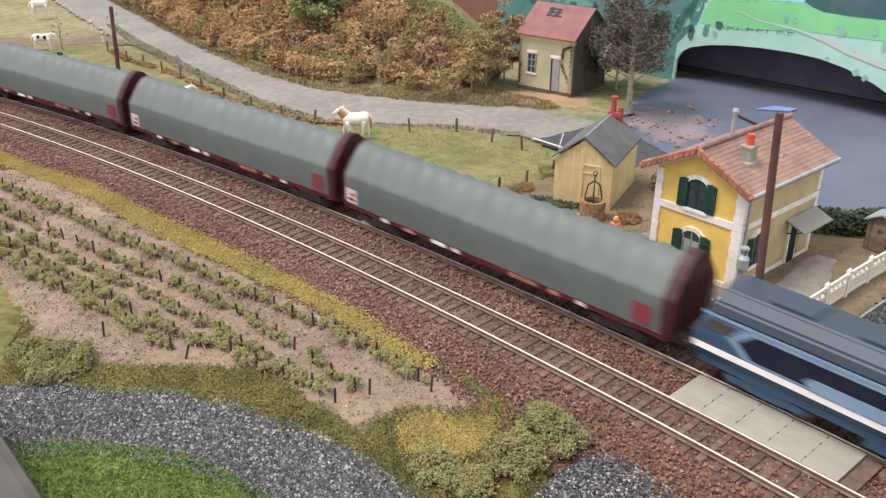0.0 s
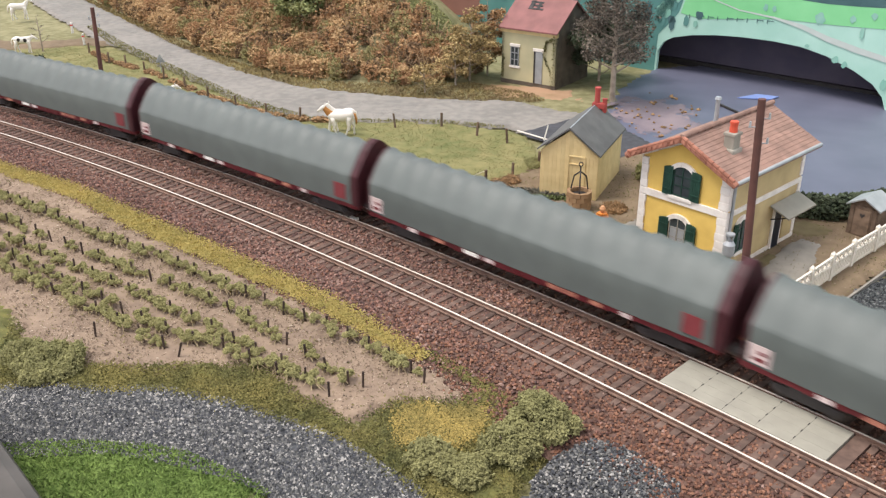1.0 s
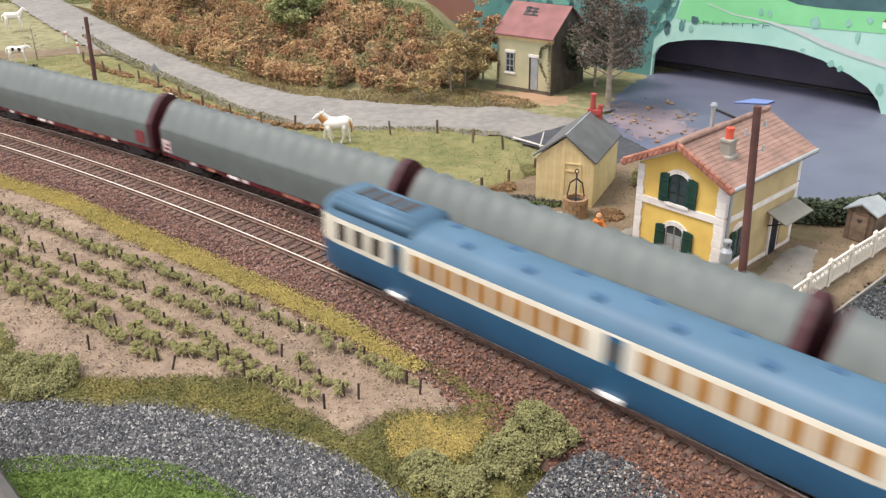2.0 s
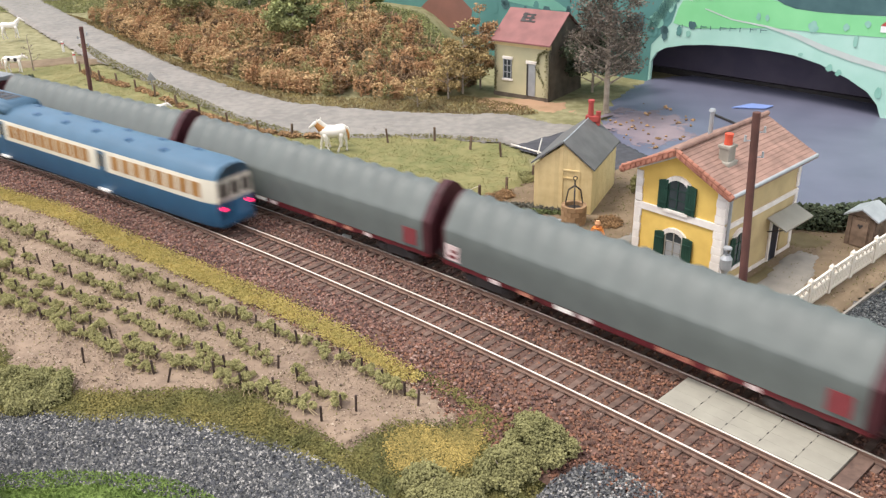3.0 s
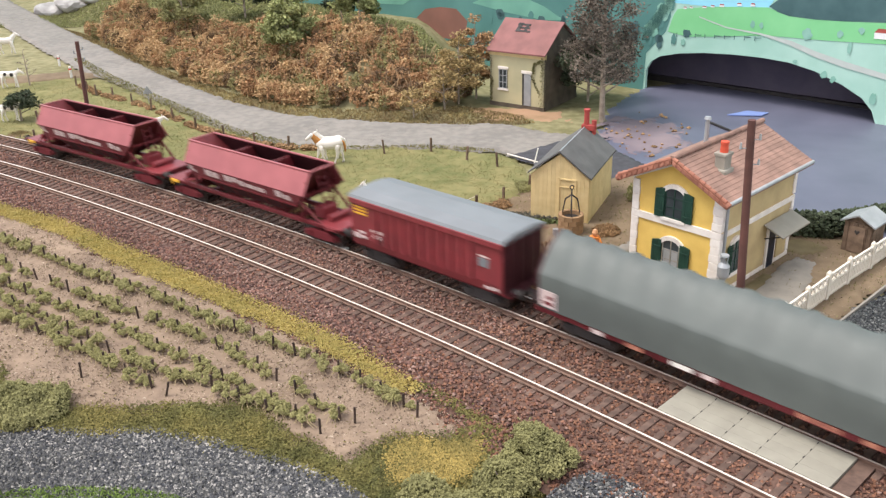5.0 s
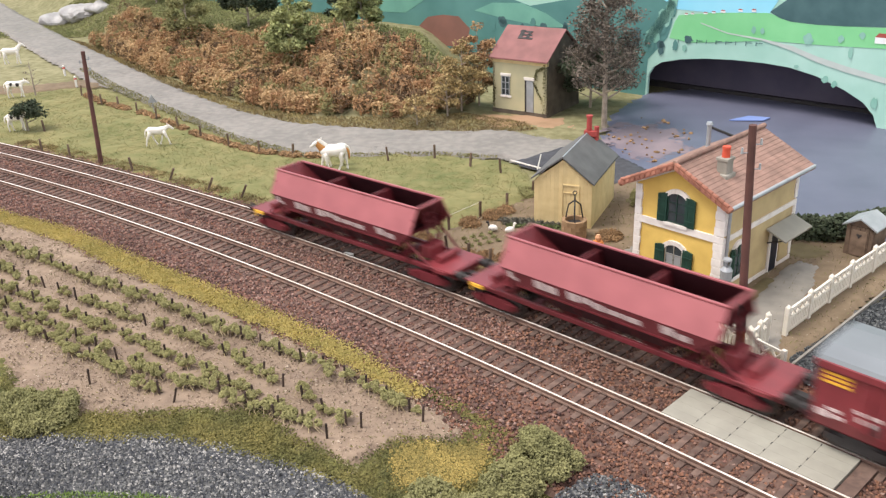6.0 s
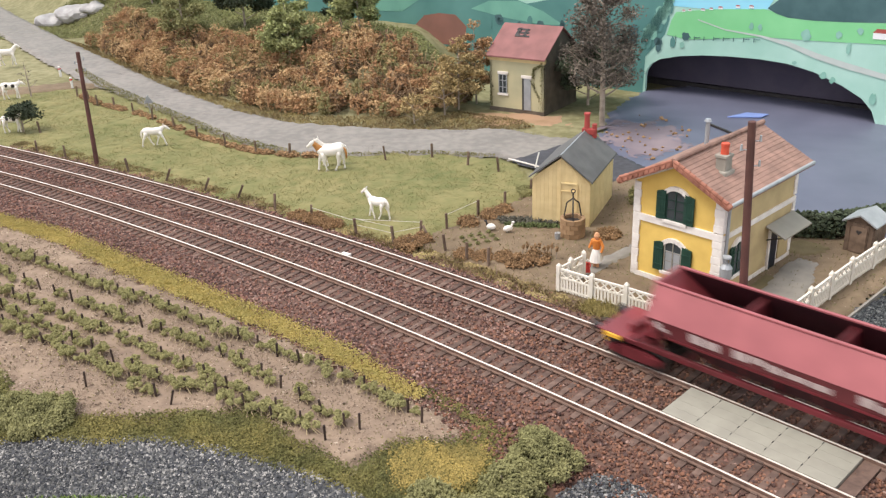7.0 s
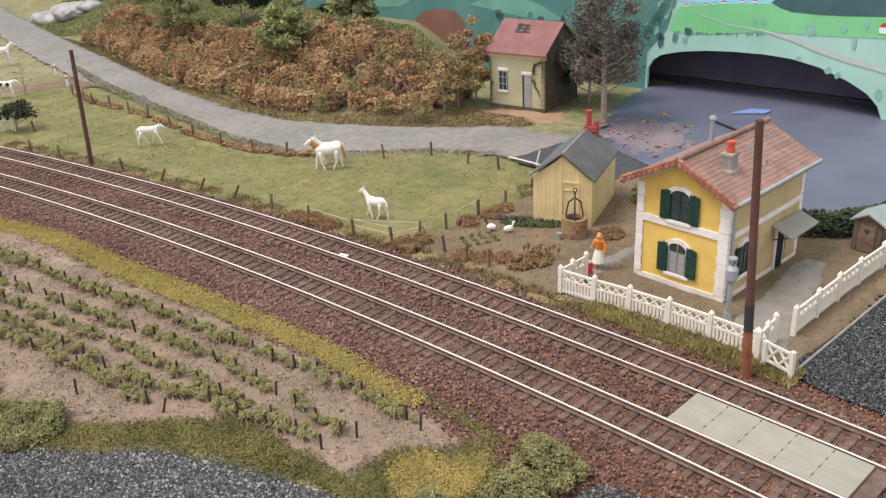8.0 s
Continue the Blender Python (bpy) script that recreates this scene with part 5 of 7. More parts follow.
def well():
    w = thing("well", 68, 471, -2, 0, "round ochre stone well with an iron hoop", "well")
    M_wellst = mat("well_stone", (0.36, 0.235, 0.13), (0.27, 0.17, 0.09), 200, 0.9, 0.3, rnd="object", spread=0.15)
    for row in range(4):
        for i in range(10):
            a0, a1 = (i + 0.5 * (row % 2)) * 0.6283, (i + 0.5 * (row % 2)) * 0.6283 + 0.59
            bm = bmesh.new()
            prism(bm, [(5.6 * math.cos(a0), 5.6 * math.sin(a0)), (7.6 * math.cos(a0), 7.6 * math.sin(a0)), (7.6 * math.cos(a1), 7.6 * math.sin(a1)), (5.6 * math.cos(a1), 5.6 * math.sin(a1))], "z", row * 2.9, row * 2.9 + 2.75)
            part("stone", bm, M_wellst, w)
    bm = bmesh.new()
    cyl(bm, (0, 0, 0.2), (0, 0, 9), 5.65, 5.65, 20)
    part("shaft", bm, M_dark, w)
    bm = bmesh.new()
    for a in (0.4, 2.5, 4.6):
        px, py = 5.9 * math.cos(a), 5.9 * math.sin(a)
        cyl(bm, (px, py, 11), (px * 0.7, py * 0.7, 20), 0.45, n=6)
        cyl(bm, (px * 0.7, py * 0.7, 20), (0, 0, 23.5), 0.45, n=6)
    cyl(bm, (0, 0, 23), (0, 0, 27), 0.5, n=6)
    for i in range(8):
        a, b = i * 0.7 - 1.2, (i + 1) * 0.7 - 1.2
        cyl(bm, (1.2 * math.cos(a), 0, 28 + 1.2 * math.sin(a)), (1.2 * math.cos(b), 0, 28 + 1.2 * math.sin(b)), 0.35, n=5)
    cyl(bm, (0, 0, 20), (0, 0, 13.5), 0.5, n=6)
    part("iron_hoop", bm, M_dark, w)
    return w


well()

# ---- the painted backdrop with its arch ----
BU = (0.75025, -0.66116)
B_base = mat("painted_mint_meadow", (0.44, 0.67, 0.575), (0.34, 0.58, 0.48), 25, 0.8)
B_teal = mat("painted_teal_hill", (0.12, 0.285, 0.255), (0.075, 0.20, 0.185), 24, 0.8, contrast=0.8)
B_field = mat("painted_bright_field", (0.25, 0.63, 0.30), (0.20, 0.56, 0.25), 25, 0.8)
B_sky = mat("painted_sky", (0.22, 0.62, 0.80), (0.30, 0.68, 0.82), 20, 0.7)
B_wood = mat("painted_forest", (0.075, 0.15, 0.155), (0.05, 0.11, 0.115), 60, 0.7)
B_lane = mat("painted_lane", (0.50, 0.56, 0.52), (0.44, 0.50, 0.46), 60, 0.7)
B_red = mat("painted_red_roof", (0.42, 0.09, 0.075), (0.35, 0.08, 0.06), 60, 0.7)
B_wht = mat("painted_white_wall", (0.80, 0.82, 0.80), (0.72, 0.74, 0.72), 60, 0.7)
B_tree = mat("painted_tree", (0.27, 0.50, 0.41), (0.19, 0.42, 0.33), 90, 0.7)
B_brown = mat("painted_ploughed_field", (0.27, 0.13, 0.10), (0.22, 0.11, 0.085), 40, 0.7)
B_lt = mat("painted_pale_green", (0.18, 0.42, 0.32), (0.14, 0.34, 0.27), 40, 0.7)
backdrop = new("backdrop")
backdrop.matrix_basis = pose(0.185, 0.822, 0, 0, 0, math.degrees(math.atan2(BU[1], BU[0])))
tagged(backdrop, "painted landscape backdrop board with an arched opening", "backdrop", kind="structure")
ARCH = [(0, -6), (0.3, 15), (5, 23), (13.4, 28.5), (33, 33.4), (57, 36.6), (83, 38.2), (110, 38.5), (134, 37.2), (157, 32.6), (181, 24), (197.5, 15.5), (206.5, 6.5), (212, -6)]


def painted(name, pts_, layer, material, thick=0.1):
    bm = bmesh.new()
    prism(bm, pts_, "y", -0.2 - layer * 0.12 - thick, -0.2 - layer * 0.12)
    return part(name, bm, material, backdrop)


bm = bmesh.new()
for a, b in zip([(-1300, -6)] + ARCH, ARCH + [(900, -6)]):
    if b[0] - a[0] < 0.001:
        continue
    prism(bm, [(a[0], max(a[1], -6)), (b[0], max(b[1], -6)), (b[0], 260), (a[0], 260)], "y", -0.2, 3.5)
part("board", bm, B_base, backdrop)
painted("sky", [(14, 78.5), (59, 77.5), (79, 78.5), (112, 81), (128, 110), (150, 260), (-60, 260), (-20, 110)], 1, B_sky)
painted("sky_left", [(-1300, 130), (-60, 130), (-60, 260), (-1300, 260)], 1, B_sky)
painted("bright_field", [(20, 52), (24, 66), (28, 73), (59, 77.5), (79, 79), (110, 81), (127, 77), (145, 74.5), (172, 75), (260, 79), (330, 78), (330, 60), (205, 60.3), (160, 58.5), (112, 57.8), (63, 51.8), (40, 49.5)], 2, B_field)
painted("forest", [(112, 82), (120, 78), (130, 75.4), (152, 74.6), (175, 75.2), (205, 77), (330, 84), (330, 130), (200, 118), (140, 105)], 3, B_wood)
painted("forest_left", [(-1300, -6), (-340, -6), (-60, -6), (-2, -6), (-1, 30), (8, 40), (18, 52), (22, 66), (20, 82), (6, 88), (-40, 92), (-90, 80), (-140, 70), (-200, 84), (-300, 74), (-420, 96), (-700, 110), (-1300, 120)], 1.5, B_teal)
painted("pale_field", [(-215, 60), (-190, 70), (-150, 72), (-120, 64), (-95, 52), (-120, 50), (-170, 54)], 3, B_lt)
painted("pale_field", [(-420, 45), (-390, 66), (-330, 72), (-290, 66), (-320, 50)], 3, B_lt)
painted("ploughed_field", [(-300, 36), (-285, 48), (-262, 52), (-238, 52), (-222, 40), (-228, 18), (-290, 18)], 3.5, B_brown)
painted("painted_lane", [(50, 68.4), (76, 61.6), (108, 59.2), (134, 55.6), (156, 49), (180, 43.6), (209, 38), (300, 26), (300, 20), (209, 33.6), (180, 38.6), (156, 44.2), (134, 51.6), (108, 57.6), (76, 60.6), (50, 67.4)], 4, B_lane)


def painted_tree(u, v, w, h, material):
    pts_ = []
    for i in range(14):
        a = i * 2 * math.pi / 14
        k = 0.8 + 0.35 * noise.noise((u + i * 1.7, v, 0.3))
        pts_.append((u + w * k * math.cos(a), v + h * k * math.sin(a)))
    painted("painted_tree", pts_, 5, material)


for u, v, w, h, mm in ((99.5, 66, 2.4, 4, B_tree), (107.5, 65.5, 2.2, 3.6, B_tree), (147, 62, 5, 6, B_tree), (173, 65, 3, 4, B_tree), (189, 69, 3, 3.4, B_tree), (206, 16, 3, 6, B_tree), (36, 44, 2.5, 4, B_tree), (165, 31, 3.5, 3.5, B_tree), (173, 28, 3, 3.5, B_tree), (140, 38.8, 2.6, 1.8, B_tree), (182, 55, 2.4, 6, B_tree)):
    painted_tree(u, v, w, h, mm)
for i in range(26):
    painted_tree(-190 + i * 9 + 5 * math.sin(i * 2.1), 47 + 6 * math.sin(i * 1.3), 5 + 2 * math.sin(i), 6 + 2 * math.cos(i * 1.9), B_wood if i % 3 else B_teal)
for i in range(16):
    painted_tree(-3 + 1.7 * i, 44 + 2.6 * i + 4 * math.sin(i * 2.2), 6, 9, B_tree if i % 2 else B_teal)
for u, v, w, h in ((34, 73.8, 3, 2), (40, 74.8, 3, 1.6), (52, 76, 4, 2), (60, 77.2, 3.4, 2), (68, 78.4, 4.5, 2.4), (84, 80.5, 4, 2.4), (96, 81, 4, 2.6), (199, 64, 12, 8)):
    painted("painted_house", [(u, v), (u + w, v), (u + w, v + h * 0.6), (u, v + h * 0.6)], 5.5, B_wht)
    painted("painted_roof", [(u - 0.3, v + h * 0.6), (u + w + 0.3, v + h * 0.6), (u + w * 0.8, v + h), (u + w * 0.2, v + h)], 6, B_red)
for i in range(9):
    u = 29 + i * 9.2
    painted("painted_fence_post", [(u, 48.4 + i * 0.5), (u + 0.6, 48.4 + i * 0.5), (u + 0.7, 52 + i * 0.5), (u + 0.1, 52 + i * 0.5)], 5, B_wood)
    if i % 3:
        painted("painted_fence_rail", [(u, 50.6 + i * 0.5), (u + 6, 50.9 + i * 0.5), (u + 6, 51.5 + i * 0.5), (u, 51.2 + i * 0.5)], 5.5, B_wood)
# closed box added behind the arch; its dark colour stands in for unlit depth
M_void = mat("recess_darkness", (0.13, 0.115, 0.15), (0.095, 0.085, 0.12), 40, 0.8)
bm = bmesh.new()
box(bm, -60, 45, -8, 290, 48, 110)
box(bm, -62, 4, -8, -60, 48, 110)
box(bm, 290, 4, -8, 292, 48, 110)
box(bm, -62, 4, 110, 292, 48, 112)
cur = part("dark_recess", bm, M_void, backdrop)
bm = bmesh.new()
box(bm, -58, 40, -8, 288, 44.8, -0.2)
part("recess_ledge", bm, M_dark, backdrop)

# ---- loose ground cover ----
def scatter(name, poly, n, maker, material, label, z=0.0, blur=0.0, **kw):
    p = spots(poly, n)
    p = p + blur * rng.standard_normal(p.shape)
    zz = z + hill(p[:, 0], p[:, 1])
    v, f = maker(np.c_[p, zz], **kw)
    return tagged(raw(name, v, f, material), label, "ground cover", kind="stuff")


G_VIS = [(-230, 285), (-197, 284), (-176, 288), (-149, 283), (-126, 284), (-95, 275), (-65, 262), (-46, 251), (-30, 238), (-17, 227), (-6, 212), (-62, 212), (-69, 220), (-79, 227), (-104, 236), (-134, 243), (-162, 241), (-230, 238)]
scatter("gravel_stones", G_VIS, 34000, lumps, M_gravelst, "loose blue-grey angular gravel stones", -3.5, size=0.68, squash=0.9)
scatter("grit_stones", [(139, 314), (146, 327), (212, 380), (262, 418), (270, 330), (215, 235), (165, 282), (149, 298)], 26000, lumps, crumbs("dark_grit", [(0.018, 0.022, 0.025), (0.045, 0.05, 0.052), (0.028, 0.032, 0.036), (0.075, 0.082, 0.08), (0.014, 0.016, 0.019), (0.036, 0.042, 0.042), (0.14, 0.148, 0.142)], 0.55, 0.4), "loose dark grey grit", -2.5, size=0.62, squash=0.9)
pg = spots([(22, 226), (33, 240), (46, 249), (56, 246), (63, 239), (74, 225), (70, 200), (20, 205)], 7000)
zg = -3.6 + 1.3 * rng.random(7000) - 0.035 * np.clip(240 - pg[:, 1], 0, 60)
tagged(raw("gravel_stones", *lumps(np.c_[pg, zg], 0.62, 0.9), M_gravelst), "loose grey gravel spilled against the ballast", "gravel", kind="stuff")
scatter("meadow_grass", FIELD, 60000, shards, M_blade, "short olive meadow grass fibres", -2.25, length=0.8, width=0.24, up=0.05)
scatter("strip_grass", [p for p in STRIP if p[0] > -420 and p != (-520, 655)], 24000, shards, M_stripb, "mustard-yellow turf fibres", -2.1, blur=2.2, length=1.0, width=0.25, up=0.15)
scatter("strip_turf", [p for p in STRIP if p[0] > -420 and p != (-520, 655)], 14000, lumps, M_stripb, "mustard-yellow turf crumbs", -2.4, blur=1.6, size=0.4)
M_oliveb = mat("olive_fibre", (0.20, 0.175, 0.058), (0.085, 0.09, 0.032), 70, 0.9, rnd="island", spread=0.4)
O_VIS = [p for p in OLIVE if p[0] > -241]
scatter("verge_turf", O_VIS, 22000, lumps, M_oliveb, "olive green turf crumbs", -3.0, blur=1.5, size=0.42)
scatter("verge_grass", O_VIS, 14000, shards, M_oliveb, "olive green grass fibres", -2.7, blur=2.0, length=1.2, width=0.26, up=0.3)
scatter("yellow_turf", [(-29, 268), (-19, 272), (-6, 269), (9, 272), (4, 254), (-14, 243), (-27, 252)], 6000, lumps, mat("olive_yellow_crumb", (0.33, 0.25, 0.075), (0.17, 0.14, 0.045), 60, 0.9, rnd="island", spread=0.35), "olive-yellow turf crumbs", -2.7, blur=2.0, size=0.42)
scatter("bright_grass", [(-240, 243), (-146, 250), (-123, 248), (-105, 244), (-86, 234), (-70, 224), (-75, 205), (-240, 205)], 16000, shards, M_greenb, "bright green turf fibres", -3.0, length=1.8, width=0.3, up=0.5)
M_pebble = crumbs("soil_pebble", [(0.24, 0.175, 0.125), (0.33, 0.255, 0.185), (0.17, 0.125, 0.09), (0.28, 0.21, 0.15), (0.22, 0.165, 0.12), (0.10, 0.075, 0.055), (0.45, 0.37, 0.28)])
scatter("soil_crumbs", SOIL, 26000, lumps, M_pebble, "crumbs of pale brown soil", -3.1, blur=1.5, size=0.27)
scatter("soil_clods", SOIL, 1500, lumps, M_pebble, "small clods and stones on the soil", -3.0, size=0.6)
scatter("soil_weeds", SOIL, 2600, shards, M_oliveb, "sparse weeds in the vineyard soil", -2.8, length=1.4, width=0.2, up=0.3)
scatter("yard_crumbs", YARD, 6000, lumps, M_pebble, "crumbs of sandy yard soil", -1.7, size=0.26)
scatter("yard_grass", YARD, 3800, shards, M_blade, "thin dry grass in the yard", -1.5, length=1.5, width=0.25, up=0.4)
scatter("road_edge_grass", [(-452, 1030), (-384, 930), (-284, 811), (-194, 704), (-128, 650), (-20, 641), (32, 627), (30, 635), (-20, 651), (-72, 652), (-124, 660), (-188, 714), (-276, 820), (-368, 932), (-444, 1036)], 5200, shards, M_blade, "short grass creeping over the road edge", -1.4, length=2.0, width=0.3, up=0.4)
R_VIS = [(-420, 985), (-374, 924), (-281, 814), (-191, 707), (-126, 654), (-20, 646), (52, 616), (79, 678), (46, 707), (-49, 719), (-99, 736), (-152, 759), (-215, 813), (-297, 909), (-400, 1050)]
scatter("road_grit_stones", R_VIS, 14000, lumps, mat("road_stone", (0.25, 0.232, 0.205), (0.19, 0.178, 0.16), 60, 0.9, rnd="island", spread=0.16), "fine pale grey road grit", -1.75, size=0.34, squash=0.4)
bs = rng.random(16000)
vs_, off_ = -650 + 642 * bs, 18 + 13 * rng.random(16000)
pv = np.array([on_track(s, o, -3.4 + 0.6 * rng.random(), RF) for s, o in zip(vs_, off_)])
M_verge = mat("dry_verge", (0.30, 0.24, 0.10), (0.19, 0.14, 0.07), 60, 0.9, rnd="island", spread=0.4)
kb = wob(vs_, off_, 0.09, 0.7) > -0.25
tagged(raw("dry_verge", *both(shards(pv[kb], 3.0, 0.3, 0.9), lumps(pv[~kb], 0.8)), M_verge), "dry brown-green verge beside the far track", "ground cover", kind="stuff")
M_yg = mat("yellow_green_tuft", (0.36, 0.30, 0.115), (0.24, 0.20, 0.08), 60, 0.9, rnd="island", spread=0.35)
pv = np.array([on_track(-95 + 105 * a, 20 + 13 * b, -2.0 + 2.4 * c * b, RF) for a, b, c in rng.random((5200, 3))])
tagged(raw("fence_grass", *shards(pv, 3.6, 0.3, 0.9), M_yg), "long yellow-green grass below the white fence", "grass", kind="stuff")

# ---- plants ----
M_bark = mat("grey_bark", (0.40, 0.34, 0.27), (0.26, 0.215, 0.17), 200, 0.9, 0.3)
M_brack = mat("bracken_brown", (0.58, 0.39, 0.20), (0.33, 0.20, 0.10), 25, 0.9, rnd="island", spread=0.6)
M_brack2 = mat("bracken_olive", (0.48, 0.36, 0.17), (0.30, 0.225, 0.10), 25, 0.9, rnd="island", spread=0.55)
M_leaf = mat("vine_leaf", (0.40, 0.37, 0.165), (0.20, 0.195, 0.08), 200, 0.9, rnd="island", spread=0.28, contrast=0.9)
M_lime = mat("lime_leaf", (0.37, 0.385, 0.17), (0.23, 0.255, 0.10), 60, 0.85, rnd="island", spread=0.4)
M_dkleaf = mat("dark_leaf", (0.07, 0.085, 0.05), (0.04, 0.055, 0.03), 60, 0.85, rnd="island", spread=0.5)
M_brleaf = mat("dry_tree_leaf", (0.19, 0.155, 0.12), (0.10, 0.085, 0.07), 60, 0.85, rnd="island", spread=0.5)
M_bushl = mat("bush_foam", (0.33, 0.315, 0.14), (0.155, 0.155, 0.065), 90, 0.9, rnd="island", spread=0.25, contrast=0.9)


def cloud(c, r, n, hollow=0.55):
    """Places near the skin of a rounded clump."""
    d = rng.standard_normal((n, 3))
    d /= np.linalg.norm(d, axis=1)[:, None]
    rad = (hollow + (1 - hollow) * rng.random((n, 1)))
    return np.array(c) + d * rad * np.array(r)


BRACKEN = [(-500, 1205), (-363, 1022), (-262, 894), (-190, 823), (-130, 782), (-52, 769), (8, 778), (16, 815), (-30, 880), (-120, 940), (-240, 1010), (-360, 1130), (-470, 1270)]
kinds = (("rust", "bracken_rust", (0.46, 0.275, 0.14), (0.27, 0.155, 0.08), "matted clumps of rust-brown dry bracken"), ("tan", "bracken_tan", (0.60, 0.42, 0.22), (0.36, 0.235, 0.12), "matted clumps of tan dry bracken"),
         ("dark", "bracken_dark", (0.20, 0.13, 0.075), (0.11, 0.075, 0.045), "dark brown tangled bracken"), ("olive", "bracken_green", (0.34, 0.30, 0.135), (0.19, 0.175, 0.075), "olive-green scrub among the bracken"))
heaps = {k[0]: [] for k in kinds}
for x, y in spots(BRACKEN, 760):
    z = float(hill(np.array(x), np.array(y))) - 3
    r = 4.5 + 6.5 * rng.random()
    hgt = r * (0.7 + 0.7 * rng.random()) * (1.25 if y > 830 else 1.0)
    near = x > -90
    pick = rng.choice(4, p=(0.30, 0.22, 0.26, 0.22) if near else (0.38, 0.38, 0.10, 0.14))
    pts_ = cloud((x, y, z + hgt * 0.55 + 2.5 * rng.random()), (r, r * 0.9, hgt), 210, 0.72)
    pts_ += 0.9 * np.sin(pts_ * 0.9 + x)
    heaps[kinds[pick][0]].append(pts_[pts_[:, 2] > z - 2])
for key, mname, c1, c2, words in kinds:
    hp = np.vstack(heaps[key])
    tagged(raw("bracken", *both(shards(hp, 2.8, 0.48, 0.05), lumps(hp[::3], 1.0, 0.9), shards(hp[::3], 4.8, 0.28, 0.1)), mat(mname, c1, c2, 60, 0.95, rnd="island", spread=0.3, contrast=0.8)), words, "bracken", kind="stuff")
bm = bmesh.new()
for x, y in spots(BRACKEN, 330):
    z = float(hill(np.array(x), np.array(y)))
    dx, dy, up = 26 * (rng.random() - 0.5), 14 * (rng.random() - 0.5), 9 + 11 * rng.random()
    cyl(bm, (x, y, z), (x + dx * 0.6, y + dy * 0.6, z + up * 0.75), 0.6, 0.4, 4)
    cyl(bm, (x + dx * 0.6, y + dy * 0.6, z + up * 0.75), (x + dx, y + dy, z + up), 0.4, 0.15, 4)
tagged(part("bracken_stems", bm, mat("dry_stem", (0.46, 0.33, 0.19), (0.3, 0.2, 0.11), 60, 0.9)), "dry pale bracken stems", "bracken", kind="stuff")
pt = spots([(-520, 1230), (-363, 1022), (-262, 894), (-190, 823), (-130, 782), (-52, 769), (8, 778), (60, 740), (70, 716), (46, 709), (-49, 721), (-99, 738), (-152, 761), (-215, 815), (-297, 911), (-411, 1065), (-560, 1268)], 15000)
tagged(raw("roadside_grass", *shards(np.c_[pt, hill(pt[:, 0], pt[:, 1]) - 4.8], 2.6, 0.35, 0.7), M_verge), "dry tufty grass along the road", "grass", kind="stuff")
pt = spots([(-700, 1300), (-470, 1270), (-360, 1130), (-240, 1010), (-120, 930), (-30, 870), (16, 815), (30, 860), (-60, 1000), (-250, 1250), (-450, 1500), (-650, 1500)], 30000)
tagged(raw("hill_turf", *both(lumps(np.c_[pt, hill(pt[:, 0], pt[:, 1]) - 4.5], 1.3), shards(np.c_[pt, hill(pt[:, 0], pt[:, 1]) - 3], 2.8, 0.35, 0.5)), mat("hill_green", (0.24, 0.24, 0.10), (0.14, 0.15, 0.06), 40, 0.9, rnd="island", spread=0.45)), "green scrubby turf on the bank", "turf", kind="stuff")


def tree(name, x, y, h, r, n, leaf, label, trunk=1.6, z0=None, low=0.25, size=2.6, limbs=9, group="trees"):
    z = float(hill(np.array(x), np.array(y))) - 4 if z0 is None else z0
    t = thing(name, x, y, z, 0, label, "tree", group)
    bm = bmesh.new()
    top = np.array([r * 0.15 * (rng.random() - 0.5), 0, h * 0.95])
    cyl(bm, (0, 0, 0), tuple(top * 0.45), trunk, trunk * 0.7, 9)
    cyl(bm, tuple(top * 0.45), tuple(top), trunk * 0.7, trunk * 0.15, 7)
    part("trunk", bm, M_bark, t)
    cl = []
    for i in range(limbs):
        k = low + (0.92 - low) * (i + 0.3) / limbs
        a = i * 2.4 + rng.random()
        ln = r * (1.0 - 0.75 * max(0, k - 0.45)) * (0.75 + 0.4 * rng.random())
        p0 = top * (k * 0.85)
        p1 = p0 + np.array([ln * math.cos(a), ln * math.sin(a), ln * 0.55])
        bm = bmesh.new()
        mid_ = (p0 + p1) / 2 + np.array([0, 0, -ln * 0.06])
        cyl(bm, tuple(p0), tuple(mid_), trunk * 0.4, trunk * 0.28, 6)
        cyl(bm, tuple(mid_), tuple(p1), trunk * 0.28, trunk * 0.08, 5)
        for q in range(2):
            e = mid_ + np.array([ln * 0.4 * math.cos(a + (q - 0.5) * 1.6), ln * 0.4 * math.sin(a + (q - 0.5) * 1.6), ln * 0.3])
            cyl(bm, tuple(mid_), tuple(e), trunk * 0.18, trunk * 0.06, 4)
            cl.append((e, ln * 0.42))
        part("limb", bm, M_bark, t)
        cl.append((p1, ln * 0.5))
        cl.append((mid_ + np.array([0, 0, ln * 0.25]), ln * 0.45))
    cl.append((top, r * 0.45))
    pp = np.vstack([cloud(c, (q * (0.6 + 0.4 * rng.random()), q * 0.8, q * 0.6), n // len(cl), 0.35) for c, q in cl])
    raw("crown", *shards(pp, size, size * 0.28, 0.0), leaf, t)
    return t


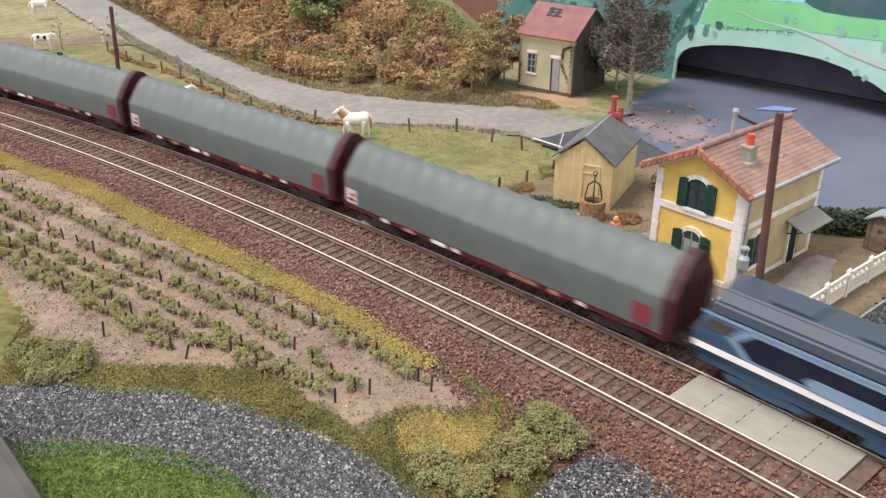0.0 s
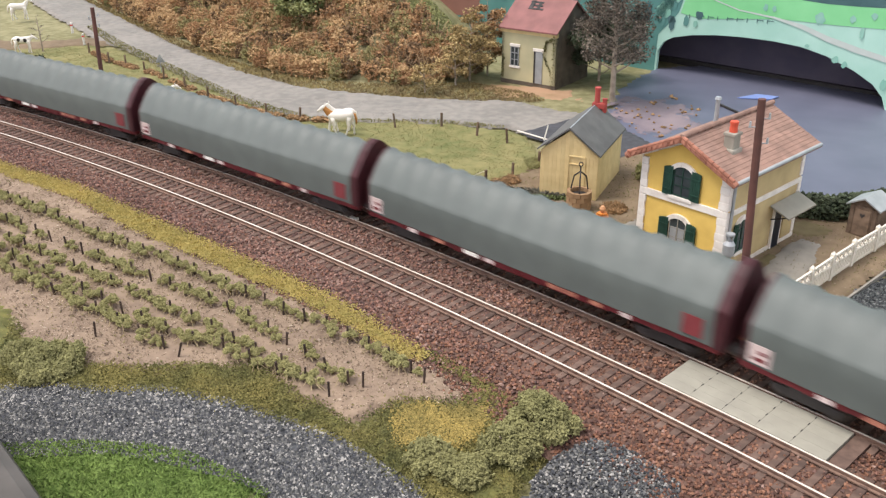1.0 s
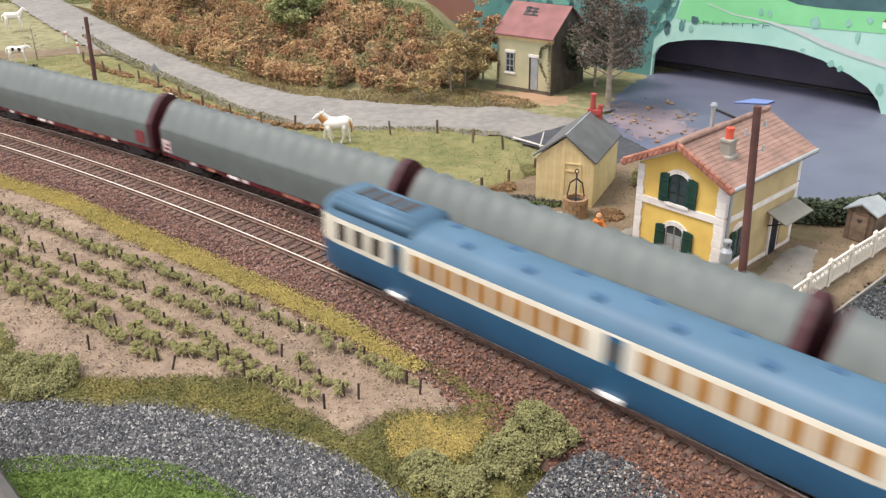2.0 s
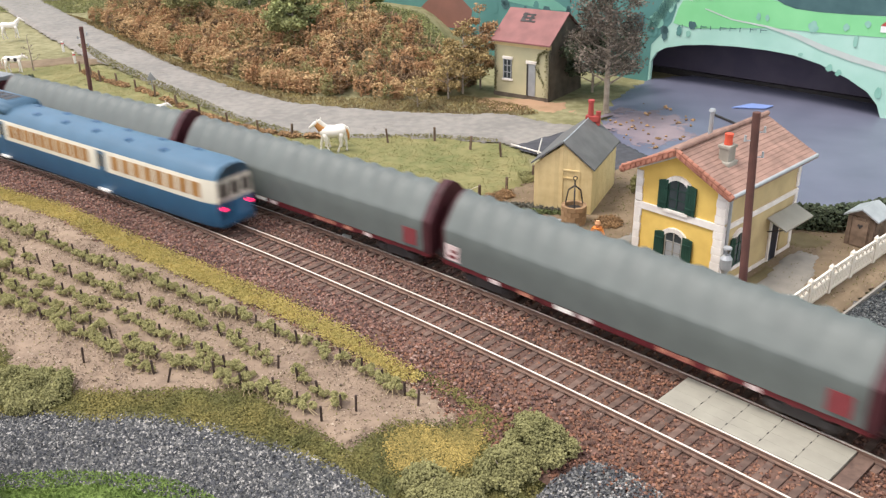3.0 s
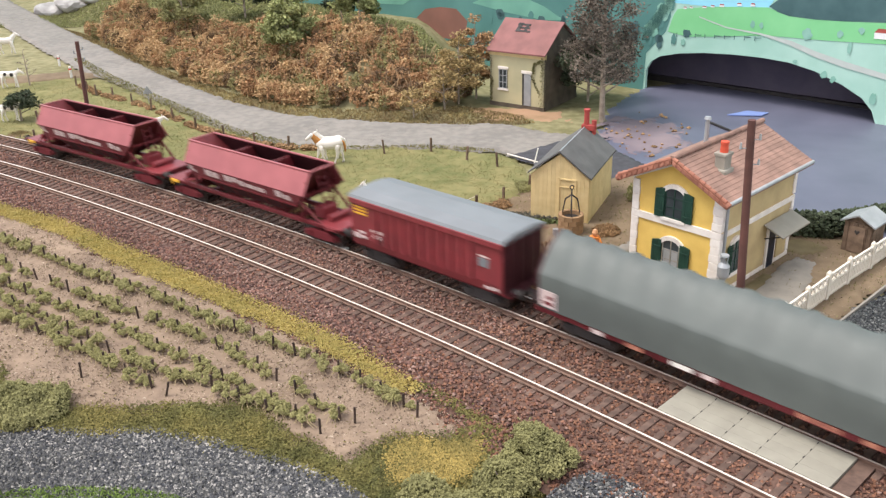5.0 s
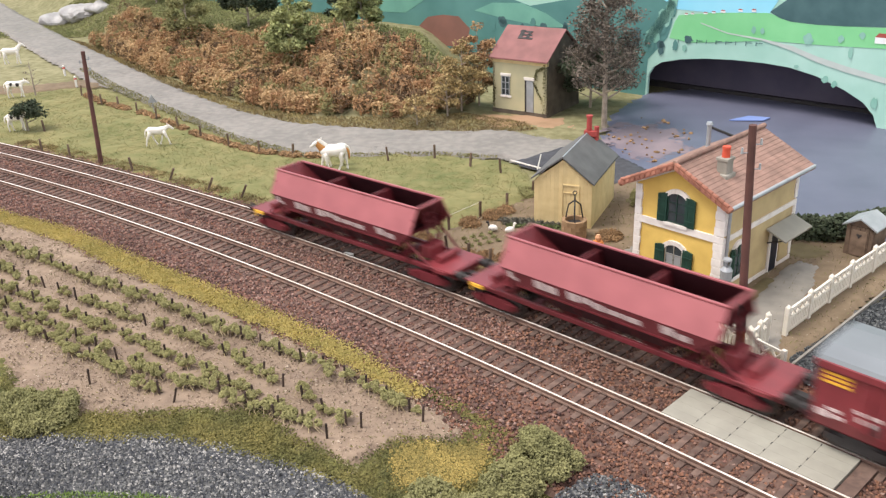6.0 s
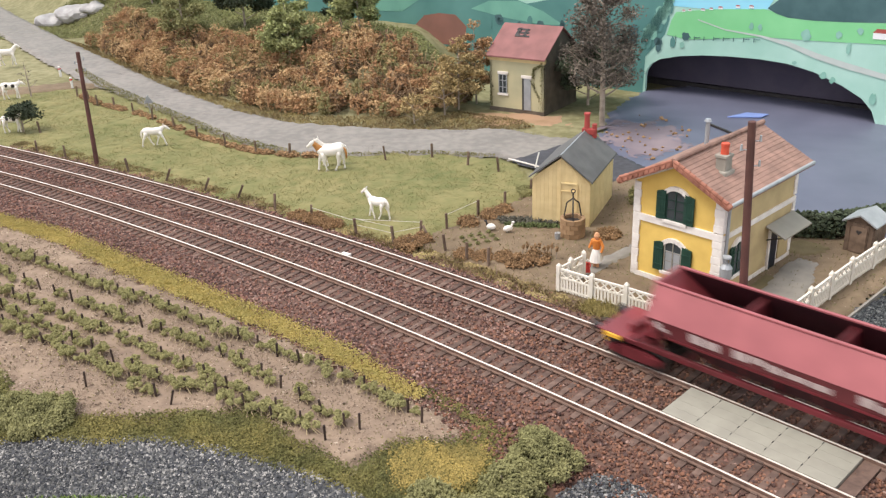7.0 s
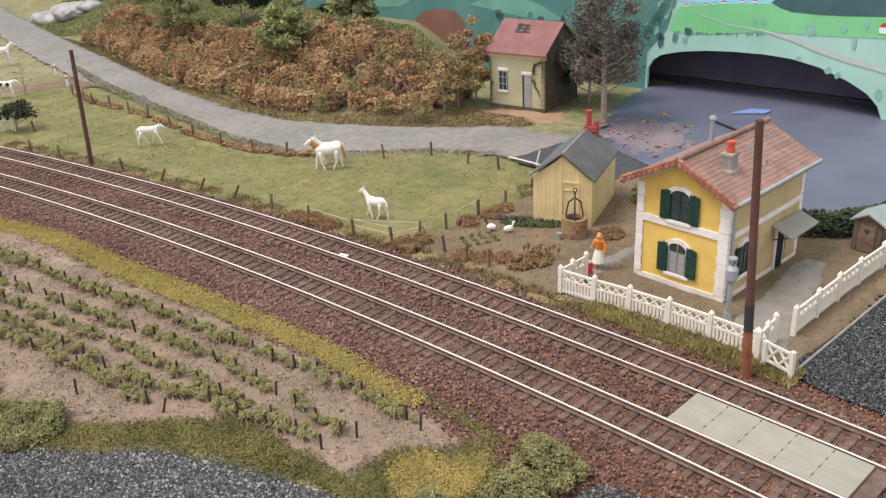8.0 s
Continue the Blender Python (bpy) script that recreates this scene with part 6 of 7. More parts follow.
tree("bare_tree", 125, 708, 140, 29, 11000, M_brleaf, "tall thin-leaved brown tree with pale branches", 2.6, -3, 0.2, 2.3, 26)
tree("pale_tree", -168, 905, 74, 24, 8000, M_lime, "slender pale lime-green tree on the bank", 1.3, None, 0.12, 4.2, 14)
tree("pale_tree", -99, 955, 76, 23, 8000, M_lime, "slender pale lime-green tree on the bank", 1.3, None, 0.12, 4.2, 14)
tree("pale_tree", -325, 1075, 66, 26, 5200, M_bushl, "small olive-green tree on the bank", 1.3, None, 0.1, 3.2)
tree("dark_tree", -247, 1060, 70, 34, 8000, M_dkleaf, "dense dark green tree on the bank", 1.5, None, 0.1, 4.0)
tree("dark_tree", -124, 1000, 86, 17, 5600, M_dkleaf, "narrow dark cypress-like tree", 1.3, None, 0.06, 3.4, 12)
tree("dark_tree", -430, 1290, 66, 36, 3000, M_dkleaf, "dense dark green tree on the far bank", 1.6, None, 0.08, 5.0)
tree("dark_tree", -540, 1400, 60, 34, 2600, M_dkleaf, "dense dark green tree on the far bank", 1.6, None, 0.08, 5.0)
tree("scrub_tree", 5, 782, 66, 20, 4600, M_brack2, "tall ochre-brown scrubby sapling beside the hut", 1.0, None, 0.1, 2.6, 12, "scrub")
tree("scrub_tree", 22, 800, 78, 18, 4200, M_brack, "tall ochre-brown scrubby sapling beside the hut", 1.0, None, 0.2, 2.6, 12, "scrub")
tree("scrub_tree", -35, 740, 26, 13, 1000, M_brack2, "low ochre scrub bush by the road", 0.7, None, 0.08, 2.2, 9, "scrub")
tree("scrub_tree", -8, 766, 40, 15, 1500, M_brack2, "ochre-olive scrub bush by the hut", 0.9, None, 0.08, 2.4, 10, "scrub")
tree("dark_tree", 124, 780, 66, 32, 6500, M_dkleaf, "dense dark green shrub behind the hut", 1.4, -4, 0.05, 3.6)
tree("dark_tree", -392, 760, 26, 15, 1800, M_dkleaf, "round dark green tree in the meadow", 1.1, -4, 0.35, 2.6)
tree("bare_sapling", -446, 900, 40, 8, 60, M_brleaf, "thin bare sapling by the lane", 0.9, -3, 0.3, 1.6, 7)


def bush(x, y, r, h, n, leaf, label, z=-4.0, name="bush", group="bushes"):
    b = thing(name, x, y, z, 0, label, "bush", group)
    pp = []
    for i in range(24):
        a = i * 2.4
        k = 0.0 if i == 0 else 0.3 + 0.6 * rng.random()
        q = r * (0.16 + 0.17 * rng.random())
        pp.append(cloud((k * r * math.cos(a), k * r * math.sin(a), h * (0.25 + 0.55 * rng.random() * (1.1 - k) if i else 0.7)), (q, q, max(q, h * 0.16)), n // 24, 0.8))
    pp = np.vstack(pp)
    pp = pp[pp[:, 2] > 0]
    pp = np.vstack([pp, pp + rng.standard_normal(pp.shape) * 0.7])
    pp = np.vstack([pp, pp + rng.standard_normal(pp.shape) * 0.5])
    raw("foliage", *both(lumps(pp, 0.44, 1.0), shards(pp[::3], 1.2, 0.26, 0.1)), leaf, b)
    bm = bmesh.new()
    for i in range(4):
        cyl(bm, (0, 0, 0), (r * 0.4 * math.cos(i * 1.6), r * 0.4 * math.sin(i * 1.6), h * 0.6), 0.6, 0.2, 5)
    part("stem", bm, M_bark, b)
    return b


bush(-177, 296, 15, 16, 3600, M_bushl, "rounded olive-green foam bush by the gravel", -6)
bush(-192, 303, 11, 12, 2000, M_bushl, "rounded olive-green foam bush by the gravel", -5)
bush(29, 256, 13, 21, 3600, M_bushl, "tall rounded olive-green bush by the ballast", -6)
bush(16, 245, 11, 14, 2400, M_bushl, "rounded olive-green bush by the ballast", -7)
bush(25, 273, 5, 7, 700, M_bushl, "small olive-green bush by the ballast", -5)
bush(-14, 240, 9, 8, 1500, M_bushl, "low olive-green bush by the gravel", -7)
bush(0, 232, 10, 9, 1500, M_bushl, "low olive-green bush by the gravel", -7)
M_brush = mat("russet_foam", (0.32, 0.20, 0.10), (0.21, 0.13, 0.065), 60, 0.9, rnd="island", spread=0.45)
for x, y, r, h in ((-30, 463, 8, 10), (-22, 470, 6, 8), (-92, 512, 8, 6), (-80, 503, 7, 5), (-104, 521, 6, 4), (33, 432, 8, 9), (43, 436, 8, 8), (25, 440, 6, 6), (21, 506, 7, 6), (6, 496, 7, 6), (30, 516, 6, 5), (89, 468, 8, 5), (14, 443, 6, 5), (3, 448, 6, 4)):
    bush(x, y, r, h, 700, M_brush, "low russet-brown scrub clump", -3.2, "scrub_clump", "russet scrub")
for x, y, r, h in ((48, 548, 7, 6), (128, 500, 8, 16), (120, 520, 9, 18), (138, 488, 7, 14)):
    bush(x, y, r, h, 800, M_bushl, "olive-green bush beside the shed", -3.0, "bush", "bushes")


def hedge(pts_, w, h):
    p0 = thing("hedge", 0, 0, 0, 0, "clipped dark green hedge behind the cottage", "hedge")
    pp = []
    for (xa, ya), (xb, yb) in zip(pts_, pts_[1:]):
        L = math.hypot(xb - xa, yb - ya)
        for k in range(int(L / 4)):
            t = k * 4 / L
            pp.append(cloud((xa + (xb - xa) * t, ya + (yb - ya) * t, h * 0.5 - 3), (w, w, h * 0.55), 170, 0.7))
    raw("foliage", *both(lumps(np.vstack(pp), 1.3, 1.0), shards(np.vstack(pp)[::2], 2.0, 0.5)), M_dkleaf, p0)


hedge([(190, 462), (214, 455), (262, 470), (300, 500)], 6, 15)
# hedge-bottom scrub along the meadow fence
pl = [(-400, 905), (-356, 852), (-307, 812), (-281, 786), (-221, 718), (-190, 690), (-160, 665), (-131, 653), (-100, 648)]
pp = []
for (xa, ya), (xb, yb) in zip(pl, pl[1:]):
    for k in range(10):
        t = rng.random()
        pp.append(cloud((xa + (xb - xa) * t, ya + (yb - ya) * t, -1.5), (5, 4, 2.6), 70, 0.4))
tagged(raw("fence_scrub", *both(lumps(np.vstack(pp), 1.1), shards(np.vstack(pp), 2.4, 0.5, 0.4)), M_brush), "russet weeds along the meadow fence", "weeds", kind="stuff")


# ---- the vineyard ----
def vine(seed):
    v = thing("vine", 0, 0, 0, 0, "low bushy grey-green vine in bare soil", "vine", "vineyard rows")
    pp = []
    for i in range(5):
        a = i * 1.9 + seed
        pp.append(cloud((3.3 * math.cos(a) * (0.5 + rng.random() * 0.6), 2.4 * math.sin(a), 3.2 + 2.0 * rng.random()), (2.1, 1.7, 1.5), 110, 0.7))
    raw("foliage", *both(lumps(np.vstack(pp), 0.36, 1.0), shards(np.vstack(pp)[::2], 1.1, 0.26, 0.1)), M_leaf, v)
    bm = bmesh.new()
    cyl(bm, (0, 0, -0.5), (0.6 * math.cos(seed), 0.6 * math.sin(seed), 3.4), 0.5, 0.35, 6)
    for i in range(8):
        a = i * 0.85 + seed * 2
        bend = (3.4 * math.cos(a), 2.6 * math.sin(a), 2.2 + 2.2 * rng.random())
        cyl(bm, (0, 0, 1.0 + 0.4 * i), bend, 0.3, 0.24, 5)
        cyl(bm, bend, (7.4 * math.cos(a + 0.3), 5.2 * math.sin(a + 0.3), 0.6 + 1.6 * rng.random()), 0.24, 0.12, 5)
    part("stem", bm, mat("vine_wood", (0.42, 0.34, 0.19), (0.28, 0.22, 0.13), 100, 0.9), v)
    return v


def along(line, step):
    out, left = [], 0.0
    for (xa, ya), (xb, yb) in zip(line, line[1:]):
        L = math.hypot(xb - xa, yb - ya)
        d = left
        while d < L:
            out.append((xa + (xb - xa) * d / L, ya + (yb - ya) * d / L))
            d += step
        left = d - L
    return out


VROWS = [[(-310, 503), (-261, 468), (-206, 428), (-161, 399), (-115, 365), (-88, 344), (-69, 334), (-53, 320), (-31, 299), (-20, 291)],
         [(-309, 476), (-260, 443), (-224, 419), (-187, 394), (-158, 375), (-130, 357), (-101, 335), (-71, 305), (-50, 285)],
         [(-298, 452), (-248, 418), (-210, 392), (-179, 371), (-150, 351), (-127, 334), (-102, 315), (-79, 297), (-58, 278)],
         [(-287, 434), (-239, 398), (-205, 373), (-173, 350), (-147, 331), (-125, 318), (-109, 312), (-92, 301), (-75, 288)],
         [(-280, 416), (-231, 381), (-194, 355), (-173, 341), (-149, 323), (-131, 309)]]
protos = [vine(0.3), vine(1.7), vine(3.1), vine(4.4)]
M_stake = mat("dark_stake", (0.085, 0.06, 0.045), (0.05, 0.035, 0.028), 200, 0.85, 0.3, rnd="object", spread=0.3)
bm = bmesh.new()
box(bm, -0.45, -0.45, -1, 0.45, 0.45, 7.4, bevel=0.12)
stake = part("vine_stake", bm, M_stake)
tagged(stake, "dark weathered wooden vine stake", "stake", "vine stakes")
used = set()
first_stake = True
for r, line in enumerate(VROWS):
    for i, (x, y) in enumerate(along(line, 5.6)):
        k = (i * 3 + r) % 4
        x, y = x + 1.1 * rng.standard_normal(), y + 1.1 * rng.standard_normal()
        sc = 0.52 + 0.46 * rng.random()
        m = pose(x * MM, y * MM, -0.0034, 0, 0, (i * 67 + r * 31) % 360) @ Matrix.Scale(sc, 4)
        if rng.random() < 0.12:
            continue
        if k in used:
            ob = copy_thing(protos[k], m)
        else:
            ob = protos[k]
            ob.matrix_basis = m
            used.add(k)
        ob.scale = (sc, sc, sc)
    for i, (x, y) in enumerate(along(line, 13.5 + r)):
        m = pose((x + 3.5) * MM, (y - 3) * MM, -0.0036, 4 * math.sin(i * 2 + r), 5 * math.cos(i * 1.3 + r), 20 + 25 * math.sin(i))
        if first_stake:
            stake.matrix_basis = m
            first_stake = False
        else:
            copy_thing(stake, m)
for x, y, a, b in ((-18, 286, 0, 4), (-43, 283, 3, 2), (-169, 322, 0, 3), (-126, 305, 4, 16), (24, 312, 0, 0)):
    if x < 20:
        copy_thing(stake, pose(x * MM, y * MM, -0.003, a, b, 15))

# ---- meadow fence posts ----
bm = bmesh.new()
box(bm, -0.75, -0.75, -2, 0.75, 0.75, 10.5, bevel=0.2)
fpost = part("fence_post", bm, M_wood)
tagged(fpost, "grey-brown weathered wooden fence post", "fence post", "meadow fence posts")
row_ = [(-394, 893), (-372, 868), (-356, 848), (-334, 834), (-307, 808), (-281, 784), (-250, 748), (-221, 715), (-190, 687), (-160, 663), (-131, 652), (-92, 645), (-54, 634), (-18, 636), (9, 612), (31, 596), (-349, 690), (-317, 670), (-252, 629), (-122, 535), (-94, 512), (-63, 486), (-39, 470), (-23, 477), (-7, 488), (13, 510), (31, 522), (-8, 455), (4, 442), (16, 433), (50, 546), (-373, 752), (-420, 745)]
for i, (x, y) in enumerate(row_):
    m = pose(x * MM, y * MM, -0.002, 5 * math.sin(i * 1.7), 4 * math.cos(i * 2.3), i * 23)
    if i == 0:
        fpost.matrix_basis = m
    else:
        copy_thing(fpost, m)
for x, y in ((-215, 603), (-180, 578), (-152, 560)):
    copy_thing(fpost, pose(x * MM, y * MM, -0.002, 8, 26, 0))
copy_thing(fpost, pose(-0.017, 0.470, -0.002, -30, -22, 10))
M_wire = mat("pale_wire", (0.55, 0.52, 0.42), (0.45, 0.42, 0.33), 100, 0.6)
for a, b, z in (((-63, 486), (-39, 470), 8), ((-63, 486), (-39, 470), 4), ((-63, 486), (-23, 477), 7.6), ((-39, 470), (-23, 477), 4.5), ((-94, 512), (-63, 486), 6.5), ((-7, 488), (13, 510), 7.5)):
    bm = bmesh.new()
    cyl(bm, (*a, z), (*b, z), 0.2, n=5)
    tagged(part("fence_wire", bm, M_wire), "pale slack fence wire between posts", "fence wire", "fence wires")

# ---- animals ----
M_hide = mat("white_hide", (0.82, 0.79, 0.72), (0.74, 0.70, 0.62), 90, 0.6)
M_mane = mat("chestnut_mane", (0.50, 0.24, 0.07), (0.42, 0.19, 0.055), 90, 0.7)
M_patch = mat("black_patch", (0.05, 0.045, 0.04), (0.03, 0.028, 0.025), 90, 0.7)


def loft(bm, rings, S, n=12):
    """A closed skin through rings of (x, y, z, radius, flattening), each square to the path."""
    cs = [Vector(r[:3]) for r in rings]
    loops = []
    for i, r in enumerate(rings):
        d = (cs[min(i + 1, len(cs) - 1)] - cs[max(i - 1, 0)]).normalized()
        side = Vector((0, 1, 0))
        up = d.cross(side).normalized()
        loops.append([bm.verts.new(S @ ((cs[i] + side * (r[3] * r[4] * math.cos(k * 2 * math.pi / n)) + up * (r[3] * math.sin(k * 2 * math.pi / n))) * MM)) for k in range(n)])
    fs = [bm.faces.new(loops[0]), bm.faces.new(loops[-1])]
    for p, q in zip(loops, loops[1:]):
        for k in range(n):
            fs.append(bm.faces.new((p[k], p[(k + 1) % n], q[(k + 1) % n], q[k])))
    bmesh.ops.recalc_face_normals(bm, faces=fs)
    return bm


def horse(x, y, rz, k, label, mane=False, trot=0.0, category="horse", spots_=False, head=0.0):
    h = thing("horse" if category == "horse" else category, x, y, -2.2, rz, label, category, "grazing animals")
    S = Matrix.Scale(k, 4)
    bm = bmesh.new()
    loft(bm, [(-9.6, 0, 15.0, 0.6, 0.9), (-9.0, 0, 15.2, 2.2, 0.85), (-7.0, 0, 15.0, 3.5, 0.8), (-4.0, 0, 14.6, 3.8, 0.8), (0, 0, 14.0, 3.7, 0.85), (4, 0, 14.3, 3.8, 0.8), (7.0, 0, 14.8, 3.2, 0.75), (8.8, 0, 15.0, 1.8, 0.75), (9.2, 0, 15.0, 0.5, 0.75)], S, 14)
    body = part("body", bm, M_hide, h, "", True)
    hz = head
    bm = bmesh.new()
    loft(bm, [(5.6, 0, 14.8, 3.0, 0.6), (8.2, 0, 17.2 + hz * 0.3, 2.5, 0.55), (10.4, 0, 19.8 + hz * 0.7, 1.9, 0.55), (11.6, 0, 21.6 + hz, 1.5, 0.6)], S, 12)
    part("neck", bm, M_mane if mane else M_hide, h, "", True)
    bm = bmesh.new()
    loft(bm, [(10.4, 0, 21.9 + hz, 0.7, 0.8), (11.2, 0, 21.8 + hz, 1.5, 0.7), (12.8, 0, 20.7 + hz, 1.5, 0.65), (14.8, 0, 19.2 + hz, 1.0, 0.7), (15.8, 0, 18.4 + hz, 0.9, 0.75), (16.1, 0, 18.1 + hz, 0.4, 0.75)], S, 12)
    hd = part("head", bm, M_hide, h, "", True)
    for sy in (-0.7, 0.7):
        bm = bmesh.new()
        cyl(bm, (10.6, sy, 22.8 + hz), (10.3, sy * 1.3, 24.6 + hz), 0.5, 0.12, 6, S)
        part("ear", bm, M_hide, hd)
    for lx, sy, sw, front in ((6.2, -1.7, 2.2, 1), (5.6, 1.7, -1.8, 1), (-6.6, -1.7, -2.2, 0), (-6.0, 1.7, 2.0, 0)):
        sw = sw * (0.6 + trot)
        bm = bmesh.new()
        knee = lx + sw * 0.7 + (0.5 if front else -0.9)
        foot = lx + sw * 1.2
        loft(bm, [(lx, sy, 14.0, 2.0, 0.7), (lx + sw * 0.3, sy, 10.6, 1.6, 0.7), (knee, sy, 6.2, 0.85, 0.9), (knee * 0.5 + foot * 0.5, sy, 3.4, 0.62, 0.9), (foot, sy, 1.2, 0.7, 0.9), (foot + 0.3, sy, 0.0, 0.95, 0.9)], S, 9)
        part("leg", bm, M_hide, h, "", True)
    bm = bmesh.new()
    loft(bm, [(-8.8, 0, 16.4, 0.5, 0.9), (-10.4, 0, 15.4, 0.8, 0.9), (-11.2, 0, 12.0, 0.9, 0.9), (-11.2, 0, 8.0, 0.35, 0.9)], S, 8)
    part("tail", bm, M_mane if mane else M_hide, h, "", True)
    if spots_:
        for px, pz, q in ((-3, 15, 2.0), (3.5, 14.4, 2.2)):
            for sy in (-1, 1):
                bm = bmesh.new()
                ball(bm, px, sy * 2.7, pz, q, 2, 1, 0.25, 1, S)
                part("black_spot", bm, M_patch, body, "", True)
    return h


horse(-93, 613, 186, 1.04, "white horse with a chestnut mane, standing in the meadow", True, 0.5)
horse(-93, 625, 186, 0.95, "white horse partly behind another in the meadow")
horse(-51, 511, 145, 0.80, "white foal leaning forward near the wire fence", trot=0.9, head=0.8)
horse(-252, 697, 12, 0.86, "pale cream horse trotting in the meadow", trot=1.2, head=-3.5)
horse(-462, 892, 10, 0.95, "white cow with black patches near the lane", category="cow", spots_=True, head=-4.0)
horse(-400, 758, 10, 0.85, "white cow with black patches under a tree", category="cow", spots_=True, head=-4.0)
horse(-552, 1078, 20, 1.1, "pinkish pale animal on the far grass", category="cow")


def goose(x, y, rz):
    g = thing("goose", x, y, -1.6, rz, "white goose sitting on garden soil", "goose", "geese")
    bm = bmesh.new()
    ball(bm, 0, 0, 2.2, 2.1, 2, 1.5, 0.9, 0.95)
    part("body", bm, M_hide, g, "", True)
    bm = bmesh.new()
    cyl(bm, (2.2, 0, 2.6), (3.2, 0, 5.4), 0.8, 0.5, 8)
    ball(bm, 3.4, 0, 5.6, 0.85, 2, 1.3, 0.9, 0.9)
    part("neck", bm, M_patch if rz > 90 else M_hide, g, "", True)


goose(20, 483, 160)
goose(30, 479, 20)


# ---- painted figurines: plain single meshes ----
def figurine(name, x, y, h, c_low, c_mid, c_top, label):
    bm = bmesh.new()
    k = h / 20
    tmp = bpy.data.meshes.new("piece")

    def add(mi, *rods):
        b = bmesh.new()
        for p, q, ra, rb in rods:
            cyl(b, [c * k for c in p], [c * k for c in q], ra * k, rb * k, 12)
        for fc in b.faces:
            fc.material_index = mi
        b.to_mesh(tmp)
        b.free()
        bm.from_mesh(tmp)
    add(2, ((-0.9, 0, 0), (-0.9, 0, 4), 0.8, 0.8), ((0.9, 0, 0), (0.9, 0, 4), 0.8, 0.8), ((0, 0, 15.6), (0, 0, 17), 0.8, 0.8), ((0, 0, 16.6), (0, 0, 18.2), 1.2, 1.7), ((0, 0, 18.2), (0, 0, 19.8), 1.7, 0.9))
    add(0, ((0, 0, 3.6), (0, 0, 7), 3.7, 3.0), ((0, 0, 7), (0, 0, 10.8), 3.0, 1.9))
    add(1, ((0, 0, 10.6), (0, 0, 16), 1.9, 2.6), ((2.2, 0, 15.4), (3.9, -0.6, 12.5), 0.9, 0.75), ((3.9, -0.6, 12.6), (3.2, -1.6, 9.6), 0.75, 0.6), ((-2.2, 0, 15.4), (-3.6, -1.2, 11), 0.9, 0.6))
    bpy.data.meshes.remove(tmp)
    ob = part(name, bm, c_low)
    ob.data.materials.append(c_mid)
    ob.data.materials.append(c_top)
    ob.matrix_basis = pose(x * MM, y * MM, -0.0014, 0, 0, -30)
    return tagged(ob, label, "figurine")


M_orange = mat("orange_paint", (0.70, 0.25, 0.05), (0.6, 0.2, 0.04), 100, 0.6)
M_skin = mat("figurine_tan", (0.62, 0.33, 0.17), (0.54, 0.28, 0.14), 100, 0.6)
M_redp = mat("red_paint", (0.6, 0.06, 0.05), (0.5, 0.05, 0.04), 100, 0.6)
figurine("figurine", 74.5, 424, 20.5, M_white, M_orange, M_skin, "plain painted doll with orange top and white skirt")
figurine("figurine", 68.5, 415, 9, M_redp, M_redp, M_white, "tiny plain red garden doll")

# ---- garden plants and small things ----
M_cab = mat("garden_green", (0.16, 0.19, 0.075), (0.10, 0.125, 0.05), 60, 0.9, rnd="island", spread=0.4)
M_herb = mat("grey_herb", (0.17, 0.16, 0.125), (0.11, 0.105, 0.08), 60, 0.9, rnd="island", spread=0.4)
for i in range(11):
    for j in range(3):
        x, y = 26 + i * 3.2 + j * 2.2, 500 - i * 0.6 - j * 5.5 + (i % 2)
        b = thing("garden_plant", x, y, -2.2, 0, "small leafy plant in a garden bed" if j else "small grey-leaved plant in a garden bed", "plant", "garden bed plants")
        pp = cloud((0, 0, 1.2), (2.2, 2.0, 1.6), 70, 0.3)
        raw("leaves", *both(shards(pp, 1.8, 0.5, 0.3), lumps(pp[::3], 0.7)), M_cab if j == 2 else M_herb, b)
for i in range(12):
    x, y = 2 + (i % 4) * 5.4 + 2 * (i // 4), 472 - (i // 4) * 6 + (i % 4) * 2.6
    b = thing("seedling", x, y, -2.2, 0, "small olive seedling tuft in the garden", "plant", "seedlings")
    pp = cloud((0, 0, 0.8), (1.9, 1.7, 1.0), 50, 0.2)
    raw("leaves", *shards(pp, 1.7, 0.45, 0.4), M_bushl, b)
for i in range(9):
    x, y = 36 + i * 2.3, 443 + 2.4 * math.sin(i * 2.1) - i * 0.4
    b = thing("seed_head", x, y, -2.2, 0, "tall brown dried flower head", "plant", "dried flowers")
    bm = bmesh.new()
    cyl(bm, (0, 0, 0), (0.4, 0, 6.5), 0.3, 0.2, 5)
    part("stem", bm, M_bark, b)
    pp = cloud((0.4, 0, 6.4), (0.9, 0.9, 2.0), 40, 0.2)
    raw("flower", *lumps(pp, 0.5, 1.0), M_brush, b)
bm = bmesh.new()
cyl(bm, (0, 0, 0), (0, 0, 4), 1.5, 1.8, 12)
can = part("watering_can", bm, M_zinc)
can.matrix_basis = pose(0.0585, 0.466, -0.002)
tagged(can, "small grey zinc bucket beside the well", "bucket")
bm = bmesh.new()
cyl(bm, (-0.4, -1.6, 3.9), (-0.4, 1.6, 3.9), 0.2, n=5)
part("handle", bm, M_dark, can)
for x, y in ((-452, 993), (-414, 931)):
    b = thing("road_marker", x, y, -2, 0, "white roadside marker post", "marker post", "road markers")
    bm = bmesh.new()
    box(bm, -1.1, -1.1, 0, 1.1, 1.1, 12, bevel=0.3)
    part("post", bm, M_white, b)
    bm = bmesh.new()
    box(bm, -1.2, -1.2, 8.5, 1.2, 1.2, 10)
    part("band", bm, M_redp, b)
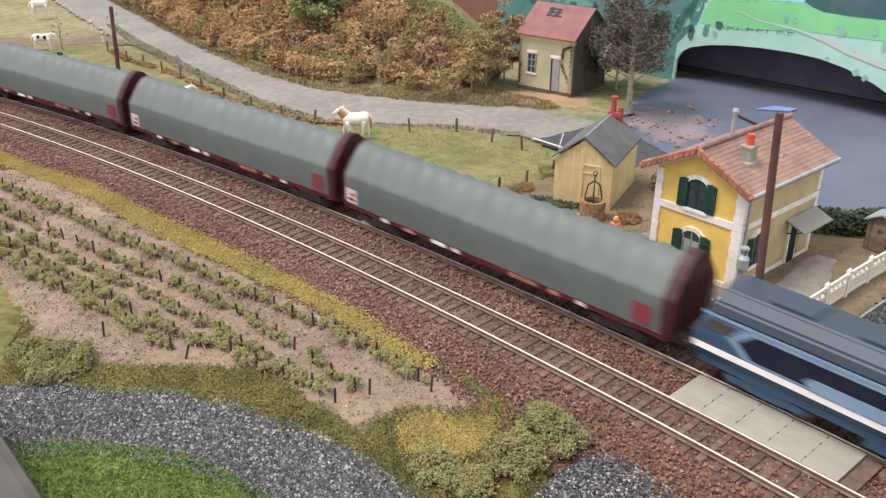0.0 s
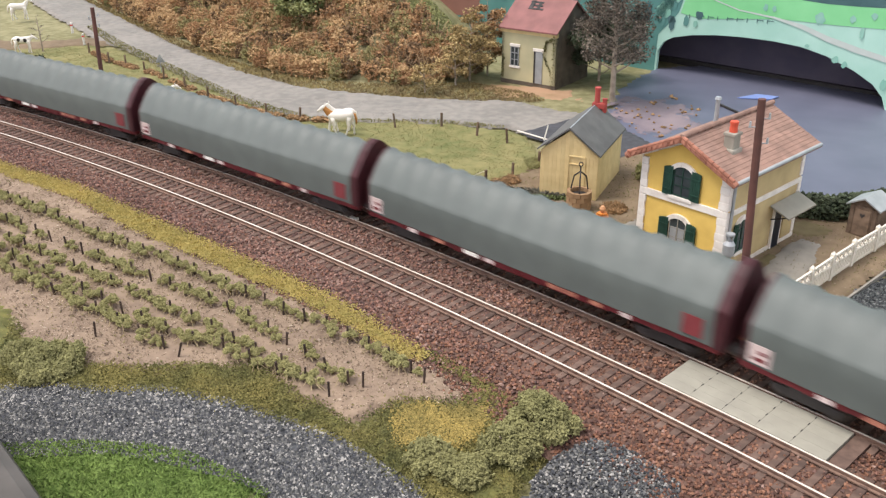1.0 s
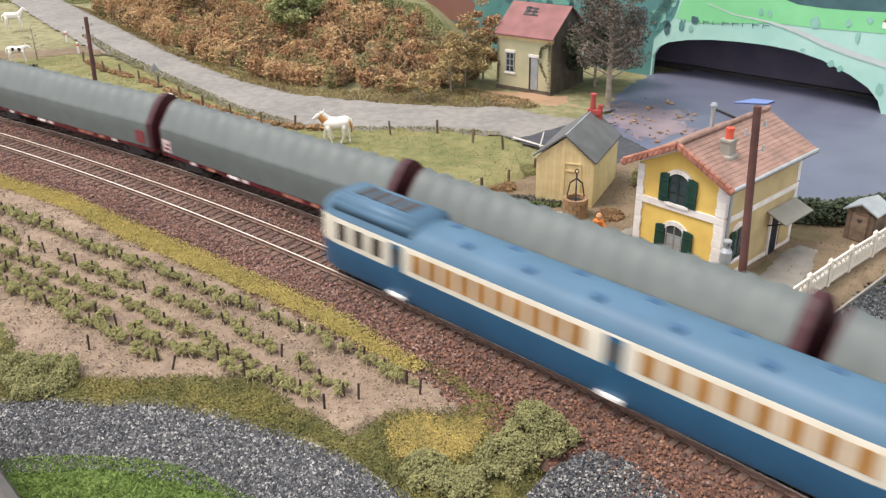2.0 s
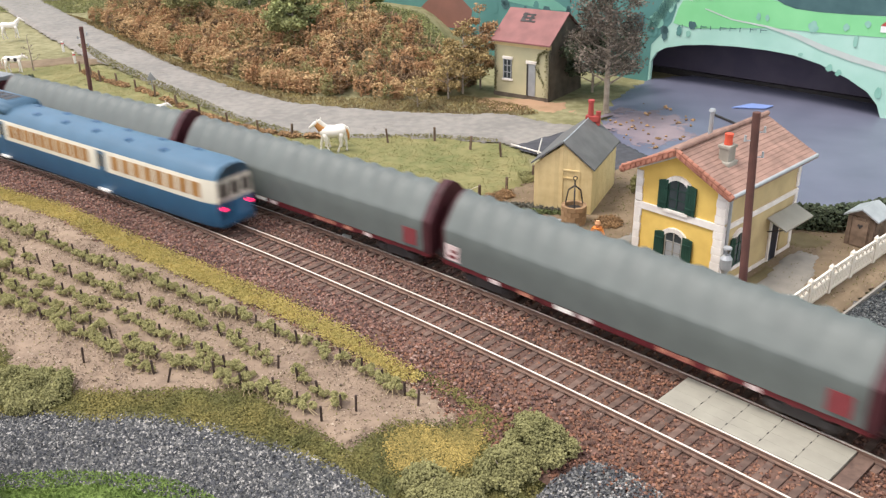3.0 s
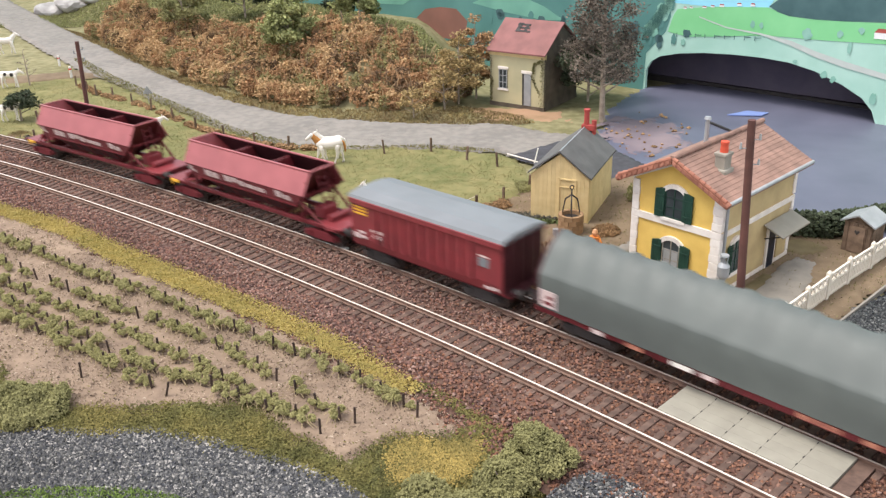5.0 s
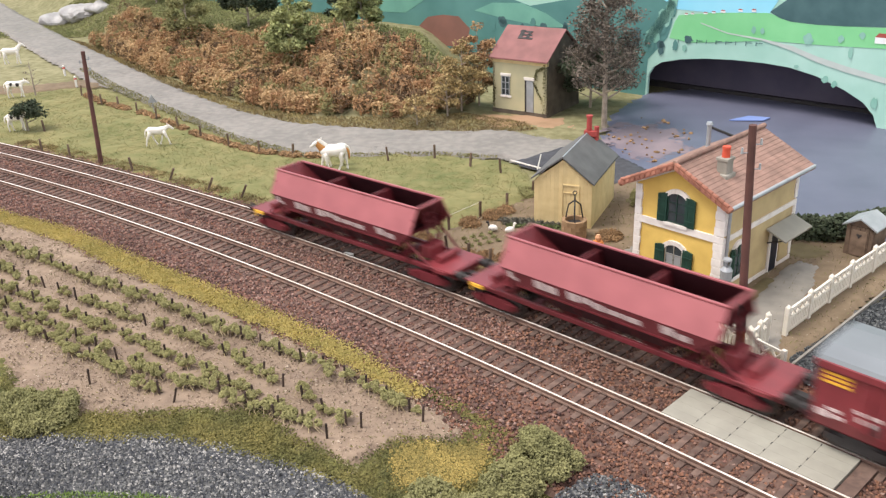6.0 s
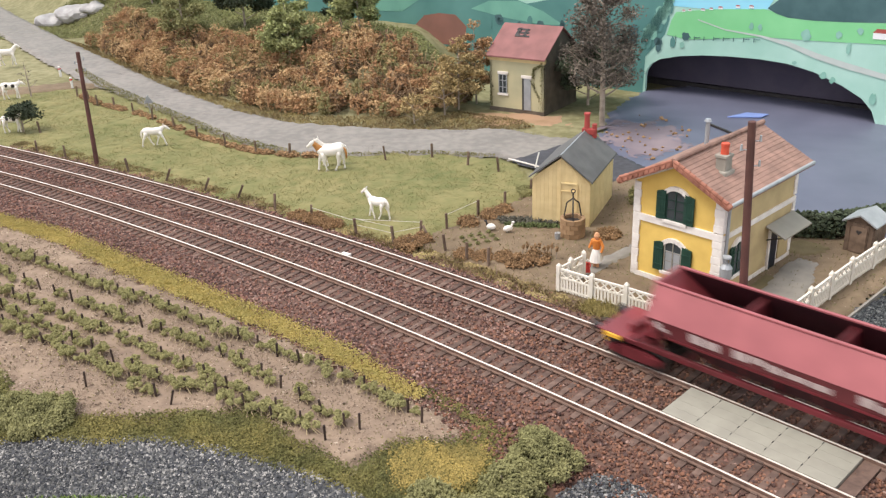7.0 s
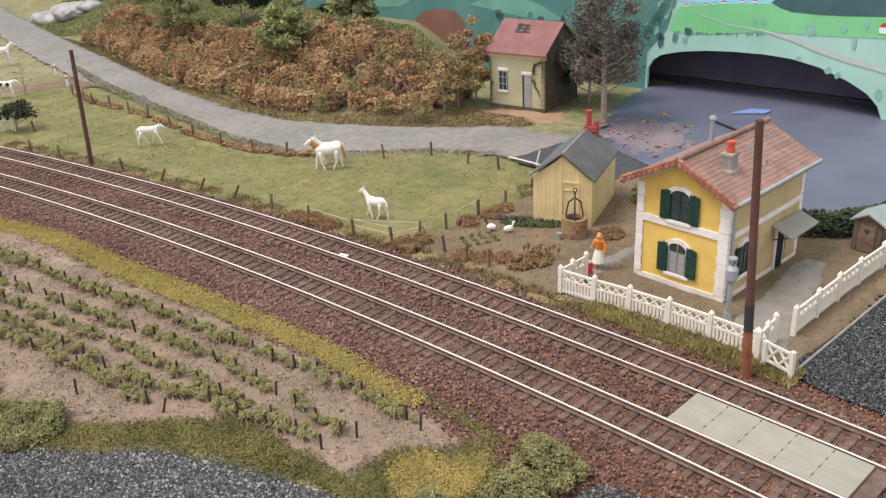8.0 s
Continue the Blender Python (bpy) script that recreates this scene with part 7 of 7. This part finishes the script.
sg = thing("road_sign", -292, 812, -2.5, 20, "small grey triangular road sign seen from behind", "road sign")
bm = bmesh.new()
cyl(bm, (0, 0, 0), (0, 0, 10), 0.45, n=6)
part("pole", bm, M_zinc, sg)
bm = bmesh.new()
prism(bm, [(-4.5, 9), (4.5, 9), (0, 17)], "y", -0.4, 0.4)
part("plate", bm, M_zinc, sg)
for i, (x, y, r) in enumerate(((-632, 1412, 24), (-588, 1402, 28), (-552, 1380, 16))):
    bm = bmesh.new()
    ball(bm, 0, 0, 0, r, 3, 1.3, 0.9, 0.55)
    for vv in bm.verts:
        vv.co += vv.co.normalized() * 0.006 * noise.noise(vv.co * 60 + Vector((i, 0, 0)))
    ob = part("boulder", bm, mat("pale_rock", (0.45, 0.44, 0.42), (0.3, 0.29, 0.28), 60, 0.9, 0.5))
    ob.matrix_basis = pose(x * MM, y * MM, float(hill(np.array(x), np.array(y))) * MM)
    tagged(ob, "pale grey rough boulder by the road", "boulder", "boulders")
bm = bmesh.new()
prism(bm, [(0, 0), (27, -5), (36, 3), (20, 11)], "z", 0, 0.8)
ob = part("blue_sheet", bm, mat("pale_blue_sheet", (0.24, 0.32, 0.62), (0.20, 0.28, 0.55), 30, 0.35))
ob.matrix_basis = pose(0.233, 0.716, -0.0028)
tagged(ob, "pale blue sheet lying on the dark board", "sheet")
bm = bmesh.new()
box(bm, 0, -0.8, 0, 34, 0.8, 1.4)
ob = part("thin_stick", bm, M_dark)
ob.matrix_basis = pose(0.212, 0.697, -0.003, 0, 0, -70)
tagged(ob, "thin black strip lying on the dark board", "strip")
pt = spots([(120, 690), (150, 740), (190, 730), (200, 690), (178, 640), (150, 600), (125, 640)], 46)
tagged(raw("board_crumbs", *lumps(np.c_[pt, np.full(46, -2.6)], 1.5), M_brush), "scattered russet crumbs on the board", "debris", kind="stuff")
dirt = patch("dust_patch", [(120, 690), (140, 720), (165, 720), (185, 690), (180, 640), (146, 608), (128, 640)], -3.15, 2, mat("dusty_mauve", (0.24, 0.19, 0.20), (0.17, 0.14, 0.16), 40, 0.8), "dusty mauve patch on the board", "dust", 0.05, 3.3, 11.0, 0.15)
clay = patch("clay_patch", [(20, 724), (62, 728), (100, 720), (92, 752), (50, 772), (24, 770)], -4.9, 2, mat("orange_clay", (0.37, 0.235, 0.145), (0.27, 0.18, 0.10), 60, 0.9, 0.4), "bare orange clay before the hut", "clay", 0.15, 4.2, 9.0, 1.0)
st = thing("white_stick", 58, 597, -1, 25, "short white stake leaning on the asphalt edge", "stake")
bm = bmesh.new()
cyl(bm, (0, 0, 0), (3, 0, 11), 0.6, 0.5, 6)
part("shaft", bm, M_white, st)
fr = thing("pale_edging", 40, 621, -1.6, -46, "pale edging strip along the asphalt", "edging")
bm = bmesh.new()
box(bm, 0, -0.45, 0, 46, 0.45, 0.9, bevel=0.1)
part("strip", bm, M_quoin, fr)
tb = thing("signal_box", -66, 455.5, -3, -33, "tiny white track contact box beside the rail", "track box")
bm = bmesh.new()
box(bm, -3, -1, 0, 3, 1, 1.6, bevel=0.2)
box(bm, 1, -2.2, 0, 2.4, 1.5, 1.2)
part("case", bm, M_white, tb)
# grey moulded end piece at the layout's front edge
gp = thing("grey_tray", -156, 221, -9, -46.5, "grey-brown moulded tray at the layout's edge", "tray")
bm = bmesh.new()
box(bm, -44, -70, 0, 60, 0, 20, bevel=5)
part("shell", bm, mat("grey_brown_plastic", (0.10, 0.09, 0.08), (0.065, 0.06, 0.052), 60, 0.5), gp)


# ---- what moves ----
def run_along(ob, s0, speed, r, dt=0.5):
    walk(ob, [(i * dt, track_pose(s0 + speed * i * dt, r)) for i in range(int(8 / dt) + 1)])


def motions():
    v = 254.5
    run_along(loco, 76, v, RF)
    for i, ob in enumerate(tarps):
        run_along(ob, -139 - 224 * i, v, RF)
    run_along(boxcar, -1437.5, v, RF)
    run_along(hoppers[0], -1586.5, v, RF)
    run_along(hoppers[1], -1760.5, v, RF)
    run_along(car, -249 + 383 * 2.5, -383, RN)


motions()
